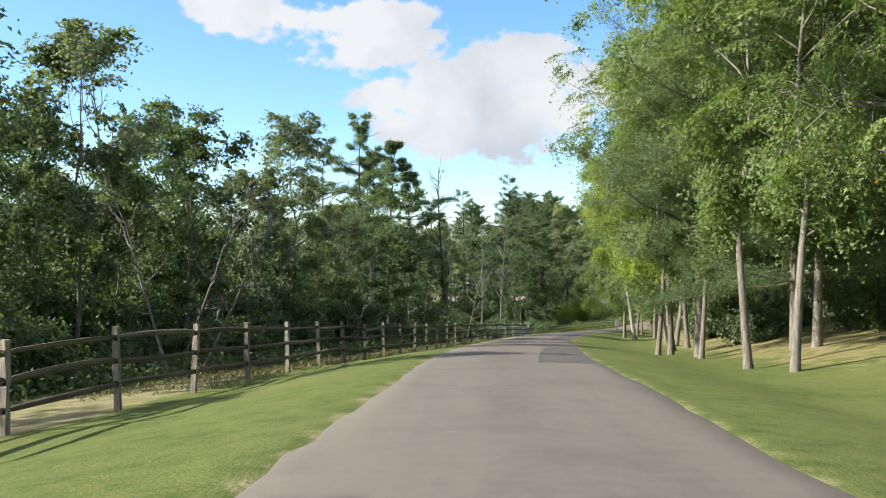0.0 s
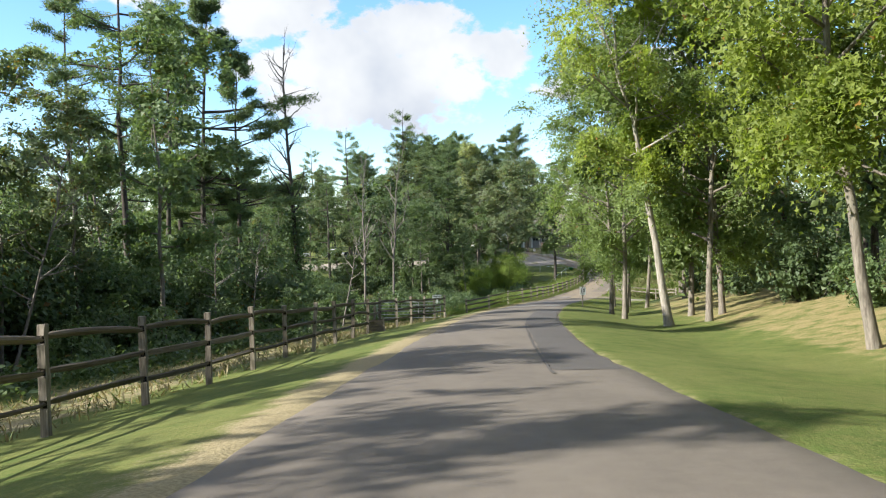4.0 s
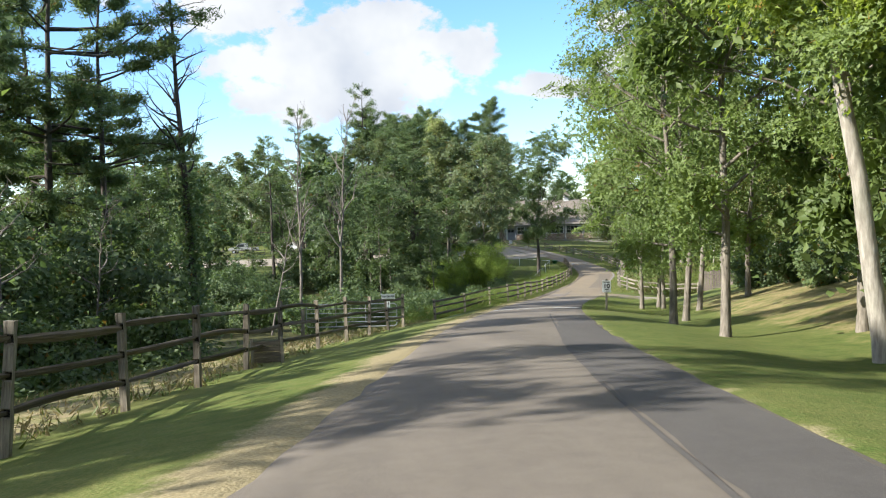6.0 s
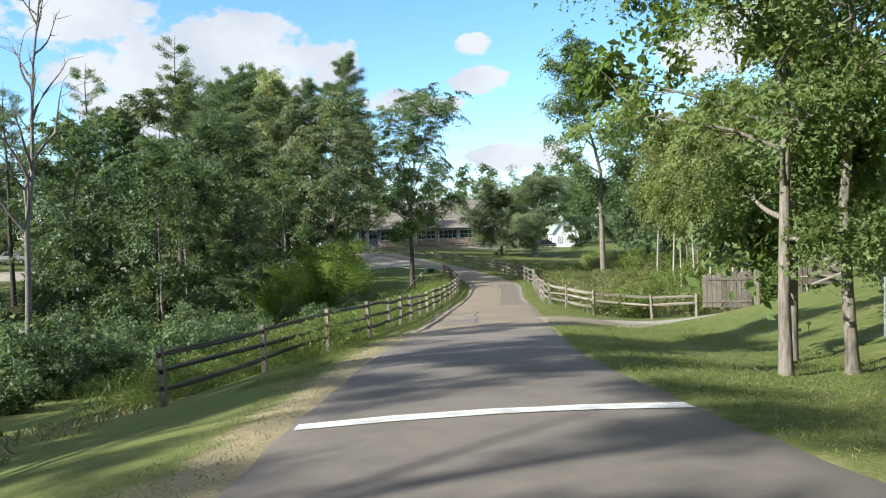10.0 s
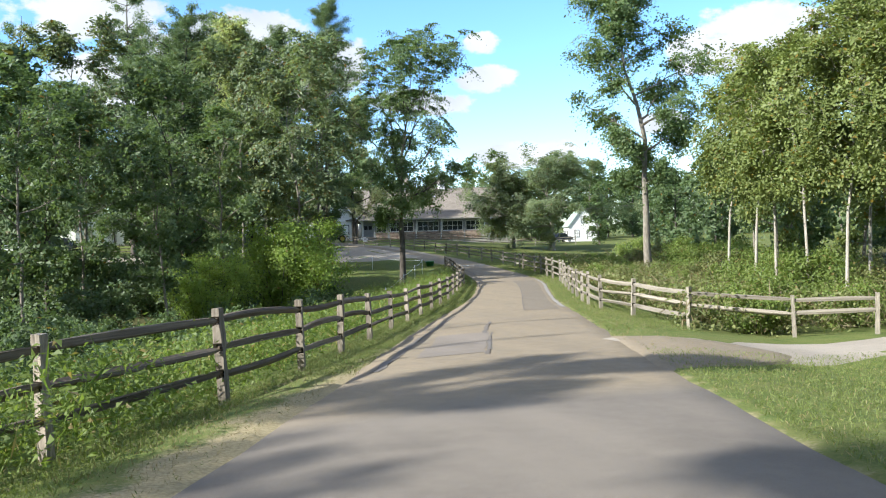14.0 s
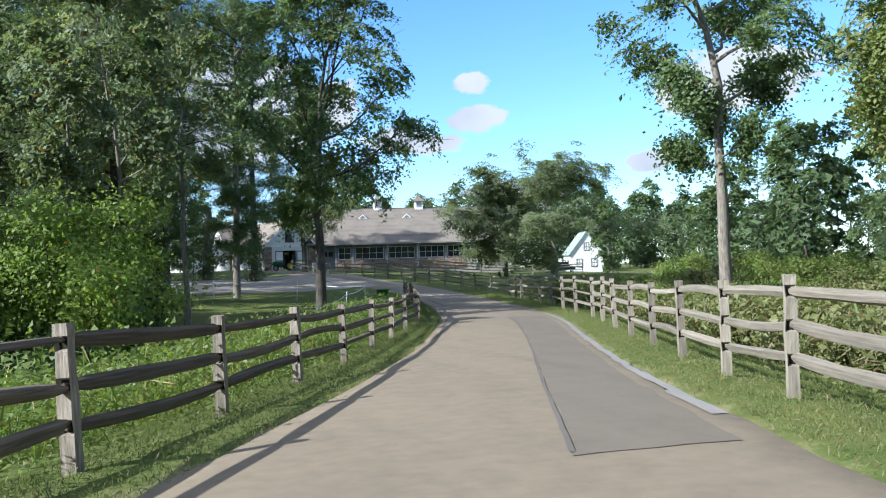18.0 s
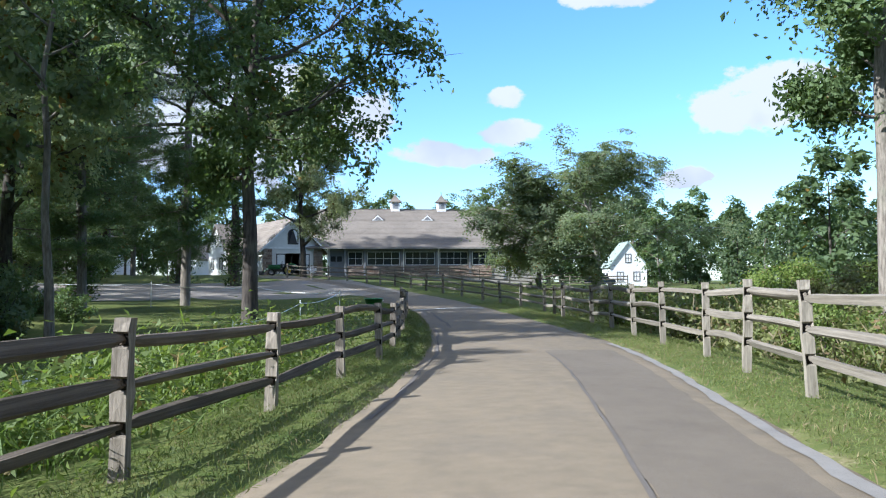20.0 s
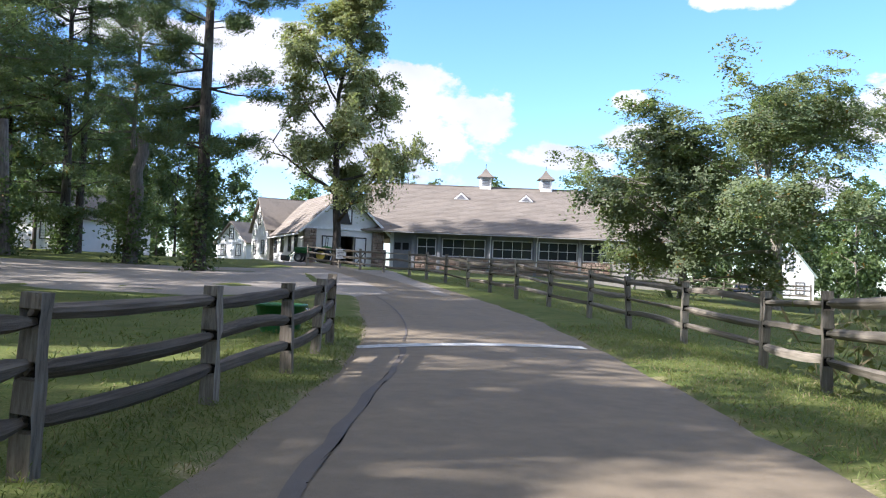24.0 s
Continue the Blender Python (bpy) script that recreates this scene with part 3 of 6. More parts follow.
def broadleaf(seed, h, r, base, spread, prim, sec, ter, count, size, lean=(0, 0), up=0.08, top=1.0, shape=0.55, clump=0.32, twigs=True, steep=0.0):
    """Skeleton and leaf anchors of a broadleaved tree; returns wood, anchors."""
    rng = np.random.default_rng(seed)
    w = Wood()
    n = 9
    s = np.linspace(0, 1, n)
    wig = np.cumsum(rng.normal(0, 0.018 * h, (n, 2)), 0) * s[:, None]
    trunk = np.stack([lean[0] * s * h + wig[:, 0], lean[1] * s * h + wig[:, 1], s * h * 0.93], 1)
    rad = r * (1 - s * 0.88)
    rad[0] *= 1.35
    flare = np.vstack([trunk[:1] - (0, 0, 0.25), trunk[:1], trunk[:1] + (trunk[1] - trunk[0]) * 0.25, trunk[1:]])
    w.add(flare, np.concatenate([[r * 1.55, r * 1.3, r * 1.05], rad[1:]]), 9)
    anchors = []
    gold = rng.uniform(0, 6.28)
    for i in range(prim):
        q = base + (0.97 - base) * (i + rng.uniform(0.1, 0.9)) / prim
        p = np.array([np.interp(q, s, trunk[:, k]) for k in range(3)])
        az = gold + i * 2.399 + rng.normal(0, 0.3)
        rel = (q - base) / (1 - base)
        env = (1 - abs(rel - shape) ** 1.6 / max(shape, 1 - shape) ** 1.6 * 0.72)
        el = radians(12 + 55 * rel ** 1.3 + rng.normal(0, 8)) + steep
        L = spread * env * rng.uniform(0.75, 1.15) * top
        d = np.array([math.cos(az) * math.cos(el), math.sin(az) * math.cos(el), math.sin(el)])
        path = limb(rng, p, d, L, 5, up)
        r0 = max(0.018, min(float(np.interp(q, s, rad)) * 0.62, 0.03 * L + 0.01))
        w.add(path, np.linspace(r0, 0.012, len(path)), 6 if twigs else 4)
        for j in range(sec):
            t = rng.uniform(0.28, 1.0)
            p2 = np.array([np.interp(t, np.linspace(0, 1, len(path)), path[:, k]) for k in range(3)])
            d2 = path[-1] - path[0]
            d2 = d2 / np.linalg.norm(d2) + rng.normal(0, 0.65, 3) * (1, 1, 0.6)
            d2 /= np.linalg.norm(d2)
            L2 = L * rng.uniform(0.28, 0.5)
            p2s = limb(rng, p2, d2, L2, 3, up * 0.6, 0.18)
            w.add(p2s, np.linspace(r0 * 0.38, 0.008, len(p2s)), 4 if twigs else 3)
            anchors.append(p2s[-2:])
            for _ in range(ter):
                d3 = d2 + rng.normal(0, 0.8, 3)
                d3 /= np.linalg.norm(d3)
                tw = limb(rng, p2s[rng.integers(1, len(p2s))], d3, L2 * rng.uniform(0.35, 0.65), 2, 0, 0.2)
                if twigs:
                    w.add(tw, (0.011, 0.008, 0.005), 3)
                anchors.append(tw[1:])
    anchors = np.concatenate(anchors)
    return rng, w, anchors


def make_broadleaf(name, label, leaf, bark, count, size, clump=0.34, category="tree", bear=0.42, lobed=False, **k):
    rng, w, anchors = broadleaf(count=count, size=size, **k)
    ob = thing(name, Matrix.Translation((0, 0, -500)), label, category)
    part("trunk", w.mesh("trunk", M[bark]), None, ob)
    part("crown", leaves("crown", rng, anchors, count, size, M[leaf], clump, single=count < 9000, long=1.5 if count < 9000 else 1.8, spray=1.15, bear=bear, lobed=lobed), None, ob)
    return ob


def make_pine(name, label, seed, h, r, base, spread, count, whorl=0.85, bark="darkbark", ivy=0, thin=1.0, size=0.07, long=4.4, inner=False):
    rng = np.random.default_rng(seed)
    w = Wood()
    s = np.linspace(0, 1, 10)
    wig = np.cumsum(rng.normal(0, 0.006 * h, (10, 2)), 0) * s[:, None]
    trunk = np.stack([wig[:, 0], wig[:, 1], s * h], 1)
    rad = r * (1 - s * 0.93)
    w.add(np.vstack([trunk[:1] - (0, 0, 0.3), trunk]), np.concatenate([[r * 1.4], rad]), 9)
    anchors, ways = [], []
    z = base * h
    while z < h * 0.985:
        rel = (z / h - base) / (1 - base)
        # plumes of uneven reach, with gaps between the tiers
        env = min(1.0, (1 - rel) * 2.0 + 0.16) * (0.6 + 0.4 * min(1, rel * 4)) * rng.uniform(0.6, 1.1)
        for _ in range(rng.integers(2, 6)):
            az = rng.uniform(0, 6.28)
            el = radians(-8 + 34 * rel + rng.normal(0, 9))
            L = spread * env * rng.uniform(0.4, 1.25)
            p = np.array([np.interp(z, trunk[:, 2], trunk[:, 0]), np.interp(z, trunk[:, 2], trunk[:, 1]), z + rng.normal(0, 0.15)])
            d = np.array([math.cos(az) * math.cos(el), math.sin(az) * math.cos(el), math.sin(el)])
            path = limb(rng, p, d, L, 5, 0.035, 0.07)
            w.add(path, np.linspace(max(0.02, 0.016 * L + 0.012), 0.008, 6), 4 if whorl < 1 else 3)
            if rng.random() > thin:
                continue
            for q in (1, 2, 2, 3, 3, 4, 4, 5, 5, 5) if inner else (3, 3, 4, 4, 4, 5, 5, 5):
                side = np.cross(d, (0, 0, 1)) * rng.choice((-1, 1))
                way = d * 0.7 + side * 0.8 + (0, 0, 0.18)
                e = path[q] + way * rng.uniform(0.15, 0.42) * L * 0.55
                if whorl < 1:
                    w.add(np.array([path[q], e]), (0.009, 0.005), 3)
                for f in (0.45, 0.75, 1.0):
                    anchors.append(path[q] * (1 - f) + e * f)
                    ways.append(way / np.linalg.norm(way))
            anchors.append(path[-1])
            ways.append(d)
        z += whorl * rng.uniform(0.6, 1.7)
    ob = thing(name, Matrix.Translation((0, 0, -500)), label, "tree")
    part("trunk", w.mesh("trunk", M[bark]), None, ob)
    part("crown", leaves("crown", rng, np.array(anchors), count, size, M["needle"], 0.22, 0.2, long, np.array(ways) + (0, 0, 0.25), single=True, out=0.35), None, ob)
    if ivy:
        a = np.stack([rng.normal(0, r * 1.1, 400), rng.normal(0, r * 1.1, 400), rng.uniform(0, ivy, 400)], 1)
        part("ivy", leaves("ivy", rng, a, 2600, 0.13, M["dark"], 0.2), None, ob)
    return ob


def make_dead(name, label, seed, h, r, base, spread, prim, bark="deadwood", up=0.05, ivy=0.0, el0=5):
    rng = np.random.default_rng(seed)
    w = Wood()
    s = np.linspace(0, 1, 9)
    wig = np.cumsum(rng.normal(0, 0.010 * h, (9, 2)), 0) * s[:, None]
    trunk = np.stack([wig[:, 0], wig[:, 1], s * h], 1)
    w.add(np.vstack([trunk[:1] - (0, 0, 0.3), trunk]), np.concatenate([[r * 1.3], r * (1 - s * 0.9)]), 8)
    for i in range(prim):
        q = base + (0.97 - base) * (i + rng.random()) / prim
        p = np.array([np.interp(q, s, trunk[:, k]) for k in range(3)])
        az, el = rng.uniform(0, 6.28), radians(el0 + 45 * q + rng.normal(0, 12))
        L = spread * (1.1 - q * 0.75) * rng.uniform(0.4, 1.1)
        d = np.array([math.cos(az) * math.cos(el), math.sin(az) * math.cos(el), math.sin(el)])
        path = limb(rng, p, d, L, 5, up, 0.16)
        w.add(path, np.linspace(0.018 * L + 0.012, 0.008, 6), 5)
        for _ in range(5):
            d2 = d + rng.normal(0, 0.5, 3)
            tw = limb(rng, path[rng.integers(2, 6)], d2 / np.linalg.norm(d2), L * rng.uniform(0.2, 0.45), 3, up, 0.2)
            w.add(tw, np.linspace(0.014, 0.005, 4), 3)
    ob = thing(name, Matrix.Translation((0, 0, -500)), label, "dead tree")
    part("trunk", w.mesh("trunk", M[bark]), None, ob)
    if ivy:
        a = np.stack([np.interp(z, s * h, trunk[:, k]) + rng.normal(0, r * 1.2, 500) for k, z in ((0, rng.uniform(0, ivy, 500)), (1, rng.uniform(0, ivy, 500)))] + [rng.uniform(0, ivy, 500)], 1)
        part("ivy", leaves("ivy", rng, a, 3200, 0.14, M["dark"], 0.28), None, ob)
    return ob


def make_bush(name, label, seed, h, w0, count, size, leaf, stems=14, category="shrub"):
    rng = np.random.default_rng(seed)
    w = Wood()
    anchors = []
    for i in range(stems):
        az = i * 2.399 + rng.normal(0, 0.3)
        k = math.sqrt((i + 0.5) / stems)
        tip = np.array([math.cos(az) * w0 * k, math.sin(az) * w0 * k, h * (1.02 - 0.55 * k ** 1.7) * rng.uniform(0.75, 1.1)])
        p = np.array([tip[0] * 0.25, tip[1] * 0.25, -0.15])
        d = tip - p
        L = np.linalg.norm(d)
        path = limb(rng, p, d / L, L, 5, 0.02, 0.1)
        w.add(path, np.linspace(0.035, 0.008, 6), 4)
        for q in (1, 2, 3, 4, 5, 5):
            for i2 in range(4):
                d2 = rng.normal(0, 1, 3)
                d2[2] = abs(d2[2]) * 0.7
                e = path[q] + d2 / np.linalg.norm(d2) * rng.uniform(0.15, 0.4) * w0 * 0.55
                if i2 == 0:
                    w.add(np.array([path[q], e]), (0.008, 0.004), 3)
                anchors += [e, (e + path[q]) / 2]
    ob = thing(name, Matrix.Translation((0, 0, -500)), label, category)
    part("branchwork", w.mesh("branchwork", M["darkbark"]), None, ob)
    part("crown", leaves("crown", rng, np.array(anchors), count, size, M[leaf], 0.16 * w0 ** 0.5, single=count < 3000, out=0.8), None, ob)
    return ob


def plant(kind, x, y, s=1.0, turn=None, label="", dz=-0.05, tilt=0.0, sz=None):
    """A copy of a tree set on the ground."""
    turn = (x * 37.1 + y * 91.7) % 360 if turn is None else turn
    m = pose(x, y, float(ground(x, y)) + dz, 0, tilt, turn) @ Matrix.Diagonal((s, s, sz or s, 1))
    ob = copy_thing(kind, m)
    if label:
        ob["label"] = label
    return ob


def drop_models(models):
    """Takes the first models out again, once the copies stand."""
    for k in models:
        for o in (*k.children_recursive, k):
            bpy.data.objects.remove(o)


# ---- ground and drive ----
build_ground()
build_road()
road_strip("asphalt_patch", 19.0, 31.0, lambda s: 0.66 + 0.10 * s, lambda s: 0.985, M["patch"], "darker asphalt patch along the edge of the drive", "road patch")
road_strip("asphalt_patch", 49.0, 82.0, lambda s: 0.72 + 0.02 * math.sin(s * 9), lambda s: 0.985, M["patch"], "darker asphalt patch along the edge of the drive", "road patch")
road_strip("asphalt_patch", 126.3, 148.2, lambda s: 0.64 - 0.07 * s ** 3, lambda s: 0.925 - 0.035 * s, M["newpatch"], "smooth grey asphalt patch with square ends", "road patch")
road_strip("speed_bump_stripe", 91.2, 91.58, 0.01, 0.99, M["paint"], "worn white painted stripe across the drive", "road marking", skew=-1.3, steps=3, dz=0.009)
road_strip("speed_bump_stripe", 167.2, 167.6, 0.0, 0.94, M["paint"], "worn white painted stripe across the drive", "road marking", skew=0.6, steps=3, dz=0.009)
road_strip("asphalt_patch", 113.6, 118.6, 0.17, 0.425, M["squarepatch"], "square worn asphalt patch in the drive", "road patch", dz=0.005)
road_strip("crack_seal", 113.2, 118.4, lambda s: 0.425 + 0.004 * math.sin(s * 9), lambda s: 0.448 - 0.012 * s, M["sealer"], "dark sealed joint beside the square patch", "road crack", dz=0.008)
road_strip("crack_seal", 118.4, 122.2, lambda s: 0.385 + 0.012 * s, lambda s: 0.405 + 0.008 * s, M["sealer"], "dark sealed crack in the asphalt", "road crack", dz=0.0085)
road_strip("crack_seal", 112.0, 126.0, lambda s: 0.05 + 0.05 * s + 0.006 * math.sin(s * 13), lambda s: 0.078 + 0.042 * s + 0.006 * math.sin(s * 11), M["sealer"], "dark sealed seam near the edge of the drive", "road crack", dz=0.008)
road_strip("crack_seal", 141, 158, lambda s: 0.045 - 0.02 * s + 0.005 * math.sin(s * 20), lambda s: 0.058 - 0.02 * s + 0.007 * math.sin(s * 17), M["sealer"], "dark sealed seam along the drive", "road crack", dz=0.008)
road_strip("crack_seal", 48.5, 84.0, lambda s: 0.705 + 0.012 * math.sin(s * 11), lambda s: 0.718 + 0.012 * math.sin(s * 11), M["patch"], "dark seam along the asphalt patch", "road crack", dz=0.009, rag=0.006)
road_strip("crack_seal", 18.6, 31.0, lambda s: 0.65 + 0.10 * s, lambda s: 0.66 + 0.10 * s, M["patch"], "dark seam along the asphalt patch", "road crack", dz=0.009, rag=0.006)
road_strip("crack_seal", 126.4, 148.0, lambda s: 0.63 - 0.07 * s ** 3, lambda s: 0.64 - 0.07 * s ** 3, M["sealer"], "dark seam along the asphalt patch", "road crack", dz=0.009, rag=0.006)
road_strip("crack_seal", 167.8, 186.0, lambda s: 0.17 + 0.03 * math.sin(s * 6), lambda s: 0.179 + 0.03 * math.sin(s * 6), M["sealer"], "dark sealed crack in the asphalt", "road crack", dz=0.008, rag=0.006)
road_strip("crack_seal", 157.0, 167.0, lambda s: 0.14 + 0.015 * s + 0.012 * math.sin(s * 9), lambda s: 0.168 + 0.01 * s + 0.009 * math.sin(s * 8), M["sealer"], "dark sealed crack in the asphalt", "road crack", dz=0.0085)
road_strip("gutter", 127.5, 150, lambda s: 0.957, lambda s: 0.995, M["kerb"], "pale worn concrete strip beside the drive", "gutter", dz=0.010)


def build_turning():
    """The gravel turning on the right with its gate, and the gravel yard before the barn."""
    g = np.zeros((24, 9, 3))
    for i in range(24):
        s = i / 23
        x = 26.9 + s * 25.3
        for j in range(9):
            q = j / 8 - 0.5
            wide = 2.6 + 3.0 * (1 - s) ** 3
            y = 112.9 + 1.3 * s + q * wide + 0.25 * noise.noise((x, q * 3, 0))
            g[i, j] = (x, y, float(ground(x, y)) + (-0.06 if i == 0 or j in (0, 8) else 0.024))
    tagged(new("gravel_turning", sheet("gravel_turning", g, M["gravel"])), "pale gravel turning that leads to a wooden gate", "driveway", kind="structure")
    a = np.zeros((14, 10, 3))
    for i in range(14):
        s = i / 13
        for j in range(10):
            q = j / 9
            y = 108.6 + 7.4 * q + 2.2 * s * (0.5 - q)
            x = float(right_x(y)) - 0.25 + s * (1.8 + 2.0 * math.sin(q * math.pi)) + 0.12 * noise.noise((y * 2, s * 5, 1))
            a[i, j] = (x, y, float(ground(x, y)) + (-0.08 if i in (0, 13) or j in (0, 9) else 0.036))
    tagged(new("asphalt_apron", sheet("asphalt_apron", a, M["asphalt"])), "worn grey asphalt apron of the turning", "driveway", kind="structure")
    g = np.zeros((44, 14, 3))
    for i in range(44):
        s = i / 43
        x = 47.5 - s * 75
        for j in range(14):
            q = j / 13
            y0, y1 = 174 + 6 * s + 6 * (1 - s) ** 3, 190 + 14 * (1 - s) ** 1.5
            y = y0 + (y1 - y0) * q + 0.3 * noise.noise((x * 0.6, q * 4, 3))
            g[i, j] = (x, y, float(ground(x, y)) + (-0.12 if i in (0, 43) or j in (0, 13) else 0.04))
    tagged(new("gravel_yard", sheet("gravel_yard", g, M["gravel"])), "pale gravel yard and track before the barn", "driveway", kind="structure")


build_turning()


# ---- fences ----
def post_mesh(seed, h, mat, holes=(0.34, 0.62, 0.90), w=0.06, t=0.05):
    rng = np.random.default_rng(seed)
    bm = bmesh.new()
    zs = [-0.45]
    for q in holes:
        zs += [q * h - 0.075, q * h + 0.055]
    zs.append(h)
    rings = []
    for z in zs:
        e = rng.normal(0, 0.006, 4)
        lean = 0.02 * (z / h) * rng.normal(0, 0.3)
        rings.append([bm.verts.new((sx * (t + e[i]) + lean, sy * (w + e[3 - i]), z)) for i, (sx, sy) in enumerate(((-1, -1), (1, -1), (1, 1), (-1, 1)))])
    slots = []
    for k in range(len(rings) - 1):
        for j in range(4):
            a, b = rings[k], rings[k + 1]
            f = bm.faces.new((a[j], a[(j + 1) % 4], b[(j + 1) % 4], b[j]))
            if k % 2 == 1 and j in (1, 3):
                slots.append(f)
    top = bm.faces.new(rings[-1])
    bm.faces.new(rings[0][::-1])
    r = bmesh.ops.inset_individual(bm, faces=[top], thickness=0.024, depth=0.045)
    bmesh.ops.inset_individual(bm, faces=slots, thickness=0.028, depth=0.0)
    for f in slots:
        bmesh.ops.translate(bm, verts=f.verts, vec=(0.04 if f.calc_center_median().x < 0 else -0.04, 0, 0))
        f.material_index = 1
    me = bpy.data.meshes.new("post")
    bm.to_mesh(me)
    bm.free()
    me.materials.append(mat)
    me.materials.append(M["hole"])
    return me


def rail_mesh(seed, mat, a=0.06, b=0.046):
    rng = np.random.default_rng(seed)
    s = np.array([-0.5, -0.47, -0.42, -0.28, -0.12, 0.05, 0.2, 0.33, 0.42, 0.47, 0.5])
    k = np.array([0.42, 0.5, 0.9, 1, 1.05, 1, 1.04, 1, 0.9, 0.5, 0.42])
    n = 7
    ang = np.sort(np.arange(n) * 2 * np.pi / n + rng.normal(0, 0.22, n))
    sec = rng.uniform(0.82, 1.15, n)
    bend = rng.normal(0, 0.012, (2,))
    v = []
    for i, x in enumerate(s):
        bow = (1 - (2 * x) ** 2)
        for j in range(n):
            e = sec[j] * k[i] * (1 + rng.normal(0, 0.03))
            v.append((x, math.cos(ang[j]) * b * e + bend[0] * bow, math.sin(ang[j]) * a * e + bend[1] * bow * 2))
    f = [(i * n + j, i * n + (j + 1) % n, (i + 1) * n + (j + 1) % n, (i + 1) * n + j) for i in range(len(s) - 1) for j in range(n)]
    f += [tuple(range(n))[::-1], tuple(range((len(s) - 1) * n, len(s) * n))]
    return mesh_of("rail", v, f, mat)


RAILS = {k: [rail_mesh(i, M[k]) for i in range(6)] for k in ("rail", "newrail")}
POSTS = {}


def fence(points, gaps, h, label, post="post", rail="rail", levels=(0.31, 0.59, 0.87), seed=1, name="rail_fence", bases=0.0, skip=(), heights=None):
    """A split-rail fence through points, each stretch split in gaps[i] bays."""
    rng = np.random.default_rng(seed)
    key = (post, round(h, 2), levels)
    if key not in POSTS:
        POSTS[key] = [post_mesh(10 + i, h, M[post], levels) for i in range(4)]
    spots = []
    for (x0, y0), (x1, y1), n in zip(points, points[1:], gaps):
        spots += [(x0 + (x1 - x0) * i / n, y0 + (y1 - y0) * i / n) for i in range(n)]
    spots.append(points[-1])
    root = thing(name, Matrix.Translation(lift(*spots[0])), label, "fence", "split-rail fences along the drive")
    back = root.matrix_basis.inverted()
    tops = []
    for i, (x, y) in enumerate(spots):
        a = spots[max(i - 1, 0)]
        b = spots[min(i + 1, len(spots) - 1)]
        yaw = math.degrees(math.atan2(b[1] - a[1], b[0] - a[0]))
        dh = rng.normal(0, 0.03)
        lean = (rng.normal(0, 1.6), rng.normal(0, 1.6))
        m = pose(x, y, float(ground(x, y)) + bases + dh, lean[0], lean[1], yaw + rng.normal(0, 3))
        if heights:
            m = m @ Matrix.Diagonal((1, 1, float(np.interp(y, *heights)) / h, 1))
        part("post", POSTS[key][rng.integers(0, 4)], None, root, m=back @ m)
        tops.append([m @ Vector((0, 0, q * h)) for q in levels])
    for i in range(len(spots) - 1):
        for k in range(len(levels)):
            if (i, k) in skip:
                continue
            p, q = tops[i][k] + Vector((0, 0, rng.normal(0, 0.02))), tops[i + 1][k] + Vector((0, 0, rng.normal(0, 0.02)))
            d = q - p
            mm = Matrix.Translation((p + q) / 2) @ d.to_track_quat("X", "Z").to_matrix().to_4x4()
            mm = mm @ pose(0, 0, 0, rng.uniform(0, 360) if rng.random() < 0.4 else rng.normal(0, 12)) @ Matrix.Diagonal((d.length + 0.10, 1, 1, 1))
            part("rail", RAILS[rail][rng.integers(0, 6)], None, root, m=back @ mm)
    return root


fence([(-10.6, -14), (-6.9, 13.1), (-3.33, 36.15), (1.62, 61.9), (5.22, 78.2), (10.6, 95.06)], [8, 7, 8, 5, 5], 1.62,
      "tall weathered grey split-rail fence with three dark rails", seed=3)
fence([(13.2, 101.6), (15.7, 105.5), (17.9, 108.2), (19.75, 110.6), (21.25, 113.7), (22.5, 116.5), (26.4, 125.1), (31.5, 136.1), (35.4, 145.4), (36.55, 147.95), (37.5, 150.9), (39.2, 156.8), (40.05, 160.1), (40.7, 162.4), (41.25, 164.3), (41.55, 166.1), (41.75, 167.2)],
      [1, 1, 1, 1, 1, 3, 4, 3, 1, 1, 2, 1, 1, 1, 1, 1], 1.24, "weathered grey split-rail fence with three heavy rails", seed=5,
      heights=((100, 112, 117, 121, 138, 146, 157, 168), (1.24, 1.27, 1.26, 1.12, 1.1, 1.03, 0.97, 0.93)))
fence([(36.6, 116.2), (35.0, 117.4), (32.96, 119.2), (33.3, 122.75), (33.92, 125.95), (34.55, 128.1), (35.5, 130.4), (36.62, 133.0), (37.68, 135.5), (42.45, 146.5), (43.5, 149.7), (44.65, 153.0), (45.6, 156.0), (46.35, 158.8), (46.88, 162.2), (47.72, 164.85), (48.47, 167.6)],
      [1, 1, 1, 1, 1, 1, 1, 1, 4, 1, 1, 1, 1, 1, 1, 1], 1.22, "pale sunlit split-rail fence with three rails", "newpost", "newrail", seed=7, skip=((0, 0), (1, 0)),
      heights=((116, 118, 119.2, 123, 126, 131, 140, 147, 162, 165, 170), (1.1, 1.18, 1.16, 1.22, 1.28, 1.28, 1.3, 1.38, 1.38, 1.24, 1.2)))
fence([(39.5, 112.3), (39.2, 108.5), (39.4, 104.0), (40.0, 99.0), (41.0, 93.5)], [1, 2, 2, 2], 1.45, "tall pale rail fence along the top of the grassy bank", "newpost", "newrail", seed=11)
fence([(48.47, 167.6), (48.7, 176.5), (47.6, 188), (46.2, 196), (43.0, 203.5), (41.2, 205.5)], [3, 4, 3, 3, 1], 1.22,
      "weathered split-rail fence curving towards the barn", "newpost", "newrail", seed=9)

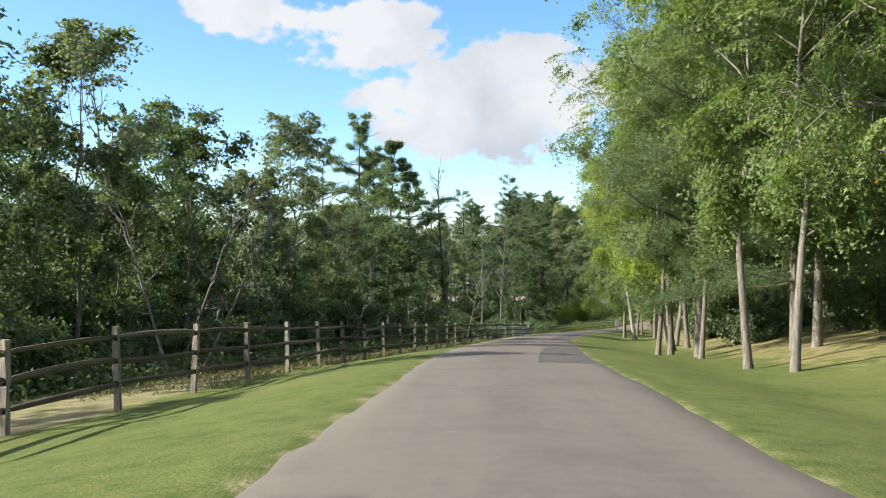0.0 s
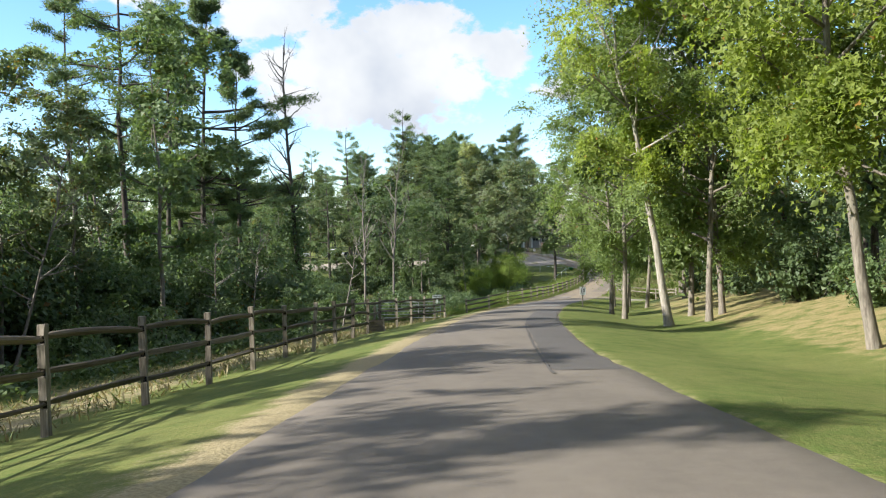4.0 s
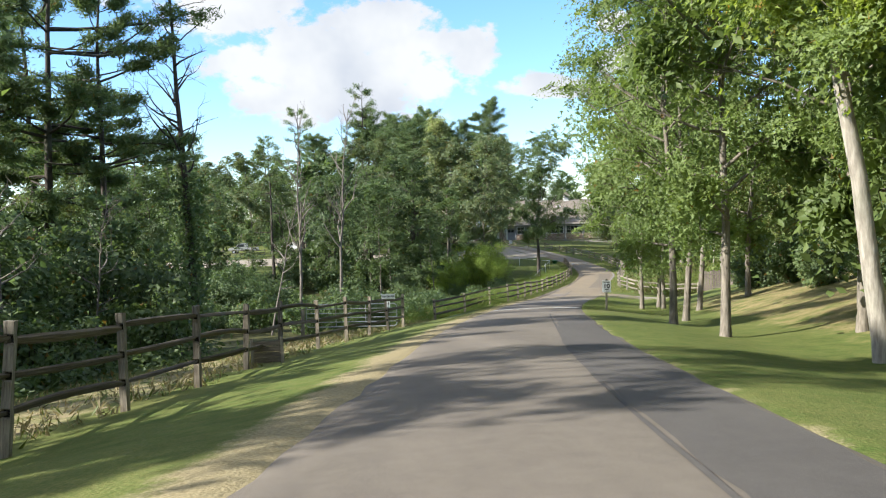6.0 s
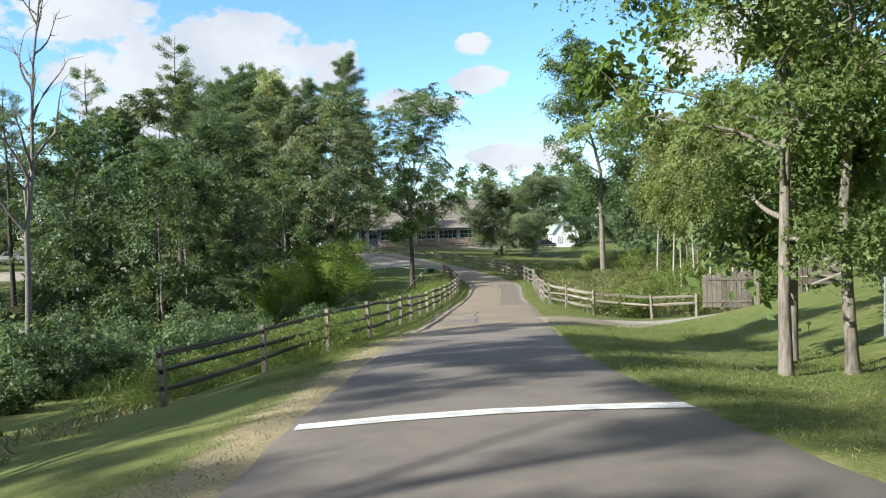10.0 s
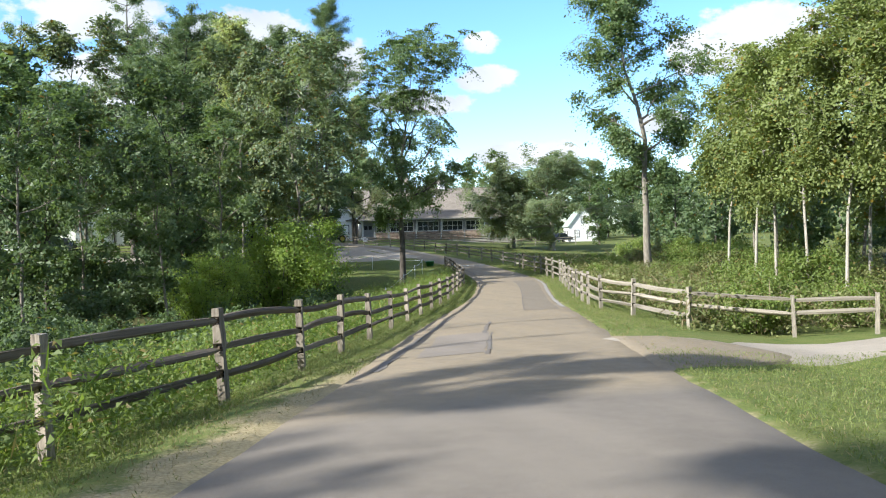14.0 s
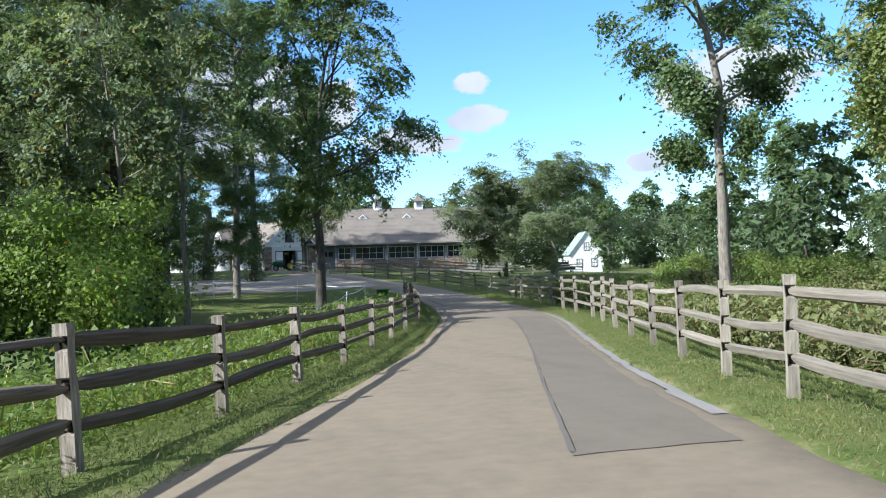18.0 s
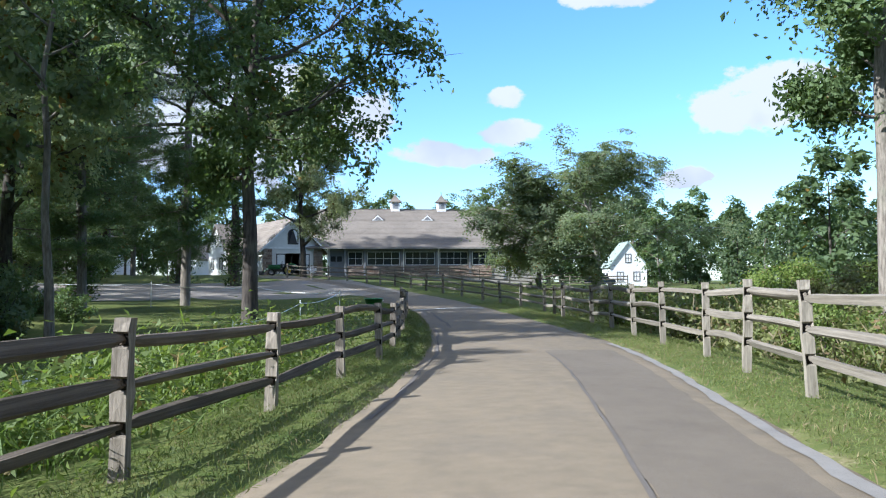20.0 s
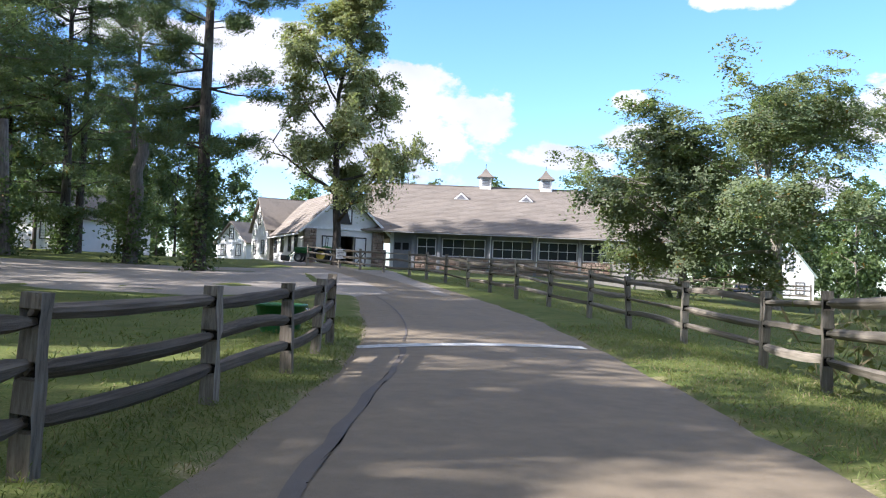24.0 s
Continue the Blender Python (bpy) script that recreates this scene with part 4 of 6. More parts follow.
# ---- tree models ----
T = {}
T["maple_a"] = make_broadleaf("maple_tree", "tall green maple with a dense leafy crown", "maple", "bark", 38000, 0.088, 0.3, lobed=True, seed=1, h=14, r=0.14, base=0.21, spread=5.0, prim=22, sec=5, ter=3)
T["maple_b"] = make_broadleaf("maple_tree", "slender leaning maple in bright yellow-green leaf", "gold", "bark", 42000, 0.09, 0.3, lobed=True, seed=2, h=12, r=0.12, base=0.29, spread=4.2, prim=17, sec=5, ter=3, lean=(-0.16, 0.02))
T["maple_c"] = make_broadleaf("maple_tree", "green woodland tree with a bare lower trunk", "maple", "bark", 36000, 0.088, 0.3, lobed=True, seed=3, h=15, r=0.13, base=0.26, spread=4.6, prim=17, sec=5, ter=3)
T["maple_e"] = make_broadleaf("maple_tree", "yellow-green maple on a long pale leaning trunk", "gold", "palebark", 40000, 0.09, 0.3, lobed=True, seed=27, h=13.5, r=0.17, base=0.42, spread=4.6, prim=17, sec=5, ter=3, lean=(-0.2, 0.0))
T["maple_d"] = make_broadleaf("maple_tree", "green maple standing deeper in the wood", "maple", "bark", 14000, 0.14, 0.34, seed=38, h=14, r=0.13, base=0.15, spread=4.8, prim=18, sec=6, ter=3, twigs=False)
T["wood_a"] = make_broadleaf("woodland_tree", "dark green woodland tree", "dark", "darkbark", 8800, 0.215, 0.4, seed=4, h=16, r=0.17, base=0.16, spread=4.6, prim=18, sec=5, ter=3, twigs=False)
T["wood_b"] = make_broadleaf("woodland_tree", "shaded woodland tree with an open crown", "mid", "bark", 8000, 0.2, 0.32, seed=5, h=17, r=0.14, base=0.3, spread=4.0, prim=15, sec=5, ter=3, twigs=False)
T["wood_c"] = make_broadleaf("woodland_tree", "thin woodland tree turning yellow", "yellow", "bark", 8600, 0.17, 0.34, seed=6, h=14, r=0.10, base=0.2, spread=3.2, prim=16, sec=5, ter=3, twigs=False)
T["wood_d"] = make_broadleaf("woodland_tree", "tall woodland tree with an airy crown", "pale", "bark", 13000, 0.145, 0.3, seed=35, h=17, r=0.14, base=0.34, spread=4.4, prim=14, sec=6, ter=3)
T["sapling"] = make_broadleaf("young_tree", "thin young tree with a pale bare trunk", "yellow", "palebark", 17000, 0.09, 0.3, seed=31, h=12, r=0.085, base=0.42, spread=2.6, prim=14, sec=5, ter=3)
T["far_a"] = make_broadleaf("distant_tree", "distant rounded green tree", "dark", "darkbark", 3000, 0.52, 0.6, seed=7, h=15, r=0.22, base=0.015, spread=5.4, prim=14, sec=4, ter=2, twigs=False)
T["far_b"] = make_broadleaf("distant_tree", "distant tall green tree", "mid", "bark", 3000, 0.48, 0.55, seed=8, h=19, r=0.24, base=0.04, spread=4.8, prim=15, sec=4, ter=2, twigs=False)
T["ash"] = make_broadleaf("ash_tree", "tall ash with a high open crown and bare trunk", "mid", "bark", 50000, 0.11, 0.34, seed=9, h=22, r=0.3, base=0.30, spread=5.0, prim=18, sec=6, ter=4, bear=0.6)
T["oak"] = make_broadleaf("oak_tree", "dark spreading oak overhanging the drive", "mid", "darkbark", 52000, 0.09, 0.26, seed=10, h=14, r=0.24, base=0.34, spread=7.0, prim=18, sec=7, ter=4, up=0.12)
T["spread"] = make_broadleaf("spreading_tree", "grey-green spreading tree with a leaning trunk", "grey", "palebark", 92000, 0.105, 0.36, seed=11, h=14, r=0.4, base=0.32, spread=8.6, prim=16, sec=7, ter=4, up=0.02, shape=0.35, bear=0.85)
T["spread_b"] = make_broadleaf("spreading_tree", "low grey-green tree with boughs near the ground", "grey", "bark", 40000, 0.12, 0.34, seed=37, h=9.5, r=0.22, base=0.1, spread=5.6, prim=18, sec=7, ter=4, up=0.04, shape=0.3)
T["poplar"] = make_broadleaf("poplar_tree", "tall pale-leaved tree with a thin upright crown", "silver", "darkbark", 88000, 0.11, 0.3, seed=12, h=20, r=0.30, base=0.15, spread=5.6, bear=0.88, prim=20, sec=6, ter=4, up=0.1, steep=0.3, shape=0.3)
T["pine_a"] = make_pine("white_pine", "tall white pine with layered boughs", 13, 24, 0.28, 0.30, 5.0, 44000, whorl=0.85, size=0.08)
T["pine_b"] = make_pine("white_pine", "tall white pine with a bare lower trunk", 14, 25, 0.26, 0.46, 4.0, 20000, thin=0.85)
T["pine_c"] = make_pine("white_pine", "big dark white pine with low boughs", 15, 23, 0.36, 0.12, 5.8, 52000, whorl=0.6, ivy=3, size=0.07, inner=True)
T["pine_e"] = make_pine("white_pine", "soft-needled white pine with boughs near the ground", 36, 14, 0.2, 0.17, 4.6, 170000, whorl=0.34, bark="bark", size=0.02, long=9.0, inner=True)
T["pine_f"] = make_pine("white_pine", "tall open white pine with ivy round its trunk", 39, 25, 0.36, 0.24, 4.8, 70000, whorl=0.95, ivy=5, size=0.05, long=5.5)
T["pine_g"] = make_pine("white_pine", "tall white pine with dense green boughs down to head height", 44, 24, 0.25, 0.12, 4.9, 150000, whorl=0.5, bark="bark", size=0.03, long=7.5, inner=True)
T["pine_d"] = make_pine("white_pine", "distant dark pine with a ragged top", 16, 24, 0.3, 0.2, 4.6, 10000, whorl=1.15)
T["dead_a"] = make_dead("dead_tree", "tall dead conifer with bare drooping branches", 17, 21, 0.24, 0.42, 4.6, 40, "darkbark", 0.05, ivy=9)
T["dead_b"] = make_dead("dead_tree", "bare grey dead tree with upright branches", 18, 15, 0.13, 0.35, 4.2, 22, up=0.14, el0=30)
T["dead_c"] = make_dead("dead_tree", "thin bare dead sapling", 19, 9, 0.07, 0.3, 2.6, 14, up=0.08)
T["bush"] = make_bush("shrub", "dense dark green shrub", 20, 3.2, 2.0, 2990, 0.16, "dark")
T["bush_b"] = make_bush("shrub", "low leafy mid-green shrub", 21, 2.6, 1.8, 2990, 0.145, "mid")
T["bright"] = make_bush("shrub", "large bright green feathery shrub", 22, 5.2, 2.7, 34000, 0.07, "shrubleaf", 34)
T["scrub"] = make_bush("shrub", "low brownish tangled scrub", 23, 1.9, 1.5, 6500, 0.075, "brushy", 16)
T["brake"] = make_bush("shrub", "low green and brown brake behind the fence", 26, 2.3, 1.7, 7000, 0.075, "weed", 20)
T["thicket"] = make_bush("thicket", "tall dark tangled thicket of shrubs and vines", 24, 6.4, 3.4, 11000, 0.15, "dark", 40, "thicket")
MODELS = list(T.values())

# ---- trees of the wooded bank on the right ----
for k, x, y, s, turn in (
        ("maple_c", 9.0, 21.2, 0.92, 80), ("maple_c", 8.85, 24.0, 0.95, 200), ("maple_a", 12.2, 27.0, 1.1, 20), ("maple_c", 9.75, 31.2, 0.8, 0), ("maple_c", 9.8, 37.6, 0.9, 40),
        ("maple_a", 10.6, 38.4, 1.0, 140), ("maple_b", 11.6, 41.5, 1.1, 10), ("maple_c", 12.9, 43.5, 1.0, 200), ("maple_b", 14.4, 53.0, 1.1, 340), ("maple_d", 18.7, 57.5, 0.95, 60),
        ("maple_d", 16.4, 47.5, 1.05, 260), ("maple_e", 15.65, 67.0, 1.0, 0), ("maple_a", 17.2, 66.9, 0.95, 300), ("maple_d", 18.4, 68.3, 1.0, 120),
        ("maple_a", 16.2, 73.5, 0.9, 30), ("maple_a", 17.6, 79.5, 0.9, 70), ("maple_c", 19.5, 82.6, 0.95, 0), ("maple_c", 23.1, 88.8, 0.95, 20),
        ("maple_d", 26.4, 90.5, 1.0, 210), ("maple_a", 22.9, 94.7, 0.8, 250), ("maple_c", 23.9, 94.3, 0.8, 130), ("maple_d", 24.6, 96.5, 0.9, 330),
        ("maple_d", 18.5, 71.5, 1.0, 10), ("maple_d", 19.5, 47.0, 1.15, 100), ("maple_b", 13.4, 47.5, 1.2, 190), ("maple_d", 18.4, 38.0, 1.1, 70)):
    plant(T[k], x, y, s, turn)
for k, x, y, s in (("pine_e", 10.3, 33.2, 1.05), ("pine_e", 11.9, 28.0, 1.0), ("pine_a", 17.0, 43.5, 0.72), ("pine_a", 24, 50, 0.8)):
    plant(T[k], x, y, s)
rng = np.random.default_rng(40)
for y in np.arange(-40, 104, 6.0):
    for d in (15, 23):
        yy = y + rng.uniform(-2, 2)
        x = float(right_x(yy)) + d + rng.uniform(-3, 3) + (6 if y > 92 else 0)
        plant(T[("wood_b", "wood_a", "far_a")[int(rng.integers(0, 2)) if d < 25 else 2]], x, yy, rng.uniform(0.8, 1.1))
plant(T["maple_a"], 12.0, 14.8, 0.95, 0, tilt=-24)
for x, y in ((15.5, 12), (10.2, 4), (12.5, -4), (11, -14), (12, -25)):
    plant(T["maple_d"], x, y, 1.0)

# ---- the wet wood on the left ----
rng = np.random.default_rng(41)
for y in np.arange(-30, 150, 5.0):
    for d, ks in ((16, ("bush", "bush_b", "wood_b", "dead_c")), (21, ("wood_d", "wood_a", "wood_b", "dead_b")), (28, ("wood_d", "wood_b", "wood_a", "dead_b")), (38, ("far_a", "far_b", "pine_d"))):
        yy = y + rng.uniform(-2.3, 2.3)
        if yy > 62 and d < 22 and rng.random() < 0.4:
            continue
        if 98 < yy < 134 and d > 12:
            continue
        if yy > 88 and d > 17 and rng.random() < 0.55:
            continue
        x = float(left_x(yy)) - d - rng.uniform(-2.5, 2.5)
        k = ks[int(rng.integers(0, len(ks)))]
        if yy < 40 and d in (21, 28) and rng.random() < 0.3:
            continue
        plant(T[k], x, yy, rng.uniform(0.5, 0.7) if yy < 40 else rng.uniform(0.72, 0.95) if yy < 85 else rng.uniform(0.55, 0.8), tilt=rng.normal(0, 3))
rng = np.random.default_rng(42)
for y in np.arange(-10, 96, 2.6):
    yy = y + rng.uniform(-1, 1)
    plant(T[("bush", "bush_b")[int(rng.integers(0, 2))]], float(left_x(yy)) - 14.5 - rng.uniform(-1.2, 2.5), yy, rng.uniform(0.7, 1.15))
for k, x, y, s in (("dead_a", 0.4, 97.5, 1.0), ("pine_b", -8.3, 85, 0.95), ("pine_b", -7.9, 94, 0.9), ("pine_a", -8.8, 104.6, 0.98), ("pine_a", -13.5, 104, 0.72), ("wood_a", -12.5, 22, 0.6), ("dead_b", -16, 40, 1.0), ("wood_d", -9.5, 70, 0.7), ("wood_d", -8.2, 75.5, 0.68), ("wood_b", -10.5, 66, 0.65), ("wood_d", -14.5, 33, 0.8), ("pine_b", -12.5, 90, 0.9), ("pine_a", -6.4, 97, 1.0), ("pine_a", -3.6, 97, 0.85),
                   ("dead_b", -10.5, 88, 1.0), ("pine_d", 15.7, 192.9, 1.2), ("pine_d", 19.5, 190, 0.9), ("pine_d", 5.5, 196, 1.06),
                   ("wood_d", -10.6, 61, 0.98), ("dead_b", 8.5, 118, 1.1), ("dead_b", 5.5, 112, 1.0)):
    plant(T[k], x, y, s)

for x, y, s, turn, tilt in ((-9.6, 33, 0.95, 180, -26), (-12, 38, 1.1, 20, 18), (-8.8, 27, 0.8, 200, 14), (-13, 45, 1.1, 160, -20), (-11.5, 52, 1.0, 10, 15), (-7, 64, 0.9, 170, -18), (3.5, 112, 1.1, 30, 12)):
    plant(T["dead_c"], x, y, s, turn, tilt=tilt)

# ---- trees and shrubs past the turning ----
plant(T["spread"], 67.3, 199.0, 1.07, tilt=-4, sz=0.75)
plant(T["spread_b"], 62.9, 201.5, 1.12, sz=0.9)
# the pines at x 8.5 and 9.5 are added to shade the white house
for k, x, y, s in (("wood_d", 27.0, 152.5, 0.85), ("wood_d", 29.5, 158.5, 1.0), ("bright", 25.6, 146.4, 1.2), ("bright", 21.0, 143.5, 0.85), ("oak", 34.75, 155.7, 1.0), ("wood_a", 20.0, 157, 0.9), 
                   ("wood_d", 24.5, 163, 1.0), ("wood_d", 14.0, 158, 1.0), ("wood_a", 8.0, 140, 0.8), ("wood_a", 13.0, 147, 0.8), ("poplar", 26.0, 171, 1.02), ("pine_g", 28.8, 171.5, 0.85),
                   ("ash", 52.3, 152.0, 1.0), ("sapling", 50.5, 140.5, 1.1), ("sapling", 47.2, 132.5, 1.0), ("sapling", 45.0, 128.0, 1.0), ("sapling", 43.2, 124.0, 0.95), ("sapling", 46.0, 124.6, 1.05), ("sapling", 49.6, 137.0, 1.1), ("sapling", 42.0, 120.5, 0.9), ("sapling", 44.6, 118.6, 1.0), ("wood_c", 54.0, 134, 1.0), ("wood_c", 56.5, 143.5, 1.05),
                   ("wood_c", 49, 124.5, 0.95), ("sapling", 49.5, 128.0, 1.1), ("sapling", 51.5, 131.0, 1.2), ("wood_c", 48, 119.0, 0.85), ("sapling", 52.0, 122.0, 1.2), ("wood_b", 60, 150, 0.8), ("far_a", 64, 160, 0.6),
                   ("poplar", 42.95, 208.5, 0.94), ("pine_g", 27.8, 220.0, 1.05), ("wood_a", 31.5, 218.5, 0.62), ("pine_c", 22.5, 196, 0.9), ("pine_d", 26.0, 214, 1.0), ("wood_a", 17.0, 203, 0.9), ("wood_b", 31.5, 203, 0.35), ("pine_f", 36.3, 195.0, 0.98), ("pine_g", 33.0, 174.8, 1.0), ("pine_c", 19.0, 214, 1.0), ("pine_c", 21.8, 205, 1.05), ("pine_c", 8.5, 221.5, 0.95), ("pine_c", 9.5, 226.0, 0.95), ("pine_c", 26.2, 210, 0.95), ("pine_c", 22.5, 186.5, 0.95), ("pine_c", 22.0, 212, 1.0), ("pine_c", 17.0, 194, 1.05), ("pine_c", 24.0, 181, 1.0),
                   ("pine_c", 20, 187, 0.95), ("wood_b", 18.0, 175, 0.9)):
    plant(T[k], x, y, s)
for k, x, y, s in (("far_a", 9.5, 156.0, 1.0), ("pine_c", 20.5, 167.5, 0.9), ("pine_c", 28.0, 178.0, 0.9)):
    plant(T[k], x, y, s)
rng = np.random.default_rng(43)
for y in np.arange(112, 172, 2.4):
    for d in (7.0, 12):
        yy = y + rng.uniform(-1, 1)
        if yy > 150 and d < 9:
            continue
        plant(T[("bush_b", "bush", "bush_b", "scrub")[int(rng.integers(0, 4))]], float(left_x(yy)) - d - rng.uniform(0.5, 3.0), yy, rng.uniform(0.4, 0.7))
for y in np.arange(120, 166, 2.2):
    for d in (4.5, 8, 12.5, 18):
        yy = y + rng.uniform(-1, 1)
        k = ("scrub", "scrub", "brake", "brake")[int(rng.integers(0, 4))]
        plant(T[k], float(right_x(yy)) + d + rng.uniform(-0.8, 1.5), yy, rng.uniform(0.5, 0.8) * (1.0 if d < 9 else 1.5))
for i in range(26):
    x, y = 62 + rng.uniform(0, 60), 150 + rng.uniform(0, 75)
    if (x - 66) ** 2 + (y - 198) ** 2 > 260 and not (x < 100 and 215 < y):
        plant(T[("far_a", "far_b")[i % 2]], x, y, rng.uniform(0.45, 0.75))

rng = np.random.default_rng(49)
for y in np.arange(18, 62, 2.4):
    plant(T["bush"], float(left_x(y)) - rng.uniform(15.5, 20), y, rng.uniform(0.9, 1.3))
    plant(T["bush"], float(left_x(y)) - rng.uniform(21, 27), y + 1.2, rng.uniform(1.2, 1.7))

# a tall dark thicket shades the track behind the first fence
rng = np.random.default_rng(51)
for y in np.arange(30, 97, 3.4):
    for d in (19, 25.5):
        plant(T["thicket"], float(left_x(y)) - d - rng.uniform(-1, 2), y + rng.uniform(-1.2, 1.2), rng.uniform(0.75, 1.15) * (1.0 if d < 20 else 1.25))

# a dark hedge of brush along the edge of the wet wood
rng = np.random.default_rng(47)
for y in np.arange(40, 98, 2.7):
    yy = y + rng.uniform(-1, 1)
    plant(T[("bush", "bush_b")[int(rng.integers(0, 2))]], float(left_x(yy)) - rng.uniform(17.5, 22), yy, rng.uniform(1.1, 1.6))
for i in range(6, 30):
    plant(T[("far_b", "far_a")[i % 2]], 62 + i * 3.6 + rng.uniform(-2, 2), 262 + rng.uniform(-8, 14), rng.uniform(0.7, 0.95))

# dark undergrowth in the hollow beside the old part of the drive
rng = np.random.default_rng(48)
for i in range(80):
    y = rng.uniform(108, 172)
    d = rng.uniform(13, 38)
    k = ("bush", "bush", "bush_b", "bush", "bush_b", "wood_b")[i % 6]
    x = float(left_x(y)) - d
    if (x > 26 and y > 164) or ("wood" in k and y < 136):
        continue
    plant(T[k], x, y, rng.uniform(0.65, 1.1) if "bush" in k else rng.uniform(0.45, 0.75))

# the dark wood closes the view far to the side
rng = np.random.default_rng(52)
for i in range(34):
    x, y = rng.uniform(-75, -24), rng.uniform(95, 215)
    plant(T[("far_a", "wood_a", "far_b", "bush")[i % 4]], x, y, rng.uniform(0.75, 1.05) * (1.5 if i % 4 == 3 else 1.0))

# thickets that hide the far end of the yard
rng = np.random.default_rng(53)
for i in range(11):
    plant(T["thicket"], -15 + i * 1.7, 128 + rng.uniform(-6, 8), rng.uniform(0.6, 0.85))

# airy trees between the hollow and the yard
for k, x, y, s in (("wood_d", -6, 152, 0.85), ("wood_a", -12, 158, 0.8), ("wood_d", -1, 164, 0.9), ("pine_d", -9, 168, 0.8), ("wood_d", -18, 150, 0.85), ("wood_a", 3, 172, 0.75), ("wood_d", -24, 160, 0.9),
                   ("wood_a", -20, 172, 0.85), ("pine_d", 2, 158, 0.75), ("wood_d", 6, 180, 0.8), ("wood_b", -14, 142, 0.8), ("wood_b", -4, 141, 0.75)):
    plant(T[k], x, y, s)

# thicket and trees between the hollow and the yard
rng = np.random.default_rng(46)
for i in range(46):
    x, y = rng.uniform(-45, 22), rng.uniform(112, 182)
    if x > float(left_x(y)) - 12:
        continue
    k = ("bush", "bush_b", "wood_b", "wood_c", "bush", "bush_b")[i % 6]
    if y > 138 and "wood" in k:
        continue
    s = rng.uniform(0.6, 0.95) * (1.2 if "bush" in k else 1.0)
    if "wood" in k and x > 11:
        continue
    plant(T[k], x, y, s)
for i in range(22):
    x, y = rng.uniform(-40, 20), rng.uniform(225, 262)
    plant(T[("far_b", "far_a", "pine_d")[i % 3]], x, y, rng.uniform(0.8, 1.1))
for x, y, s in ((13, 208, .8), (7, 199, .7), (22, 218, .9), (27, 221, .7), (-8, 200, .8), (-14, 193, .9), (16, 233, 1.0), (24, 240, 1.0)):
    plant(T["wood_a"], x, y, s)

rng = np.random.default_rng(50)
for i in range(8):
    plant(T[("far_a", "far_b")[i % 2]], 8 + i * 3.4 + rng.uniform(-1, 1), 272 + rng.uniform(-5, 10), rng.uniform(0.7, 0.9))

# ---- woods all round in the distance ----
rng = np.random.default_rng(44)
for i in range(110):
    # dense ahead of the drive, thin behind its start
    a = (-0.25 + i / 85 * 2.9 if i < 85 else 2.65 + (i - 85) / 25 * 3.38) + rng.normal(0, 0.02)
    R = rng.uniform(0.95, 1.2)
    x, y = 40 + math.cos(a) * 150 * R, 120 + math.sin(a) * 215 * R
    plant(T[("far_a", "far_b", "pine_d")[int(rng.integers(0, 3)) if i % 5 == 0 else int(rng.integers(0, 2))]], x, y, rng.uniform(0.85, 1.25))

# low growth under the edge of the wooded bank
rng = np.random.default_rng(45)
for y in np.arange(24, 104, 2.3):
    yy = y + rng.uniform(-1, 1)
    plant(T[("bush_b", "bush", "bush_b")[int(rng.integers(0, 3))]], float(right_x(yy)) + rng.uniform(9, 14) - (1.5 if yy < 60 else 0), yy, rng.uniform(0.45, 0.95))


# ---- grass, weeds and scrub ----
def stuff(name, label, mesh, category):
    tagged(new(name, mesh), label, category, kind="stuff")


def strew(seed, count, y0, y1, d0, d1, side, tall, power=1.0):
    """Points over the ground beside the drive, between two distances from its edge."""
    rng = np.random.default_rng(seed)
    y = rng.uniform(y0, y1, count)
    d = d0 + (d1 - d0) * rng.random(count) ** power
    x = left_x(y) - d if side < 0 else right_x(y) + d
    z = ground(x, y)
    return rng, np.stack([x, y, z + rng.random(count) * tall], 1), np.stack([rng.normal(0, .35, count), rng.normal(0, .35, count), np.ones(count)], 1)


for seed, n, y0, y1, d0, d1, side, mat, size, lab in (
        (7, 34000, 164, 200, 2.2, 15.0, 1, "lawn", 0.012, "rough green grass of the paddock"), (8, 9000, 164, 200, 2.2, 15.0, 1, "straw", 0.011, "dry grass of the paddock"), (9, 22000, 146, 178, 1.4, 10.0, -1, "lawn", 0.012, "green grass behind the fence"),
        (4, 100000, 112, 172, 0.0, 1.6, -1, "lawn", 0.007, "lush green grass under the fence"),
        (17, 22000, 99, 112, 1.0, 2.4, -1, "lawn", 0.008, "green grass at the foot of the fence"), (18, 60000, 88, 112, 0.1, 5.5, 1, "lawn", 0.008, "mown green grass beside the drive"),
        (19, 9000, 84, 112, 0.1, 1.1, -1, "straw", 0.006, "short dry grass along the edge of the drive"),
        (5, 90000, 117, 172, 0.1, 2.8, 1, "lawn", 0.007, "green and dry grass under the fence"), (6, 6000, 112, 172, 0.0, 1.6, 1, "straw", 0.010, "dry grass beside the drive")):
    r, a, w = strew(seed, n, y0, y1, d0, d1, side, 0.05)
    me = leaves("grass", r, a, n, size, M[mat], 0.03, 0.0, 7.0, w)
    stuff("grass", lab, me, "grass")
r, a, w = strew(11, 9000, 106, 152, 1.5, 7.5, -1, 1.05, 0.8)
stuff("weeds", "tall leafy green weeds behind the fence", leaves("weeds", r, a, 120000, 0.05, M["weed"], 0.16, 0.5, 1.9, single=True), "weeds")
r, a, w = strew(12, 5000, 106, 146, 1.6, 9.0, -1, 0.9, 0.8)
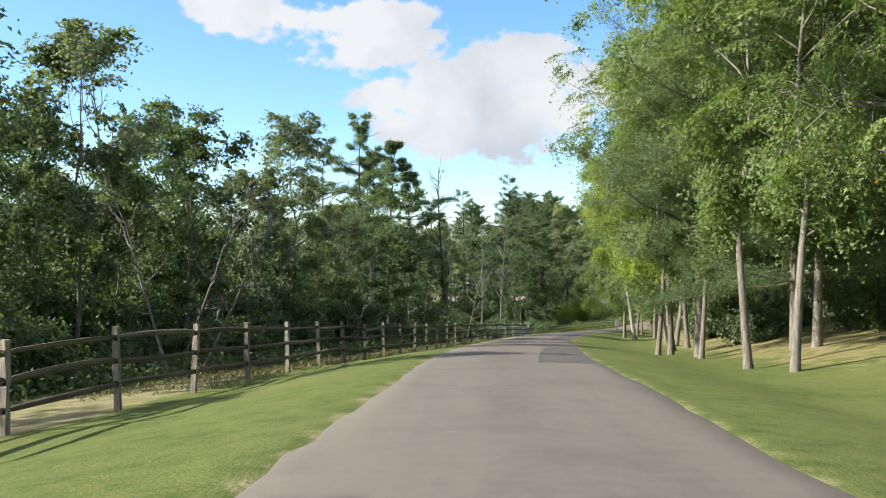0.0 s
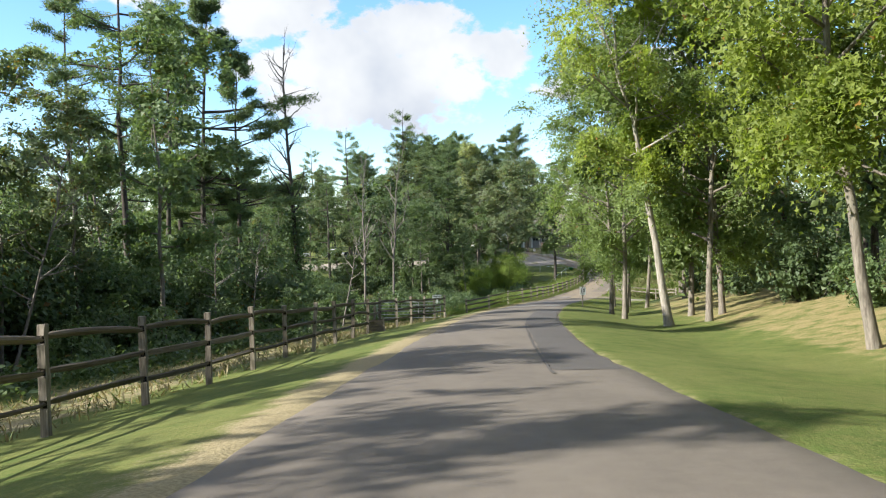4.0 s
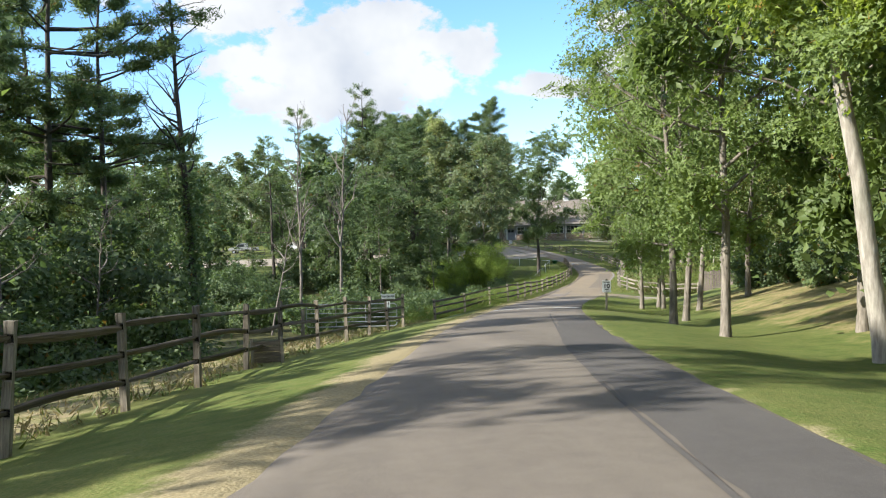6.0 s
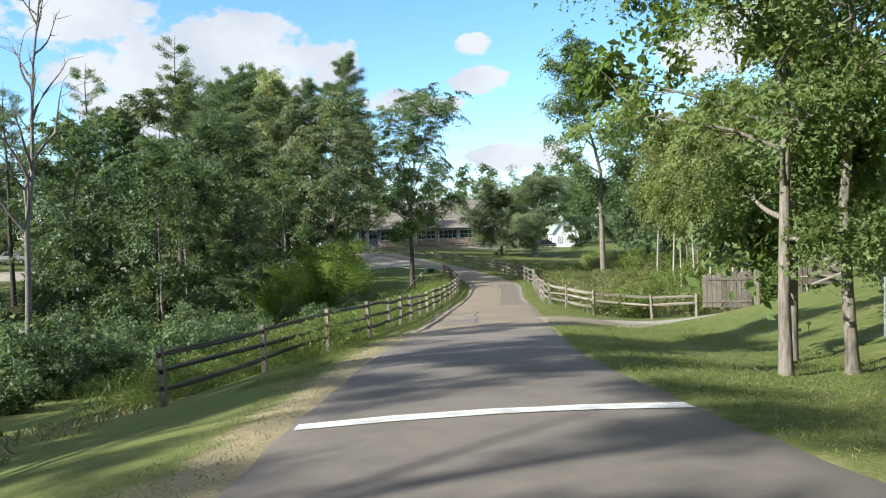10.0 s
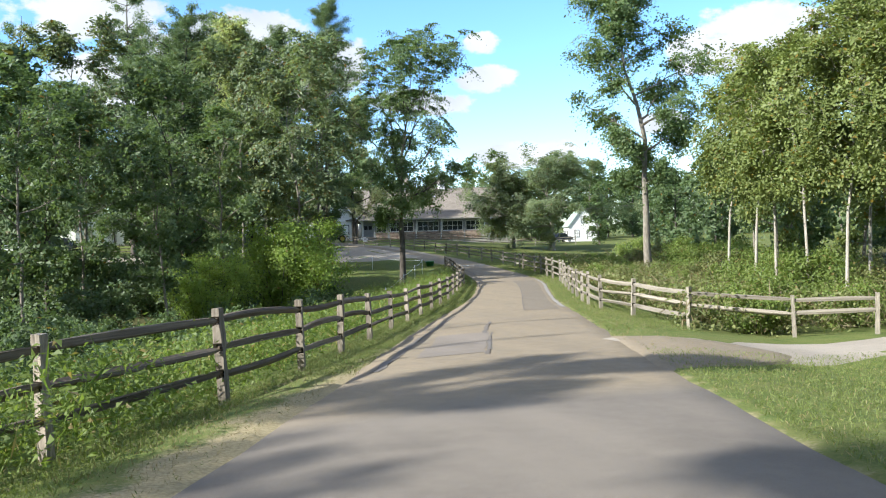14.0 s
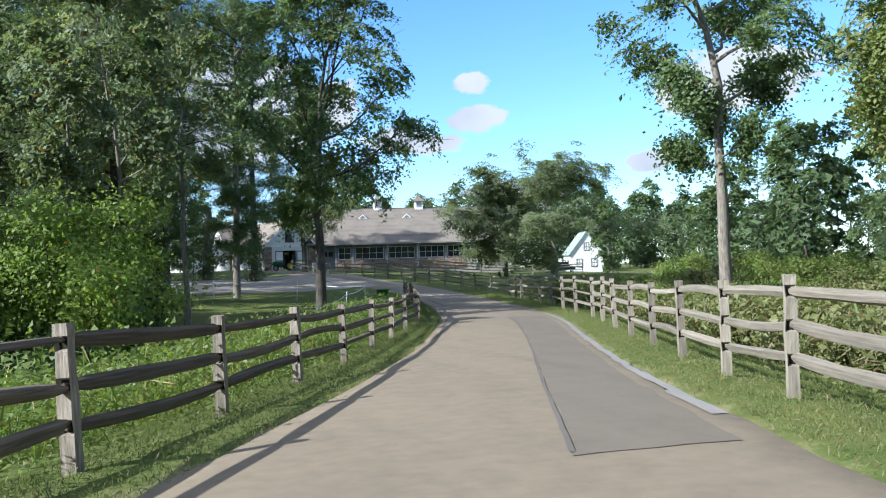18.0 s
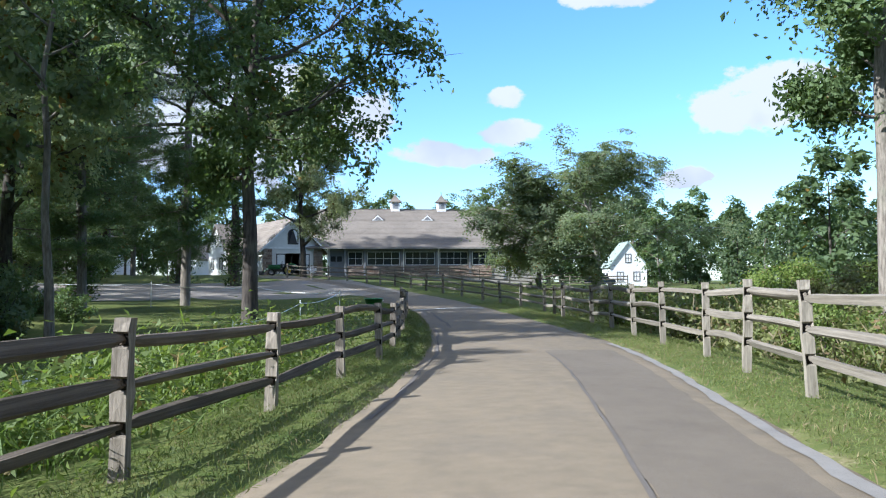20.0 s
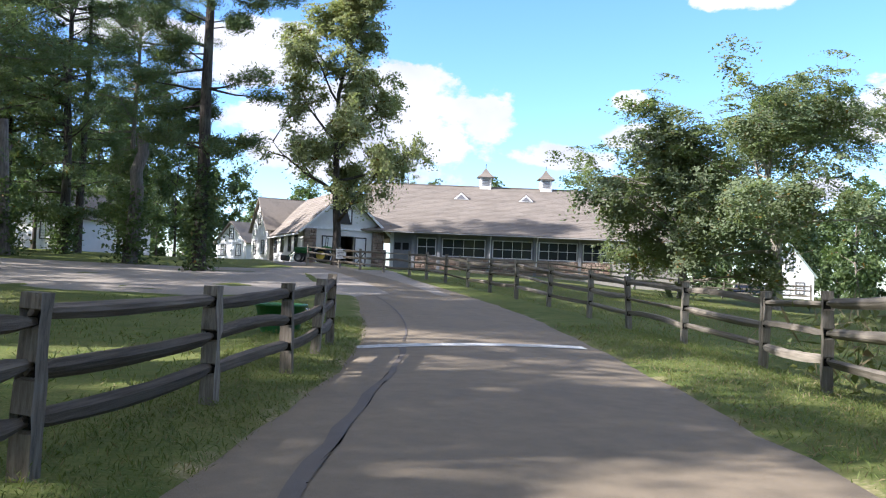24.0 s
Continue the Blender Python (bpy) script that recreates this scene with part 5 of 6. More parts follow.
stuff("weeds", "tall stalky grass behind the fence", leaves("weeds", r, a, 34000, 0.019, M["blade"], 0.15, 0.0, 18.0, w), "weeds")
r, a, w = strew(13, 6000, 118, 166, 2.4, 9.0, 1, 1.1, 0.8)
stuff("scrub", "brownish green scrub behind the fence", leaves("scrub", r, a, 26000, 0.085, M["brushy"], 0.18, 0.4, 1.6), "scrub")
r, a, w = strew(14, 4000, 118, 168, 2.4, 12.0, 1, 1.0, 0.8)
stuff("weeds", "tall dry grass stalks", leaves("weeds", r, a, 12000, 0.028, M["straw"], 0.15, 0.0, 18.0, w), "weeds")
r, a, w = strew(15, 4200, 20, 88, 9.5, 15.0, -1, 0.7, 0.7)
stuff("weeds", "rank weeds along the edge of the wood", leaves("weeds", r, a, 16000, 0.13, M["dark"], 0.2, 0.4, 1.5), "weeds")
r, a, w = strew(16, 4000, 20, 104, 4.6, 10.0, -1, 0.1, 1.0)
stuff("grass", "rough dry field grass", leaves("grass", r, a, 12000, 0.03, M["straw"], 0.06, 0.0, 8.0, w), "grass")


# ---- barn and houses ----
def white_mat(name, c=(0.74, 0.73, 0.70), boards=7.0):
    k = Nodes(name)
    f = k.noise(1.1, 4)
    g = k.noise(30, 3, k.coords((1, 1, 0.2)))
    col = k.mix(k.ramp(f, 0.4, 0.75, 0, 0.35), c, (0.5, 0.48, 0.43))
    col = k.mix(k.ramp(g, 0.5, 0.8, 0, 0.2), col, (0.45, 0.43, 0.40))
    return k.done(col, 0.7, 0, 0.25)


M["white"] = white_mat("white_siding")
M["stucco"] = white_mat("white_stucco", (0.68, 0.66, 0.62))
M["trim"] = plain("white_trim", (0.78, 0.77, 0.74), 0.5)
M["darktrim"] = plain("dark_trim", (0.05, 0.045, 0.042), 0.6)
M["gutterpaint"] = plain("weathered_gutter", (0.36, 0.35, 0.33), 0.6)
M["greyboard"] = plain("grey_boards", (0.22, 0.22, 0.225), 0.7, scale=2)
# near-black that stands for the unlit inside of openings
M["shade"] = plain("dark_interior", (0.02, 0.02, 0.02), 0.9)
M["green"] = plain("tractor_green", (0.02, 0.11, 0.03), 0.35, spec=0.5)
M["yellow_paint"] = plain("yellow_paint", (0.36, 0.27, 0.03), 0.4, spec=0.5)
M["rubber"] = plain("black_rubber", (0.02, 0.02, 0.02), 0.85)
M["signwhite"] = plain("sign_white", (0.8, 0.8, 0.78), 0.45, vary=0.05)
M["black"] = plain("black_paint", (0.015, 0.015, 0.015), 0.5)


def roof_mat():
    k = Nodes("brown_shingles")
    v = k.coords()
    f, g = k.noise(0.5, 4, v), k.noise(9, 4, v)
    col = k.mix(k.ramp(k.rand(), 0, 1), (0.17, 0.145, 0.118), (0.215, 0.185, 0.152))
    col = k.mix(k.ramp(f, 0.42, 0.66, 0, 0.6), col, (0.255, 0.22, 0.18))
    col = k.mix(k.ramp(k.noise(1.6, 6, v, 0.7), 0.52, 0.68, 0, 0.55), col, (0.13, 0.118, 0.1))
    col = k.mix(k.ramp(g, 0.5, 0.75, 0, 0.4), col, (0.12, 0.105, 0.092))
    k.bump(g, 0.4, 0.01)
    return k.done(col, 0.92, 0, 0.12)


M["shingle"] = roof_mat()
M["greenroof"] = plain("grey_green_roof", (0.26, 0.31, 0.27), 0.7, vary=0.15, scale=2)


def stone_mat():
    k = Nodes("fieldstone")
    r = k.rand()
    g = k.noise(16, 5)
    col = k.mix(r, (0.20, 0.13, 0.095), (0.40, 0.32, 0.25))
    col = k.mix(k.ramp(g, 0.45, 0.75, 0, 0.5), col, (0.13, 0.11, 0.10))
    k.bump(g, 0.5, 0.02)
    return k.done(col, 0.9, 0, 0.15)


M["stone"] = stone_mat()
# rubble stone of the court's side walls, with their shade put into the tone
M["shaded_stone"] = plain("shaded_rubble_wall", (0.16, 0.145, 0.125), 0.92, vary=0.4, scale=3.5, bump=0.5)
M["mortar"] = plain("mortar", (0.34, 0.31, 0.27), 0.95)


def glass_mat():
    k = Nodes("window_glass")
    k.bsdf.inputs["Base Color"].default_value = (0.03, 0.035, 0.04, 1)
    k.bsdf.inputs["Roughness"].default_value = 0.06
    k.bsdf.inputs["Specular IOR Level"].default_value = 0.8
    return k.mat


M["glass"] = glass_mat()


def box(bm, x0, x1, y0, y1, z0, z1, bevel=0.0):
    r = bmesh.ops.create_cube(bm, size=1.0, matrix=Matrix.Translation(((x0 + x1) / 2, (y0 + y1) / 2, (z0 + z1) / 2)) @ Matrix.Diagonal((abs(x1 - x0), abs(y1 - y0), abs(z1 - z0), 1)))
    if bevel:
        e = [e for e in bm.edges if all(v in r["verts"] for v in e.verts)]
        bmesh.ops.bevel(bm, geom=e, offset=bevel, segments=2, affect="EDGES", profile=0.6)
    return r["verts"]


def boxes(name, parent, mat, *bs, bevel=0.0, label="", m=None):
    bm = bmesh.new()
    for b in bs:
        box(bm, *b, bevel=bevel)
    return part(name, bm, mat, parent, label, m)


def prism(name, parent, mat, pts, y0, y1, label=""):
    """A slab with the outline pts in x and z, from y0 to y1."""
    bm = bmesh.new()
    a = [bm.verts.new((x, y0, z)) for x, z in pts]
    b = [bm.verts.new((x, y1, z)) for x, z in pts]
    bm.faces.new(a)
    bm.faces.new(b[::-1])
    for i in range(len(pts)):
        j = (i + 1) % len(pts)
        bm.faces.new((a[j], a[i], b[i], b[j]))
    bmesh.ops.recalc_face_normals(bm, faces=bm.faces)
    return part(name, bm, mat, parent, label)


def window(parent, m, w, h, cols=2, rows=2, frame=None, t=0.06):
    """A sash window in the plane y = 0 of m, its sill at z = 0, facing -y."""
    root = boxes("window", parent, frame or M["trim"], (-w / 2 - 0.07, -w / 2, -0.05, t, -0.07, h + 0.07), (w / 2, w / 2 + 0.07, -0.05, t, -0.07, h + 0.07),
                 (-w / 2, w / 2, -0.05, t, h, h + 0.07), (-w / 2, w / 2, -0.09, t, -0.07, 0), m=m)
    bars = []
    for i in range(1, cols):
        x = -w / 2 + w * i / cols
        bars.append((x - 0.02, x + 0.02, -0.02, 0.02, 0, h))
    for i in range(1, rows):
        z = h * i / rows
        bars.append((-w / 2, w / 2, -0.026, 0.02, z - 0.022, z + 0.022))
    if bars:
        boxes("glazing_bars", root, frame or M["trim"], *bars)
    for i in range(cols):
        for j in range(rows):
            boxes("pane", root, M["glass"], (-w / 2 + w * i / cols, -w / 2 + w * (i + 1) / cols, 0.022, 0.03, h * j / rows, h * (j + 1) / rows))
    return root


def stones(parent, x0, x1, z0, z1, y, seed, rows=None, size=0.34, m=None):
    """Rows of uneven fieldstones proud of the wall at y, facing -y; each is a part."""
    rng = np.random.default_rng(seed)
    z = z0
    kinds = STONES
    while z < z1 - 0.06:
        hh = min(size * rng.uniform(0.55, 0.9), z1 - z)
        x = x0
        while x < x1 - 0.05:
            ww = min(size * rng.uniform(0.7, 1.7), x1 - x)
            if x1 - x - ww < 0.12:
                ww = x1 - x
            mm = Matrix.Translation((x + ww / 2, y, z + hh / 2)) @ Matrix.Diagonal((ww - 0.025, rng.uniform(0.8, 1.3), hh - 0.025, 1))
            part("stone", kinds[rng.integers(0, 4)], None, parent, m=(m @ mm) if m is not None else mm)
            x += ww
        z += hh


def stone_mesh(seed):
    rng = np.random.default_rng(seed)
    bm = bmesh.new()
    bmesh.ops.create_cube(bm, size=1.0)
    for v in bm.verts:
        v.co.y *= 0.10
    f = [f for f in bm.faces if f.normal.y < -0.5]
    bmesh.ops.inset_individual(bm, faces=f, thickness=0.14, depth=0.05)
    for v in bm.verts:
        if abs(v.co.x) < 0.49 or abs(v.co.z) < 0.49:
            v.co += Vector((rng.normal(0, 0.03), rng.normal(0, 0.012), rng.normal(0, 0.03)))
    me = bpy.data.meshes.new("stone")
    bm.to_mesh(me)
    bm.free()
    me.materials.append(M["stone"])
    return me


STONES = [stone_mesh(i) for i in range(4)]


def roof_slab(parent, a, b, c, d, t=0.16, name="roof", courses=True, label="", seed=0, mat="shingle"):
    """A roof slope over eave a-b and ridge d-c, with rows of shingles laid on it."""
    a, b, c, d = (Vector(v) for v in (a, b, c, d))
    n = (b - a).cross(d - a).normalized()
    if n.z < 0:
        n = -n
    bm = bmesh.new()
    lo = [bm.verts.new(v - n * t) for v in (a, b, c, d)]
    hi = [bm.verts.new(v) for v in (a, b, c, d)]
    bm.faces.new(hi)
    bm.faces.new(lo[::-1])
    for i in range(4):
        j = (i + 1) % 4
        bm.faces.new((lo[i], lo[j], hi[j], hi[i]))
    bmesh.ops.recalc_face_normals(bm, faces=bm.faces)
    slab = part(name, bm, M[mat], parent, label)
    if courses:
        rows = int((d - a).length / 0.34)
        rng = np.random.default_rng(seed)
        for i in range(rows):
            s0, s1 = i / rows, min(1.0, (i + 1.12) / rows)
            p, q = a + (d - a) * s0, b + (c - b) * s0
            r, s = b + (c - b) * s1, a + (d - a) * s1
            k = [p + n * 0.02, q + n * 0.02, r + n * 0.005, s + n * 0.006, p, q]
            me = mesh_of("shingle_course", k, [(0, 1, 2, 3), (4, 5, 1, 0)], M["shingle"])
            part("shingle_course", me, None, slab)
    return slab


BARN = Matrix(((0.988, 0.154, 0, 48.0), (-0.154, 0.988, 0, 226.7), (0, 0, 1, -7.85), (0, 0, 0, 1)))


def build_barn():
    b = thing("barn", BARN, "long white and stone barn with a brown shingle roof and cupolas", "barn")
    L, D, E, R, RY = 25.0, 20.0, 3.0, 8.25, 10.0
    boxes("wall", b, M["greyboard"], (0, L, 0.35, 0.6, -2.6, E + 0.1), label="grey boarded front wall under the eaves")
    boxes("wall", b, M["stucco"], (0, L, D - 0.3, D, -2.6, E))
    end = [(0.3, -2.6), (D, -2.6), (D, E), (RY, R - 0.2), (0.3, E)]
    for x in (0.0, L - 0.3):
        bm = bmesh.new()
        p = [bm.verts.new((x, y, z)) for y, z in end]
        q = [bm.verts.new((x + 0.3, y, z)) for y, z in end]
        bm.faces.new(p[::-1])
        bm.faces.new(q)
        for i in range(len(end)):
            j = (i + 1) % len(end)
            bm.faces.new((p[i], p[j], q[j], q[i]))
        part("wall", bm, M["stucco"], b)
    roof_slab(b, (-3.0, -0.7, E), (L + 0.5, -0.7, E), (L + 0.5, RY, R), (-3.0, RY, R), label="brown weathered shingle slope", seed=1)
    roof_slab(b, (L + 0.5, D + 0.7, E), (-3.0, D + 0.7, E), (-3.0, RY, R), (L + 0.5, RY, R), courses=False)
    boxes("ridge_cap", b, M["shingle"], (-0.6, L + 0.5, RY - 0.15, RY + 0.15, R - 0.02, R + 0.06))
    boxes("gutter", b, M["gutterpaint"], (-0.6, L + 0.5, -0.82, -0.71, E - 0.13, E - 0.04), bevel=0.02)
    # stone base under the windows, posts and downpipes
    base = boxes("stone_base", b, M["mortar"], (2.2, L, 0.12, 0.35, -2.6, 0.95))
    stones(base, 2.2, 19.0, -0.35, 0.95, 0.11, 3)
    for x in (2.0, 4.2, 8.5, 12.5, 16.35, 20.4):
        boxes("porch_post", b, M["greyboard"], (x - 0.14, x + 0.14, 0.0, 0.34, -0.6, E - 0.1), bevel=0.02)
    for x in (8.62, 12.62, 20.5):
        bm = bmesh.new()
        v, f = tube([(x, -0.72, E - 0.15), (x, -0.5, E - 0.35), (x, -0.08, E - 0.6), (x, -0.08, 0.0)], [0.05] * 4, 8)
        part("downpipe", mesh_of("downpipe", v, f, M["trim"], True), None, b)
    for x, w, n in ((3.15, 1.5, 2), (6.35, 3.6, 4), (10.55, 3.3, 4), (14.5, 3.2, 4), (18.2, 3.0, 4), (22.4, 3.0, 4)):
        window(b, Matrix.Translation((x, 0.3, 1.08)), w, 1.42, n, 2)
    boxes("loading_door", b, M["greyboard"], (0.35, 1.75, 0.28, 0.36, -0.5, 2.25), bevel=0.01, label="grey double door with two dark lights")
    for x in (0.65, 1.35):
        boxes("door_light", b, M["shade"], (x - 0.27, x + 0.27, 0.262, 0.276, 1.45, 2.05))
    # two louvred cupolas on the ridge and two small roof vents
    for x in (8.5, 14.4):
        c = boxes("cupola", b, M["trim"], (x - 0.55, x + 0.55, RY - 0.55, RY + 0.55, R - 0.6, R + 0.95), bevel=0.02)
        bm = bmesh.new()
        ring = [bm.verts.new((x + sx * 0.85, RY + sy * 0.85, R + 0.93)) for sx, sy in ((-1, -1), (1, -1), (1, 1), (-1, 1))]
        ring2 = [bm.verts.new((x + sx * 0.42, RY + sy * 0.42, R + 1.32)) for sx, sy in ((-1, -1), (1, -1), (1, 1), (-1, 1))]
        tip = bm.verts.new((x, RY, R + 1.95))
        bm.faces.new(ring[::-1])
        for i in range(4):
            j = (i + 1) % 4
            bm.faces.new((ring[i], ring[j], ring2[j], ring2[i]))
            bm.faces.new((ring2[i], ring2[j], tip))
        part("cupola_roof", bm, M["shingle"], c)
        boxes("finial", c, M["darktrim"], (x - 0.03, x + 0.03, RY - 0.03, RY + 0.03, R + 1.9, R + 2.3))
        for k in range(5):
            boxes("louvre", c, M["greyboard"], (x - 0.36, x + 0.36, RY - 0.585, RY - 0.55, R + 0.12 + k * 0.15, R + 0.2 + k * 0.15))
    for x in (6.1, 12.2):
        slope = (R - E) / (RY + 0.7)
        y = 6.6
        z = E + slope * (y + 0.7)
        bm = bmesh.new()
        p = [bm.verts.new(v) for v in ((x - 0.85, y, z - 0.02), (x + 0.85, y, z - 0.02), (x, y, z + 0.8))]
        back = bm.verts.new((x, y + 0.8 / slope, z + 0.8))
        bm.faces.new(p)
        bm.faces.new((p[0], p[2], back))
        bm.faces.new((p[2], p[1], back))
        d = part("roof_vent", bm, M["shingle"], b)
        prism("vent_face", d, M["trim"], [(x - 0.72, z + 0.04), (x + 0.72, z + 0.04), (x, z + 0.70)], y - 0.05, y - 0.01)
        prism("vent_louvre", d, M["greyboard"], [(x - 0.45, z + 0.1), (x + 0.45, z + 0.1), (x, z + 0.52)], y - 0.065, y - 0.052)


def build_gable_wing():
    m = BARN @ pose(-7.0, -2.6, 0, 0, 0, 24)
    b = thing("stable_wing", m, "gabled white stable wing with stone corner piers and a dark doorway", "barn")
    W, E, A, D = 7.0, 3.0, 6.2, 13.0
    cx = W / 2
    # front wall in pieces round the doorway
    boxes("wall", b, M["stucco"], (1.0, cx - 0.85, 0.0, 0.3, -1, E), (cx + 0.85, W - 1.0, 0.0, 0.3, -1, E), (cx - 0.85, cx + 0.85, 0.0, 0.3, 2.35, E), label="white rendered front wall")
    prism("gable", b, M["white"], [(0, E), (W, E), (cx, A)], 0.0, 0.25, "white clapboard gable")
    for k in range(10):
        z = E + 0.05 + k * 0.3
        s = (A - z) / (A - E) * cx
        if s > 0.5:
            boxes("clapboard", b, M["white"], (cx - s + 0.05, cx + s - 0.05, -0.035, -0.002, z, z + 0.27))
    boxes("beam", b, M["trim"], (0.0, W, -0.08, 0.0, E - 0.16, E + 0.04))
    for x0 in (0.0, W - 1.05):
        pier = boxes("stone_pier", b, M["mortar"], (x0, x0 + 1.05, -0.14, 0.3, -1, E - 0.16))
        stones(pier, x0, x0 + 1.05, -0.4, E - 0.16, -0.15, 5 + int(x0))
    # black sheet behind the doorway in place of its unlit inside
    boxes("doorway_back", b, M["shade"], (cx - 0.9, cx + 0.9, 2.4, 2.5, -1, 2.4))
    for s in (-1, 1):
        x0, x1 = sorted((cx + s * 0.88, cx + s * 1.95))
        leaf = boxes("stable_door", b, M["white"], (x0, x1, -0.07, -0.012, -0.25, 2.3), label="white stable door with dark cross bracing")
        boxes("door_frame", leaf, M["darktrim"], (x0, x0 + 0.1, -0.1, -0.07, -0.25, 2.3), (x1 - 0.1, x1, -0.1, -0.07, -0.25, 2.3), (x0 + 0.1, x1 - 0.1, -0.1, -0.07, 2.2, 2.3), (x0 + 0.1, x1 - 0.1, -0.1, -0.07, 1.02, 1.12), (x0 + 0.1, x1 - 0.1, -0.1, -0.07, -0.25, -0.15))
        for a in (-1, 1):
            L = math.hypot(x1 - x0 - 0.2, 1.15)
            ang = math.degrees(math.atan2(1.15, (x1 - x0 - 0.2)))
            boxes("brace", leaf, M["darktrim"], (-L / 2, L / 2, -0.014, 0.0, -0.045, 0.045), m=Matrix.Translation(((x0 + x1) / 2, -0.072 - 0.002 * a, 0.44)) @ pose(0, 0, 0, 0, a * ang, 0))
    # arched loft window
    arch = [(cx - 0.62, E + 0.35), (cx + 0.62, E + 0.35)] + [(cx + 0.62 * math.cos(t), E + 1.45 + 0.62 * math.sin(t)) for t in np.linspace(0, math.pi, 11)]
    fr = prism("loft_door_frame", b, M["darktrim"], arch, -0.09, -0.036)
    arch2 = [(cx - 0.5, E + 0.45), (cx + 0.5, E + 0.45)] + [(cx + 0.5 * math.cos(t), E + 1.45 + 0.5 * math.sin(t)) for t in np.linspace(0, math.pi, 11)]
    prism("loft_door", fr, M["trim"], [(x, z) for x, z in arch2 if x > cx - 0.02], -0.105, -0.09)
    prism("loft_opening", fr, M["shade"], [(x, z) for x, z in arch2 if x <= cx + 0.02], -0.1, -0.092)
    # side wall with windows, back wall, roof
    side = boxes("wall", b, M["stucco"], (0.0, 0.3, 0.3, D, -1, E))
    boxes("wall", b, M["stucco"], (W - 0.3, W, 0.3, D, -1, E))
    boxes("wall", b, M["stucco"], (0.3, W - 0.3, D - 0.3, D, -1, E))
    for y in (2.4, 4.6, 7.4, 10.0):
        window(b, Matrix.Translation((-0.03, y, 1.0)) @ pose(0, 0, 0, 0, 0, -90), 0.8, 1.25, 1, 2, M["darktrim"])
    rise = (A - E) / cx
    roof_slab(b, (-0.55, D, E - 0.55 * rise), (-0.55, -0.5, E - 0.55 * rise), (cx, -0.5, A + 0.14), (cx, D, A + 0.14), seed=2)
    roof_slab(b, (W + 0.55, -0.5, E - 0.55 * rise), (W + 0.55, D, E - 0.55 * rise), (cx, D, A + 0.14), (cx, -0.5, A + 0.14), seed=3)
    for s in (-1, 1):
        L = math.hypot(cx + 0.55, A + 0.14 - E + 0.55 * rise)
        boxes("bargeboard", b, M["trim"], (-L / 2, L / 2, -0.55, -0.505, -0.2, -0.02), m=Matrix.Translation((cx + s * (cx + 0.55) / 2, 0, (A + 0.14 + E - 0.55 * rise) / 2)) @ pose(0, 0, 0, 0, s * math.degrees(math.atan(rise)), 0))
    boxes("gutter", b, M["trim"], (-0.7, -0.56, -0.5, D, E - 0.72 * rise - 0.1, E - 0.72 * rise), bevel=0.02)


def house(x, y, yaw, w, d, e, a, label, wall="white", z=None, wins=((-.25, .9), (.25, .9)), top=True, roof_t=0.14, name="house", base=-1.0, category="house", roof="shingle", sides=None):
    """A small gabled house; the gable faces local -y."""
    m = pose(x, y, float(ground(x, y)) if z is None else z, 0, 0, yaw)
    b = thing(name, m, label, category)
    pts = [(-w / 2, base), (w / 2, base), (w / 2, e), (0, a), (-w / 2, e)]
    prism("gable_wall", b, M[wall], pts, 0.0, 0.25)
    prism("gable_wall", b, M[wall], pts, d - 0.25, d)
    for s in (-1, 1):
        x0, x1 = sorted((s * w / 2, s * (w / 2 - 0.25)))
        boxes("side_wall", b, M[sides or wall], (x0, x1, 0.25, d - 0.25, base, e))
    n = int((a - base) / 0.22)
    for k in range(n):
        zz = base + 1.0 + k * 0.22
        if zz > a - 0.35:
            break
        s = w / 2 if zz + 0.2 < e else (a - zz - 0.2) / (a - e) * w / 2
        boxes("clapboard", b, M[wall], (-s, s, -0.02, -0.002, zz, zz + 0.205))
    rise = (a - e) / (w / 2)
    o = 0.35
    for s in (-1, 1):
        roof_slab(b, (s * (w / 2 + o), -0.3, e - o * rise + 0.05), (s * (w / 2 + o), d + 0.3, e - o * rise + 0.05), (0, d + 0.3, a + 0.05), (0, -0.3, a + 0.05), roof_t, courses=False, mat=roof)
    for u, zz in wins:
        window(b, Matrix.Translation((u * w, -0.03, zz)), 0.85, 1.25, 2, 2, M["darktrim"])
    if top:
        window(b, Matrix.Translation((0, -0.03, e + (a - e) * 0.12)), 0.75, 1.2, 2, 2, M["darktrim"])
    for q in (0.3, 0.7):
        window(b, Matrix.Translation((-w / 2 - 0.03, d * q, 0.9)) @ pose(0, 0, 0, 0, 0, -90), 0.85, 1.2, 2, 2, M["darktrim"])
    return b


build_barn()
build_gable_wing()
house(95.8, 244.0, -15, 5.6, 5, 3.3, 6.8, "white clapboard cottage with a steep gable and dark windows", z=-9.75, wins=((-.22, 1.0), (.22, 1.0)), roof="greenroof")
house(36.3, 238.5, -72, 6.0, 9, 3.4, 6.4, "white gabled end of the stable court", "stucco", z=-7.9, sides="shaded_stone")
house(32.0, 256.0, -50, 6.0, 9, 2.6, 4.9, "white house with a brown roof beyond the yard", z=-7.8)
house(19.5, 224.0, -20, 7, 12, 2.8, 5.2, "white clapboard house among pines", z=-7.8)
house(10.5, 221.0, 5, 6, 9, 3.0, 5.8, "small white house behind the trees", z=-8.0)



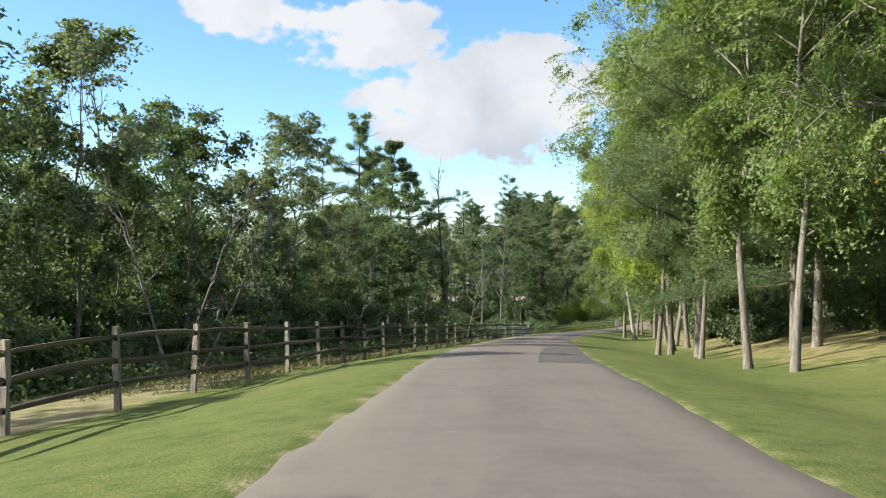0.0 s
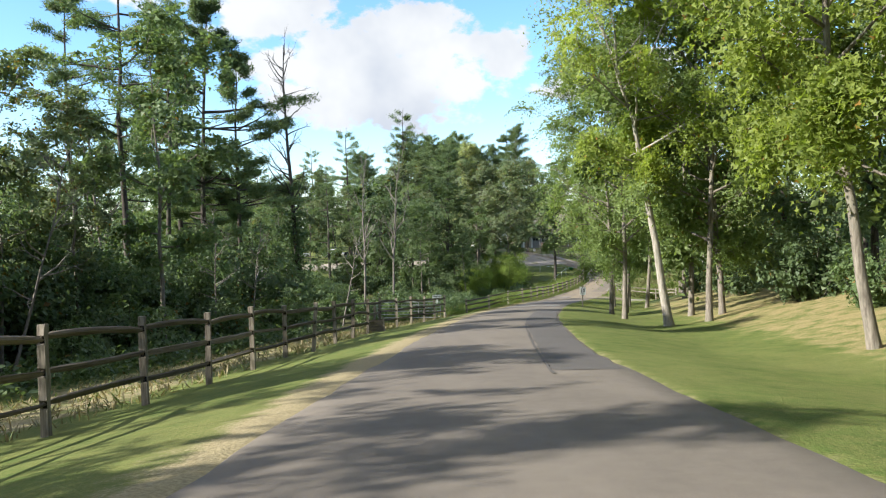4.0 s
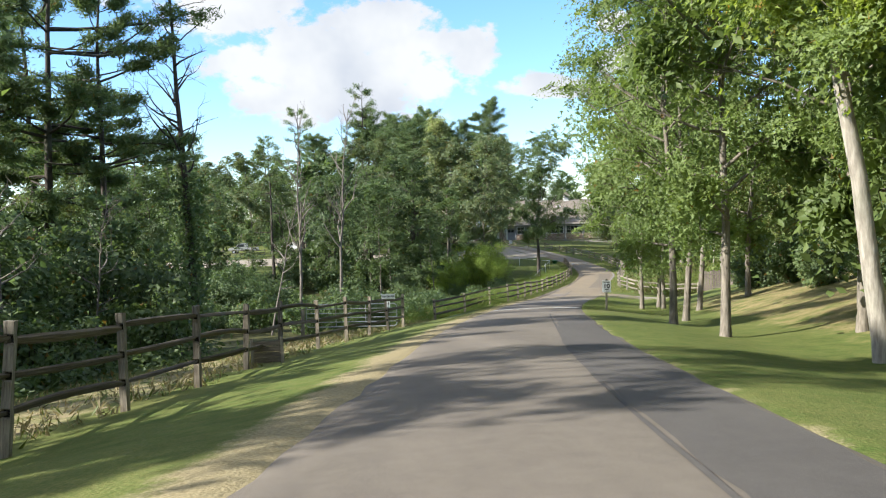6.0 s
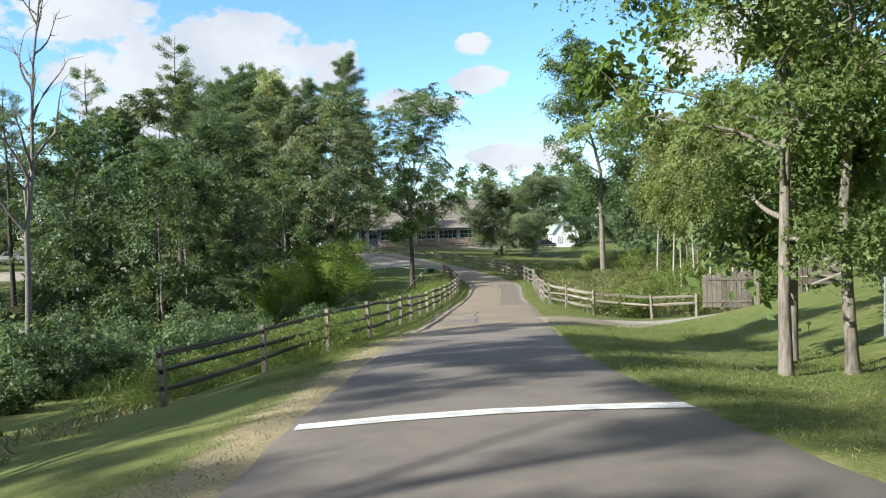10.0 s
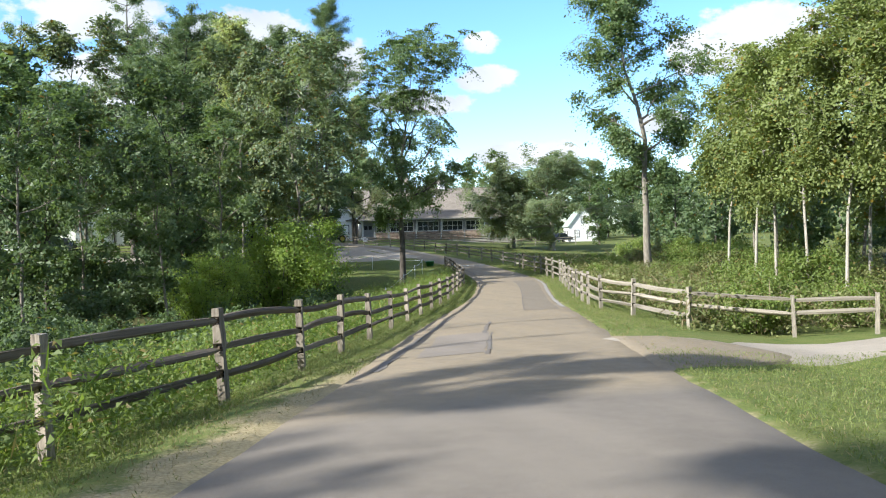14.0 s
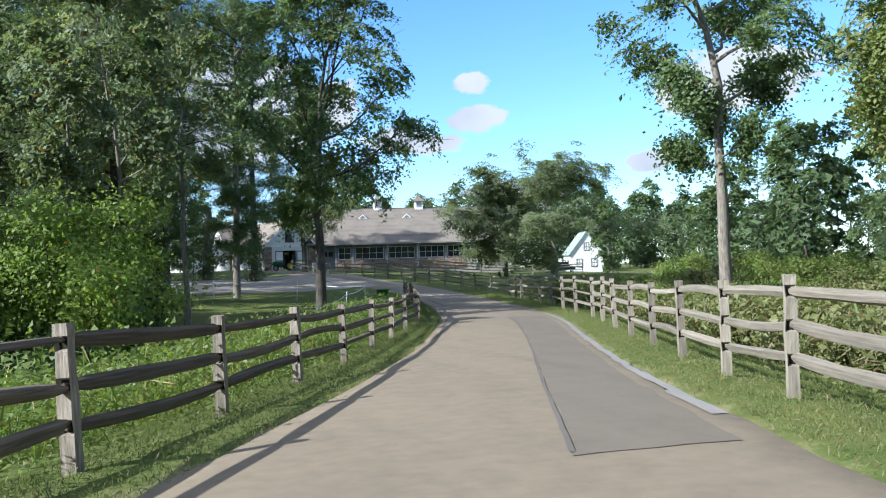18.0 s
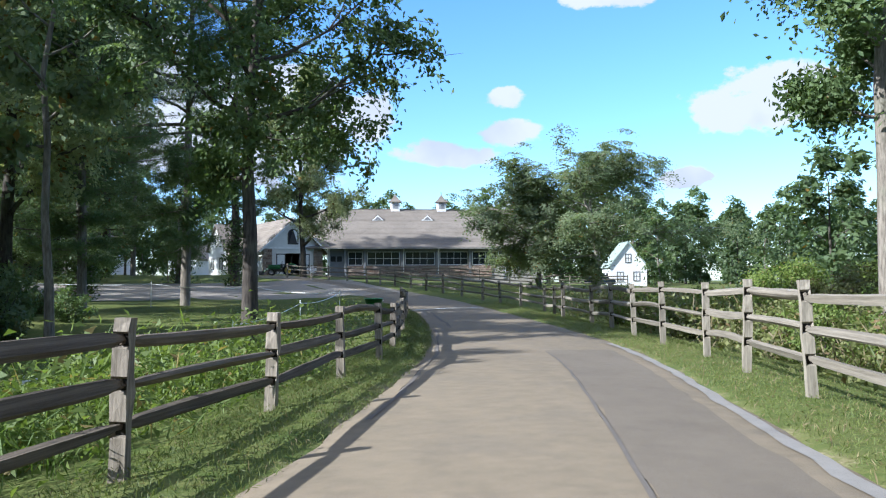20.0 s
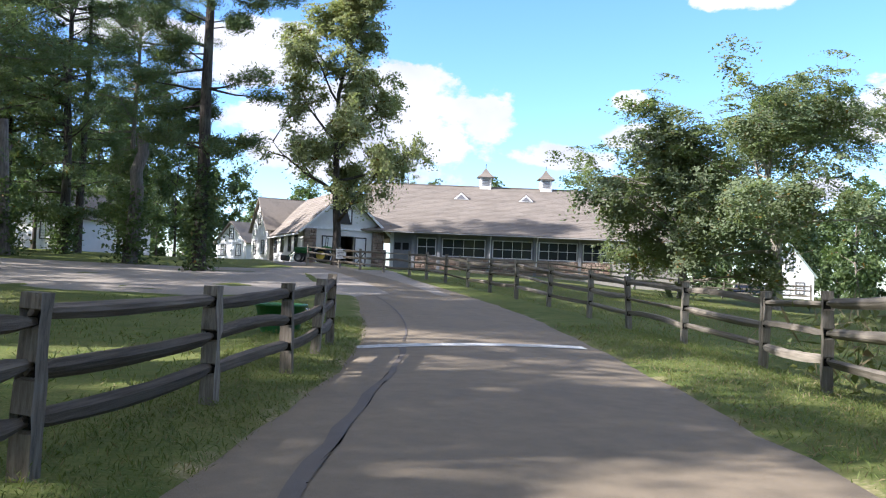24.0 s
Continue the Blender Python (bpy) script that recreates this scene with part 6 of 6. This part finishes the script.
# ---- signs, gate and yard things ----
def letters(name, body, size, parent, m, mat):
    """Raised letters in the built-in font, as a mesh under a sign."""
    cu = bpy.data.curves.new(name, "FONT")
    cu.body, cu.size, cu.align_x, cu.align_y, cu.extrude = body, size, "CENTER", "CENTER", 0.002
    cu.offset = size * 0.03
    tmp = new(name, cu)
    me = bpy.data.meshes.new_from_object(tmp)
    bpy.data.objects.remove(tmp)
    return part(name, me, mat, parent, m=m)


UPRIGHT = pose(0, 0, 0, 90, 0, 0)


def speed_sign():
    b = thing("speed_sign", pose(18.73, 88.6, float(ground(18.73, 88.6)), 0, 1, -14) @ Matrix.Scale(0.88, 4), "white speed limit sign on a wooden post in the grass", "road sign")
    boxes("post", b, M["newpost"], (-0.05, 0.05, 0.0, 0.09, -0.4, 1.55), bevel=0.008)
    w, h, z = 0.215, 0.58, 0.88
    pts = [(-w, z + h), (-w, z + 0.07)] + [(-w + 0.07 * (1 - math.cos(t)), z + 0.07 * (1 - math.sin(t))) for t in (0.4, 0.9, 1.3)] + [(w - 0.07 * (1 - math.cos(t)), z + 0.07 * (1 - math.sin(t))) for t in (1.3, 0.9, 0.4)] + [(w, z + 0.07), (w, z + h)]
    plate = prism("plate", b, M["signwhite"], pts, -0.012, -0.001, "white plate with black lettering")
    letters("word", "PLEASE", 0.095, plate, Matrix.Translation((0, -0.013, z + 0.49)) @ UPRIGHT, M["black"])
    letters("number", "10", 0.31, plate, Matrix.Translation((0, -0.013, z + 0.305)) @ UPRIGHT, M["black"])
    letters("word", "MPH", 0.10, plate, Matrix.Translation((0, -0.013, z + 0.14)) @ UPRIGHT, M["black"])
    boxes("bar", plate, M["greyboard"], (-0.12, 0.12, -0.015, -0.012, z + 0.05, z + 0.075))
    for zz in (z + 0.55, z + 0.03):
        boxes("bolt", plate, M["greyboard"], (-0.012, 0.012, -0.02, -0.012, zz - 0.012, zz + 0.012))


def board_sign():
    x, y = 9.18, 87.4
    b = thing("direction_sign", pose(x, y, float(ground(x, y)), 0, 0, -12) @ Matrix.Scale(0.8, 4), "white shaped sign board with black lettering beside the fence", "sign")
    boxes("stake", b, M["darktrim"], (-0.012, 0.012, 0.0, 0.024, -0.3, 1.9))
    z, w = 1.62, 0.34
    top = [(w, z + 0.30), (w * 0.86, z + 0.275), (w * 0.5, z + 0.285), (0.06, z + 0.30), (0, z + 0.27), (-0.06, z + 0.30), (-w * 0.5, z + 0.285), (-w * 0.86, z + 0.275), (-w, z + 0.30)]
    low = [(-w * 0.985, z), (-w * 0.84, z + 0.03), (0, z + 0.035), (w * 0.84, z + 0.03), (w * 0.985, z)]
    plate = prism("board", b, M["signwhite"], top + low, -0.02, -0.002, "white wavy-edged board")
    letters("word", "CENTER", 0.115, plate, Matrix.Translation((0.10, -0.021, z + 0.155)) @ UPRIGHT, M["black"])
    for i in range(4):
        boxes("bar", plate, M["black"], (-0.30 + i * 0.045, -0.27 + i * 0.045, -0.023, -0.02, z + 0.12, z + 0.19))
    card = boxes("arrow_card", b, M["signwhite"], (-0.085, 0.085, -0.02, -0.002, 1.24, 1.54))
    boxes("arrow_shaft", card, M["black"], (-0.012, 0.012, -0.023, -0.02, 1.28, 1.45))
    prism("arrow_head", card, M["black"], [(-0.05, 1.43), (0.05, 1.43), (0, 1.51)], -0.0235, -0.0205)


def leaning_board():
    x, y = 4.95, 76.2
    b = thing("wooden_panel", pose(x, y, float(ground(x, y)), -14, 0, 8), "dark low wooden panel with two pale stakes by the fence", "panel")
    for i in range(4):
        boxes("board", b, M["rail"], (-0.34, 0.34, -0.03, 0.02, 0.06 + i * 0.14, 0.19 + i * 0.14), bevel=0.006)
    for sx in (-0.38, 0.38):
        boxes("stake", b, M["newpost"], (sx - 0.04, sx + 0.04, -0.05, 0.05, -0.25, 0.70), bevel=0.01)


def plank_gate():
    a, c = Vector((36.75, 115.9, 0)), Vector((38.4, 114.55, 0))
    d = c - a
    yaw = math.degrees(math.atan2(d.y, d.x))
    z = float(ground(37.5, 115.1))
    b = thing("plank_gate", pose(a.x, a.y, z + 0.28, 0, 0, yaw), "closed grey-brown plank gate with a diagonal brace", "gate")
    L = d.length
    n = 10
    for i in range(n):
        x0 = L * i / n
        h = 1.5 + 0.06 * math.sin(i * 2.1) + 0.22 * i / n
        boxes("plank", b, M["gatewood"], (x0 + 0.012, x0 + L / n - 0.012, -0.012, 0.012, 0.0, h), bevel=0.004)
    for zz in (0.28, 1.3):
        boxes("crossbar", b, M["gatewood"], (0.0, L, -0.055, -0.014, zz - 0.045, zz + 0.045), bevel=0.005)
    k = math.hypot(L, 1.02)
    boxes("brace", b, M["gatewood"], (-k / 2, k / 2, -0.075, -0.056, -0.04, 0.04), m=Matrix.Translation((L / 2, 0, 0.79)) @ pose(0, 0, 0, 0, math.degrees(math.atan2(1.02, L)), 0))
    for zz in (0.28, 1.3):
        boxes("hinge", b, M["darktrim"], (L - 0.25, L + 0.05, -0.068, -0.056, zz - 0.02, zz + 0.02))
    for x, y, h in ((38.55, 114.4, 2.15), (39.3, 112.6, 1.75)):
        g = thing("gate_post", pose(x, y, float(ground(x, y)), 0, 0, yaw), "square weathered wooden gate post", "post")
        boxes("shaft", g, M["gatewood"], (-0.11, 0.11, -0.11, 0.11, -0.4, h), bevel=0.015)
    p = thing("plank_fence", pose(39.1, 112.3, float(ground(40, 111.5)) + 0.2, 0, 0, -38), "dark plank fence panel beside the gate post", "fence panel")
    for i in range(9):
        boxes("plank", p, M["gatewood"], (0.1 + i * 0.19, 0.27 + i * 0.19, -0.012, 0.012, 0, 1.25 + 0.05 * math.sin(i * 1.7)), bevel=0.004)
    boxes("crossbar", p, M["newrail"], (0.0, 1.9, -0.05, -0.014, 1.05, 1.14), (0.0, 1.9, -0.05, -0.014, 0.3, 0.39))


def tube_gate():
    """A galvanised five-bar gate hung behind the end of the tall fence."""
    a, c = Vector((10.35, 95.5, 0)), Vector((5.9, 96.6, 0))
    d = c - a
    L = d.length
    b = thing("tube_gate", pose(a.x, a.y, float(ground(8.2, 96.0)) + 0.34, 0, 0, math.degrees(math.atan2(d.y, d.x))), "closed galvanised tubular gate behind the wooden fence", "gate")
    r, h = 0.16, 1.12
    loop = []
    for cx, cz, t0 in ((L - r, h - r, 0.0), (r, h - r, 0.5), (r, r, 1.0), (L - r, r, 1.5)):
        loop += [(cx + r * math.cos((t0 + q) * math.pi), 0, cz + r * math.sin((t0 + q) * math.pi)) for q in (0, 0.17, 0.33, 0.5)]
    v, f = tube(loop + loop[:1], [0.026] * (len(loop) + 1), 7)
    part("gate_frame", mesh_of("gate_frame", v, f, M["galvanised"], True), None, b)
    for z in (0.24, 0.46, 0.68, 0.9):
        v, f = tube([(0.02, 0, z), (L - 0.02, 0, z)], [0.019, 0.019], 6)
        part("bar", mesh_of("bar", v, f, M["galvanised"], True), None, b)
    for x in (L * 0.34, L * 0.67):
        v, f = tube([(x, 0.022, 0.02), (x, 0.022, h - 0.02)], [0.016, 0.016], 6)
        part("upright", mesh_of("upright", v, f, M["galvanised"], True), None, b)
    for z in (0.24, 0.9):
        boxes("hinge", b, M["darktrim"], (-0.14, 0.03, -0.03, 0.03, z - 0.03, z + 0.03), bevel=0.006)
    x, y = c.x - 0.2, c.y + 0.05
    p = thing("gate_post", pose(x, y, float(ground(x, y)), 1, 1, 10), "round weathered wooden gate post", "post")
    v, f = tube([(0, 0, -0.4), (0, 0, 0.6), (0.01, 0, 1.5), (0.01, 0, 1.53)], [0.1, 0.095, 0.09, 0.07], 9)
    part("shaft", mesh_of("shaft", v, f, M["post"], True), None, p)


M["galvanised"] = plain("galvanised_steel", (0.42, 0.43, 0.43), 0.5, 0.7, spec=0.5)


def wheel(parent, x, y, r, w, hub="yellow_paint", name="wheel"):
    """A wheel on an axle along local y: tyre with a rim under it."""
    prof = [(r * 0.62, -w / 2), (r * 0.93, -w / 2), (r, -w * 0.32), (r, w * 0.32), (r * 0.93, w / 2), (r * 0.62, w / 2)]
    n = 22
    v = [(x + math.cos(t) * q, y + u, r + math.sin(t) * q) for t in np.arange(n) * 2 * math.pi / n for q, u in prof]
    k = len(prof)
    f = [(i * k + j, i * k + (j + 1) % k, ((i + 1) % n) * k + (j + 1) % k, ((i + 1) % n) * k + j) for i in range(n) for j in range(k)]
    tyre = part(name, mesh_of(name, v, f, M["rubber"], True), None, parent)
    v = [(x + math.cos(t) * q, y + u, r + math.sin(t) * q) for t in np.arange(n) * 2 * math.pi / n for q, u in ((r * 0.63, w * 0.3), (r * 0.2, w * 0.16), (r * 0.2, -w * 0.16), (r * 0.63, -w * 0.3))]
    f = [(i * 4 + j, i * 4 + j + 1, ((i + 1) % n) * 4 + j + 1, ((i + 1) % n) * 4 + j) for i in range(n) for j in range(3)]
    f += [tuple(i * 4 + 1 for i in range(n)), tuple(i * 4 + 2 for i in range(n))[::-1]]
    part("rim", mesh_of("rim", v, f, M[hub], False), None, tyre)


def tractor():
    b = thing("tractor", pose(41.7, 213.2, float(ground(41.7, 213.2)) + 0.02, 0, 0, 168) @ Matrix.Scale(0.82, 4), "green utility tractor with yellow wheels parked by the barn", "tractor")
    boxes("bonnet", b, M["green"], (0.35, 1.75, -0.33, 0.33, 0.75, 1.25), bevel=0.09)
    boxes("chassis", b, M["darktrim"], (-0.9, 1.7, -0.2, 0.2, 0.45, 0.76), bevel=0.03)
    boxes("grille", b, M["black"], (1.752, 1.775, -0.26, 0.26, 0.82, 1.18))
    boxes("dashboard", b, M["darktrim"], (0.12, 0.36, -0.24, 0.24, 0.8, 1.35), bevel=0.03)
    boxes("seat", b, M["yellow_paint"], (-0.75, -0.3, -0.24, 0.24, 0.95, 1.05), (-0.82, -0.72, -0.24, 0.24, 1.05, 1.45), bevel=0.04)
    for s in (-1, 1):
        v, f = tube([(-0.95 + 0.62 * math.cos(t), s * 0.62, 0.66 + 0.66 * math.sin(t)) for t in np.linspace(0.3, 2.9, 9)], [0.09] * 9, 6)
        part("mudguard", mesh_of("mudguard", v, f, M["green"], True), None, b)
        wheel(b, -0.55, s * 0.66, 0.6, 0.32)
        wheel(b, 1.35, s * 0.55, 0.38, 0.22, "greyboard")
        v, f = tube([(-0.85, s * 0.45, 0.9), (-0.9, s * 0.45, 2.1)], [0.03, 0.03], 6)
        part("roll_bar", mesh_of("roll_bar", v, f, M["darktrim"]), None, b)
    boxes("roll_bar", b, M["darktrim"], (-0.93, -0.87, -0.48, 0.48, 2.08, 2.14), bevel=0.01)
    v, f = tube([(0.15 + 0.06 * math.cos(t), 0.17 * math.cos(t), 1.5 + 0.17 * math.sin(t)) for t in np.linspace(0, 2 * math.pi, 13)], [0.015] * 13, 5)
    part("steering_wheel", mesh_of("steering_wheel", v, f, M["black"]), None, b)
    for s in (-1, 1):
        v, f = tube([(0.5, s * 0.42, 1.0), (1.5, s * 0.42, 1.05), (2.4, s * 0.42, 0.35)], [0.045] * 3, 6)
        part("loader_arm", mesh_of("loader_arm", v, f, M["green"]), None, b)
    boxes("bucket", b, M["darktrim"], (2.35, 2.8, -0.75, 0.75, 0.06, 0.5), bevel=0.05)


M["carwhite"] = plain("car_white", (0.75, 0.75, 0.74), 0.25, spec=0.5, vary=0.03)
M["cardark"] = plain("car_dark", (0.03, 0.035, 0.05), 0.25, spec=0.5, vary=0.03)
M["carsilver"] = plain("car_silver", (0.42, 0.43, 0.44), 0.3, 0.5, spec=0.5, vary=0.03)


def car(x, y, yaw, paint, label, truck=False, z=None):
    b = thing("car", pose(x, y, (float(ground(x, y)) if z is None else z) + 0.03, 0, 0, yaw), label, "car", "parked cars by the yard")
    L = 2.3
    side = [(-L, 0.35), (-L, 0.85), (-L + 0.1, 1.0), (-1.9, 1.05), (-1.55, 1.62), (0.35, 1.66), (1.05, 1.08), (2.1, 0.95), (L, 0.75), (L, 0.35)]
    if truck:
        side = [(-L - .3, 0.45), (-L - .3, 1.05), (-0.6, 1.05), (-0.55, 1.7), (0.6, 1.72), (1.15, 1.15), (2.2, 1.05), (L + .1, 0.85), (L + .1, 0.45)]
    prism("body", b, M[paint], side, -0.85, 0.85)
    gl = [(-1.75, 1.1), (-1.45, 1.55), (0.28, 1.58), (0.85, 1.1)] if not truck else [(-0.45, 1.15), (-0.42, 1.62), (0.5, 1.64), (0.95, 1.17)]
    for s in (-1, 1):
        prism("side_window", b, M["glass"], gl, s * 0.851, s * 0.862)
        for wx in (-1.4, 1.45):
            wheel(b, wx, s * 0.78, 0.34, 0.2, "carsilver")
        boxes("headlight", b, M["signwhite"], (L + 0.02, L + 0.06, s * 0.7 - 0.14, s * 0.7 + 0.14, 0.68, 0.82)) if not truck else boxes("headlight", b, M["signwhite"], (L + 0.11, L + 0.14, s * 0.7 - 0.14, s * 0.7 + 0.14, 0.72, 0.86))
    boxes("bumper", b, M["rubber"], (-L - (0.38 if truck else 0.06), -L - (0.3 if truck else 0.0), -0.8, 0.8, 0.4, 0.58), bevel=0.02)
    return b


def tape_fence():
    spots = [(31.0, 146), (34.2, 153.5), (36.4, 158.3), (38.4, 163.0), (36.0, 170.0), (31.5, 173.5), (25.5, 175.5)]
    b = thing("tape_fence", Matrix.Translation(lift(*spots[0])), "thin white stakes with electric tape across the pasture", "fence")
    back = b.matrix_basis.inverted()
    tops = []
    for x, y in spots:
        p = lift(x, y)
        v, f = tube([p + Vector((0, 0, -0.2)), p + Vector((0.02, 0, 1.15))], [0.022, 0.016], 6)
        part("stake", mesh_of("stake", [back @ Vector(q) for q in v], f, M["signwhite"], True), None, b)
        tops.append(p + Vector((0.02, 0, 1.05)))
    for p, q in zip(tops, tops[1:]):
        pts = [p.lerp(q, s) - Vector((0, 0, 0.22 * s * (1 - s) * 4 * 0.5)) for s in np.linspace(0, 1, 7)]
        v, f = tube(pts, [0.012] * 7, 4)
        part("tape", mesh_of("tape", [back @ Vector(k) for k in v], f, M["signwhite"]), None, b)


def tub():
    x, y = 41.0, 169.2
    b = thing("feed_tub", pose(x, y, float(ground(x, y)), 0, 0, 20), "round dark green plastic tub behind the fence post", "tub")
    n = 20
    prof = [(0.30, 0.0), (0.40, 0.42), (0.43, 0.42), (0.43, 0.46), (0.37, 0.46), (0.28, 0.05), (0.0, 0.05)]
    v = [(math.cos(t) * r, math.sin(t) * r, z) for t in np.arange(n) * 2 * math.pi / n for r, z in prof]
    k = len(prof)
    f = [(i * k + j, ((i + 1) % n) * k + j, ((i + 1) % n) * k + j + 1, i * k + j + 1) for i in range(n) for j in range(k - 1)]
    part("shell", mesh_of("shell", v, f, M["green"], True), None, b)
    part("rope_handle", mesh_of("rope_handle", *tube([(0.42, -0.1, 0.4), (0.5, 0, 0.34), (0.42, 0.1, 0.4)], [0.015] * 3, 5), M["signwhite"]), None, b)


def snag(x, y, h, r, lean, label):
    """A broken-off bare trunk with ivy round its foot."""
    rng = np.random.default_rng(int(x * 10))
    b = thing("tree_snag", pose(x, y, float(ground(x, y)), 0, lean, 0), label, "tree stump")
    s = np.linspace(0, 1, 8)
    path = np.stack([rng.normal(0, 0.05, 8), rng.normal(0, 0.05, 8), s * h - 0.2], 1)
    w = Wood()
    w.add(path, r * (1.15 - 0.35 * s), 9)
    w.add(limb(rng, path[5], (0.6, 0.2, 0.6), 0.9, 3), (r * .4, r * .3, r * .25, r * .15), 5)
    part("trunk", w.mesh("trunk", M["deadwood"]), None, b)
    a = np.stack([rng.normal(0, r * 1.5, 300), rng.normal(0, r * 1.5, 300), rng.uniform(0, h * 0.55, 300) ** 1.0], 1)
    part("ivy", leaves("ivy", rng, a, 1800, 0.14, M["mid"], 0.22), None, b)


def fence_notice():
    x, y = 43.1, 203.2
    b = thing("notice", pose(x, y, float(ground(x, y)) + 0.55, 0, 0, -12), "small white notice fixed to the fence", "sign")
    plate = boxes("plate", b, M["signwhite"], (-0.28, 0.28, -0.16, -0.14, 0.0, 0.55))
    for i in range(5):
        boxes("bar", plate, M["greyboard"], (-0.2, 0.2 - 0.04 * (i % 2), -0.163, -0.16, 0.08 + i * 0.085, 0.12 + i * 0.085))
    boxes("bracket", b, M["darktrim"], (-0.03, 0.03, -0.14, 0.0, 0.1, 0.45))


speed_sign()
board_sign()
leaning_board()
plank_gate()
tube_gate()
tractor()
tape_fence()
tub()
fence_notice()
snag(32.5, 199.0, 6.8, 0.34, 2, "tall broken tree trunk with ivy at its foot")
snag(25.8, 201.0, 7.2, 0.36, -3, "tall bare broken tree trunk in the yard")
car(2.2, 206.0, 170, "carwhite", "white estate car parked on the gravel yard")
car(6.3, 206.8, 175, "cardark", "dark car parked on the gravel yard")
car(-5.0, 204.5, 165, "carsilver", "silver pickup truck parked on the gravel yard", True)
car(88.0, 238.0, 20, "cardark", "dark car parked beside the white cottage", z=-9.6)
fence([(-16, 196.0), (20, 199.5)], [12], 1.2, "far rail fence along the gravel yard", "newpost", "newrail", seed=21)
fence([(52, 214.5), (58, 212.5), (76, 209.0)], [2, 6], 1.2, "rail fence of the paddock before the barn", "newpost", "newrail", seed=23)

drop_models(MODELS)
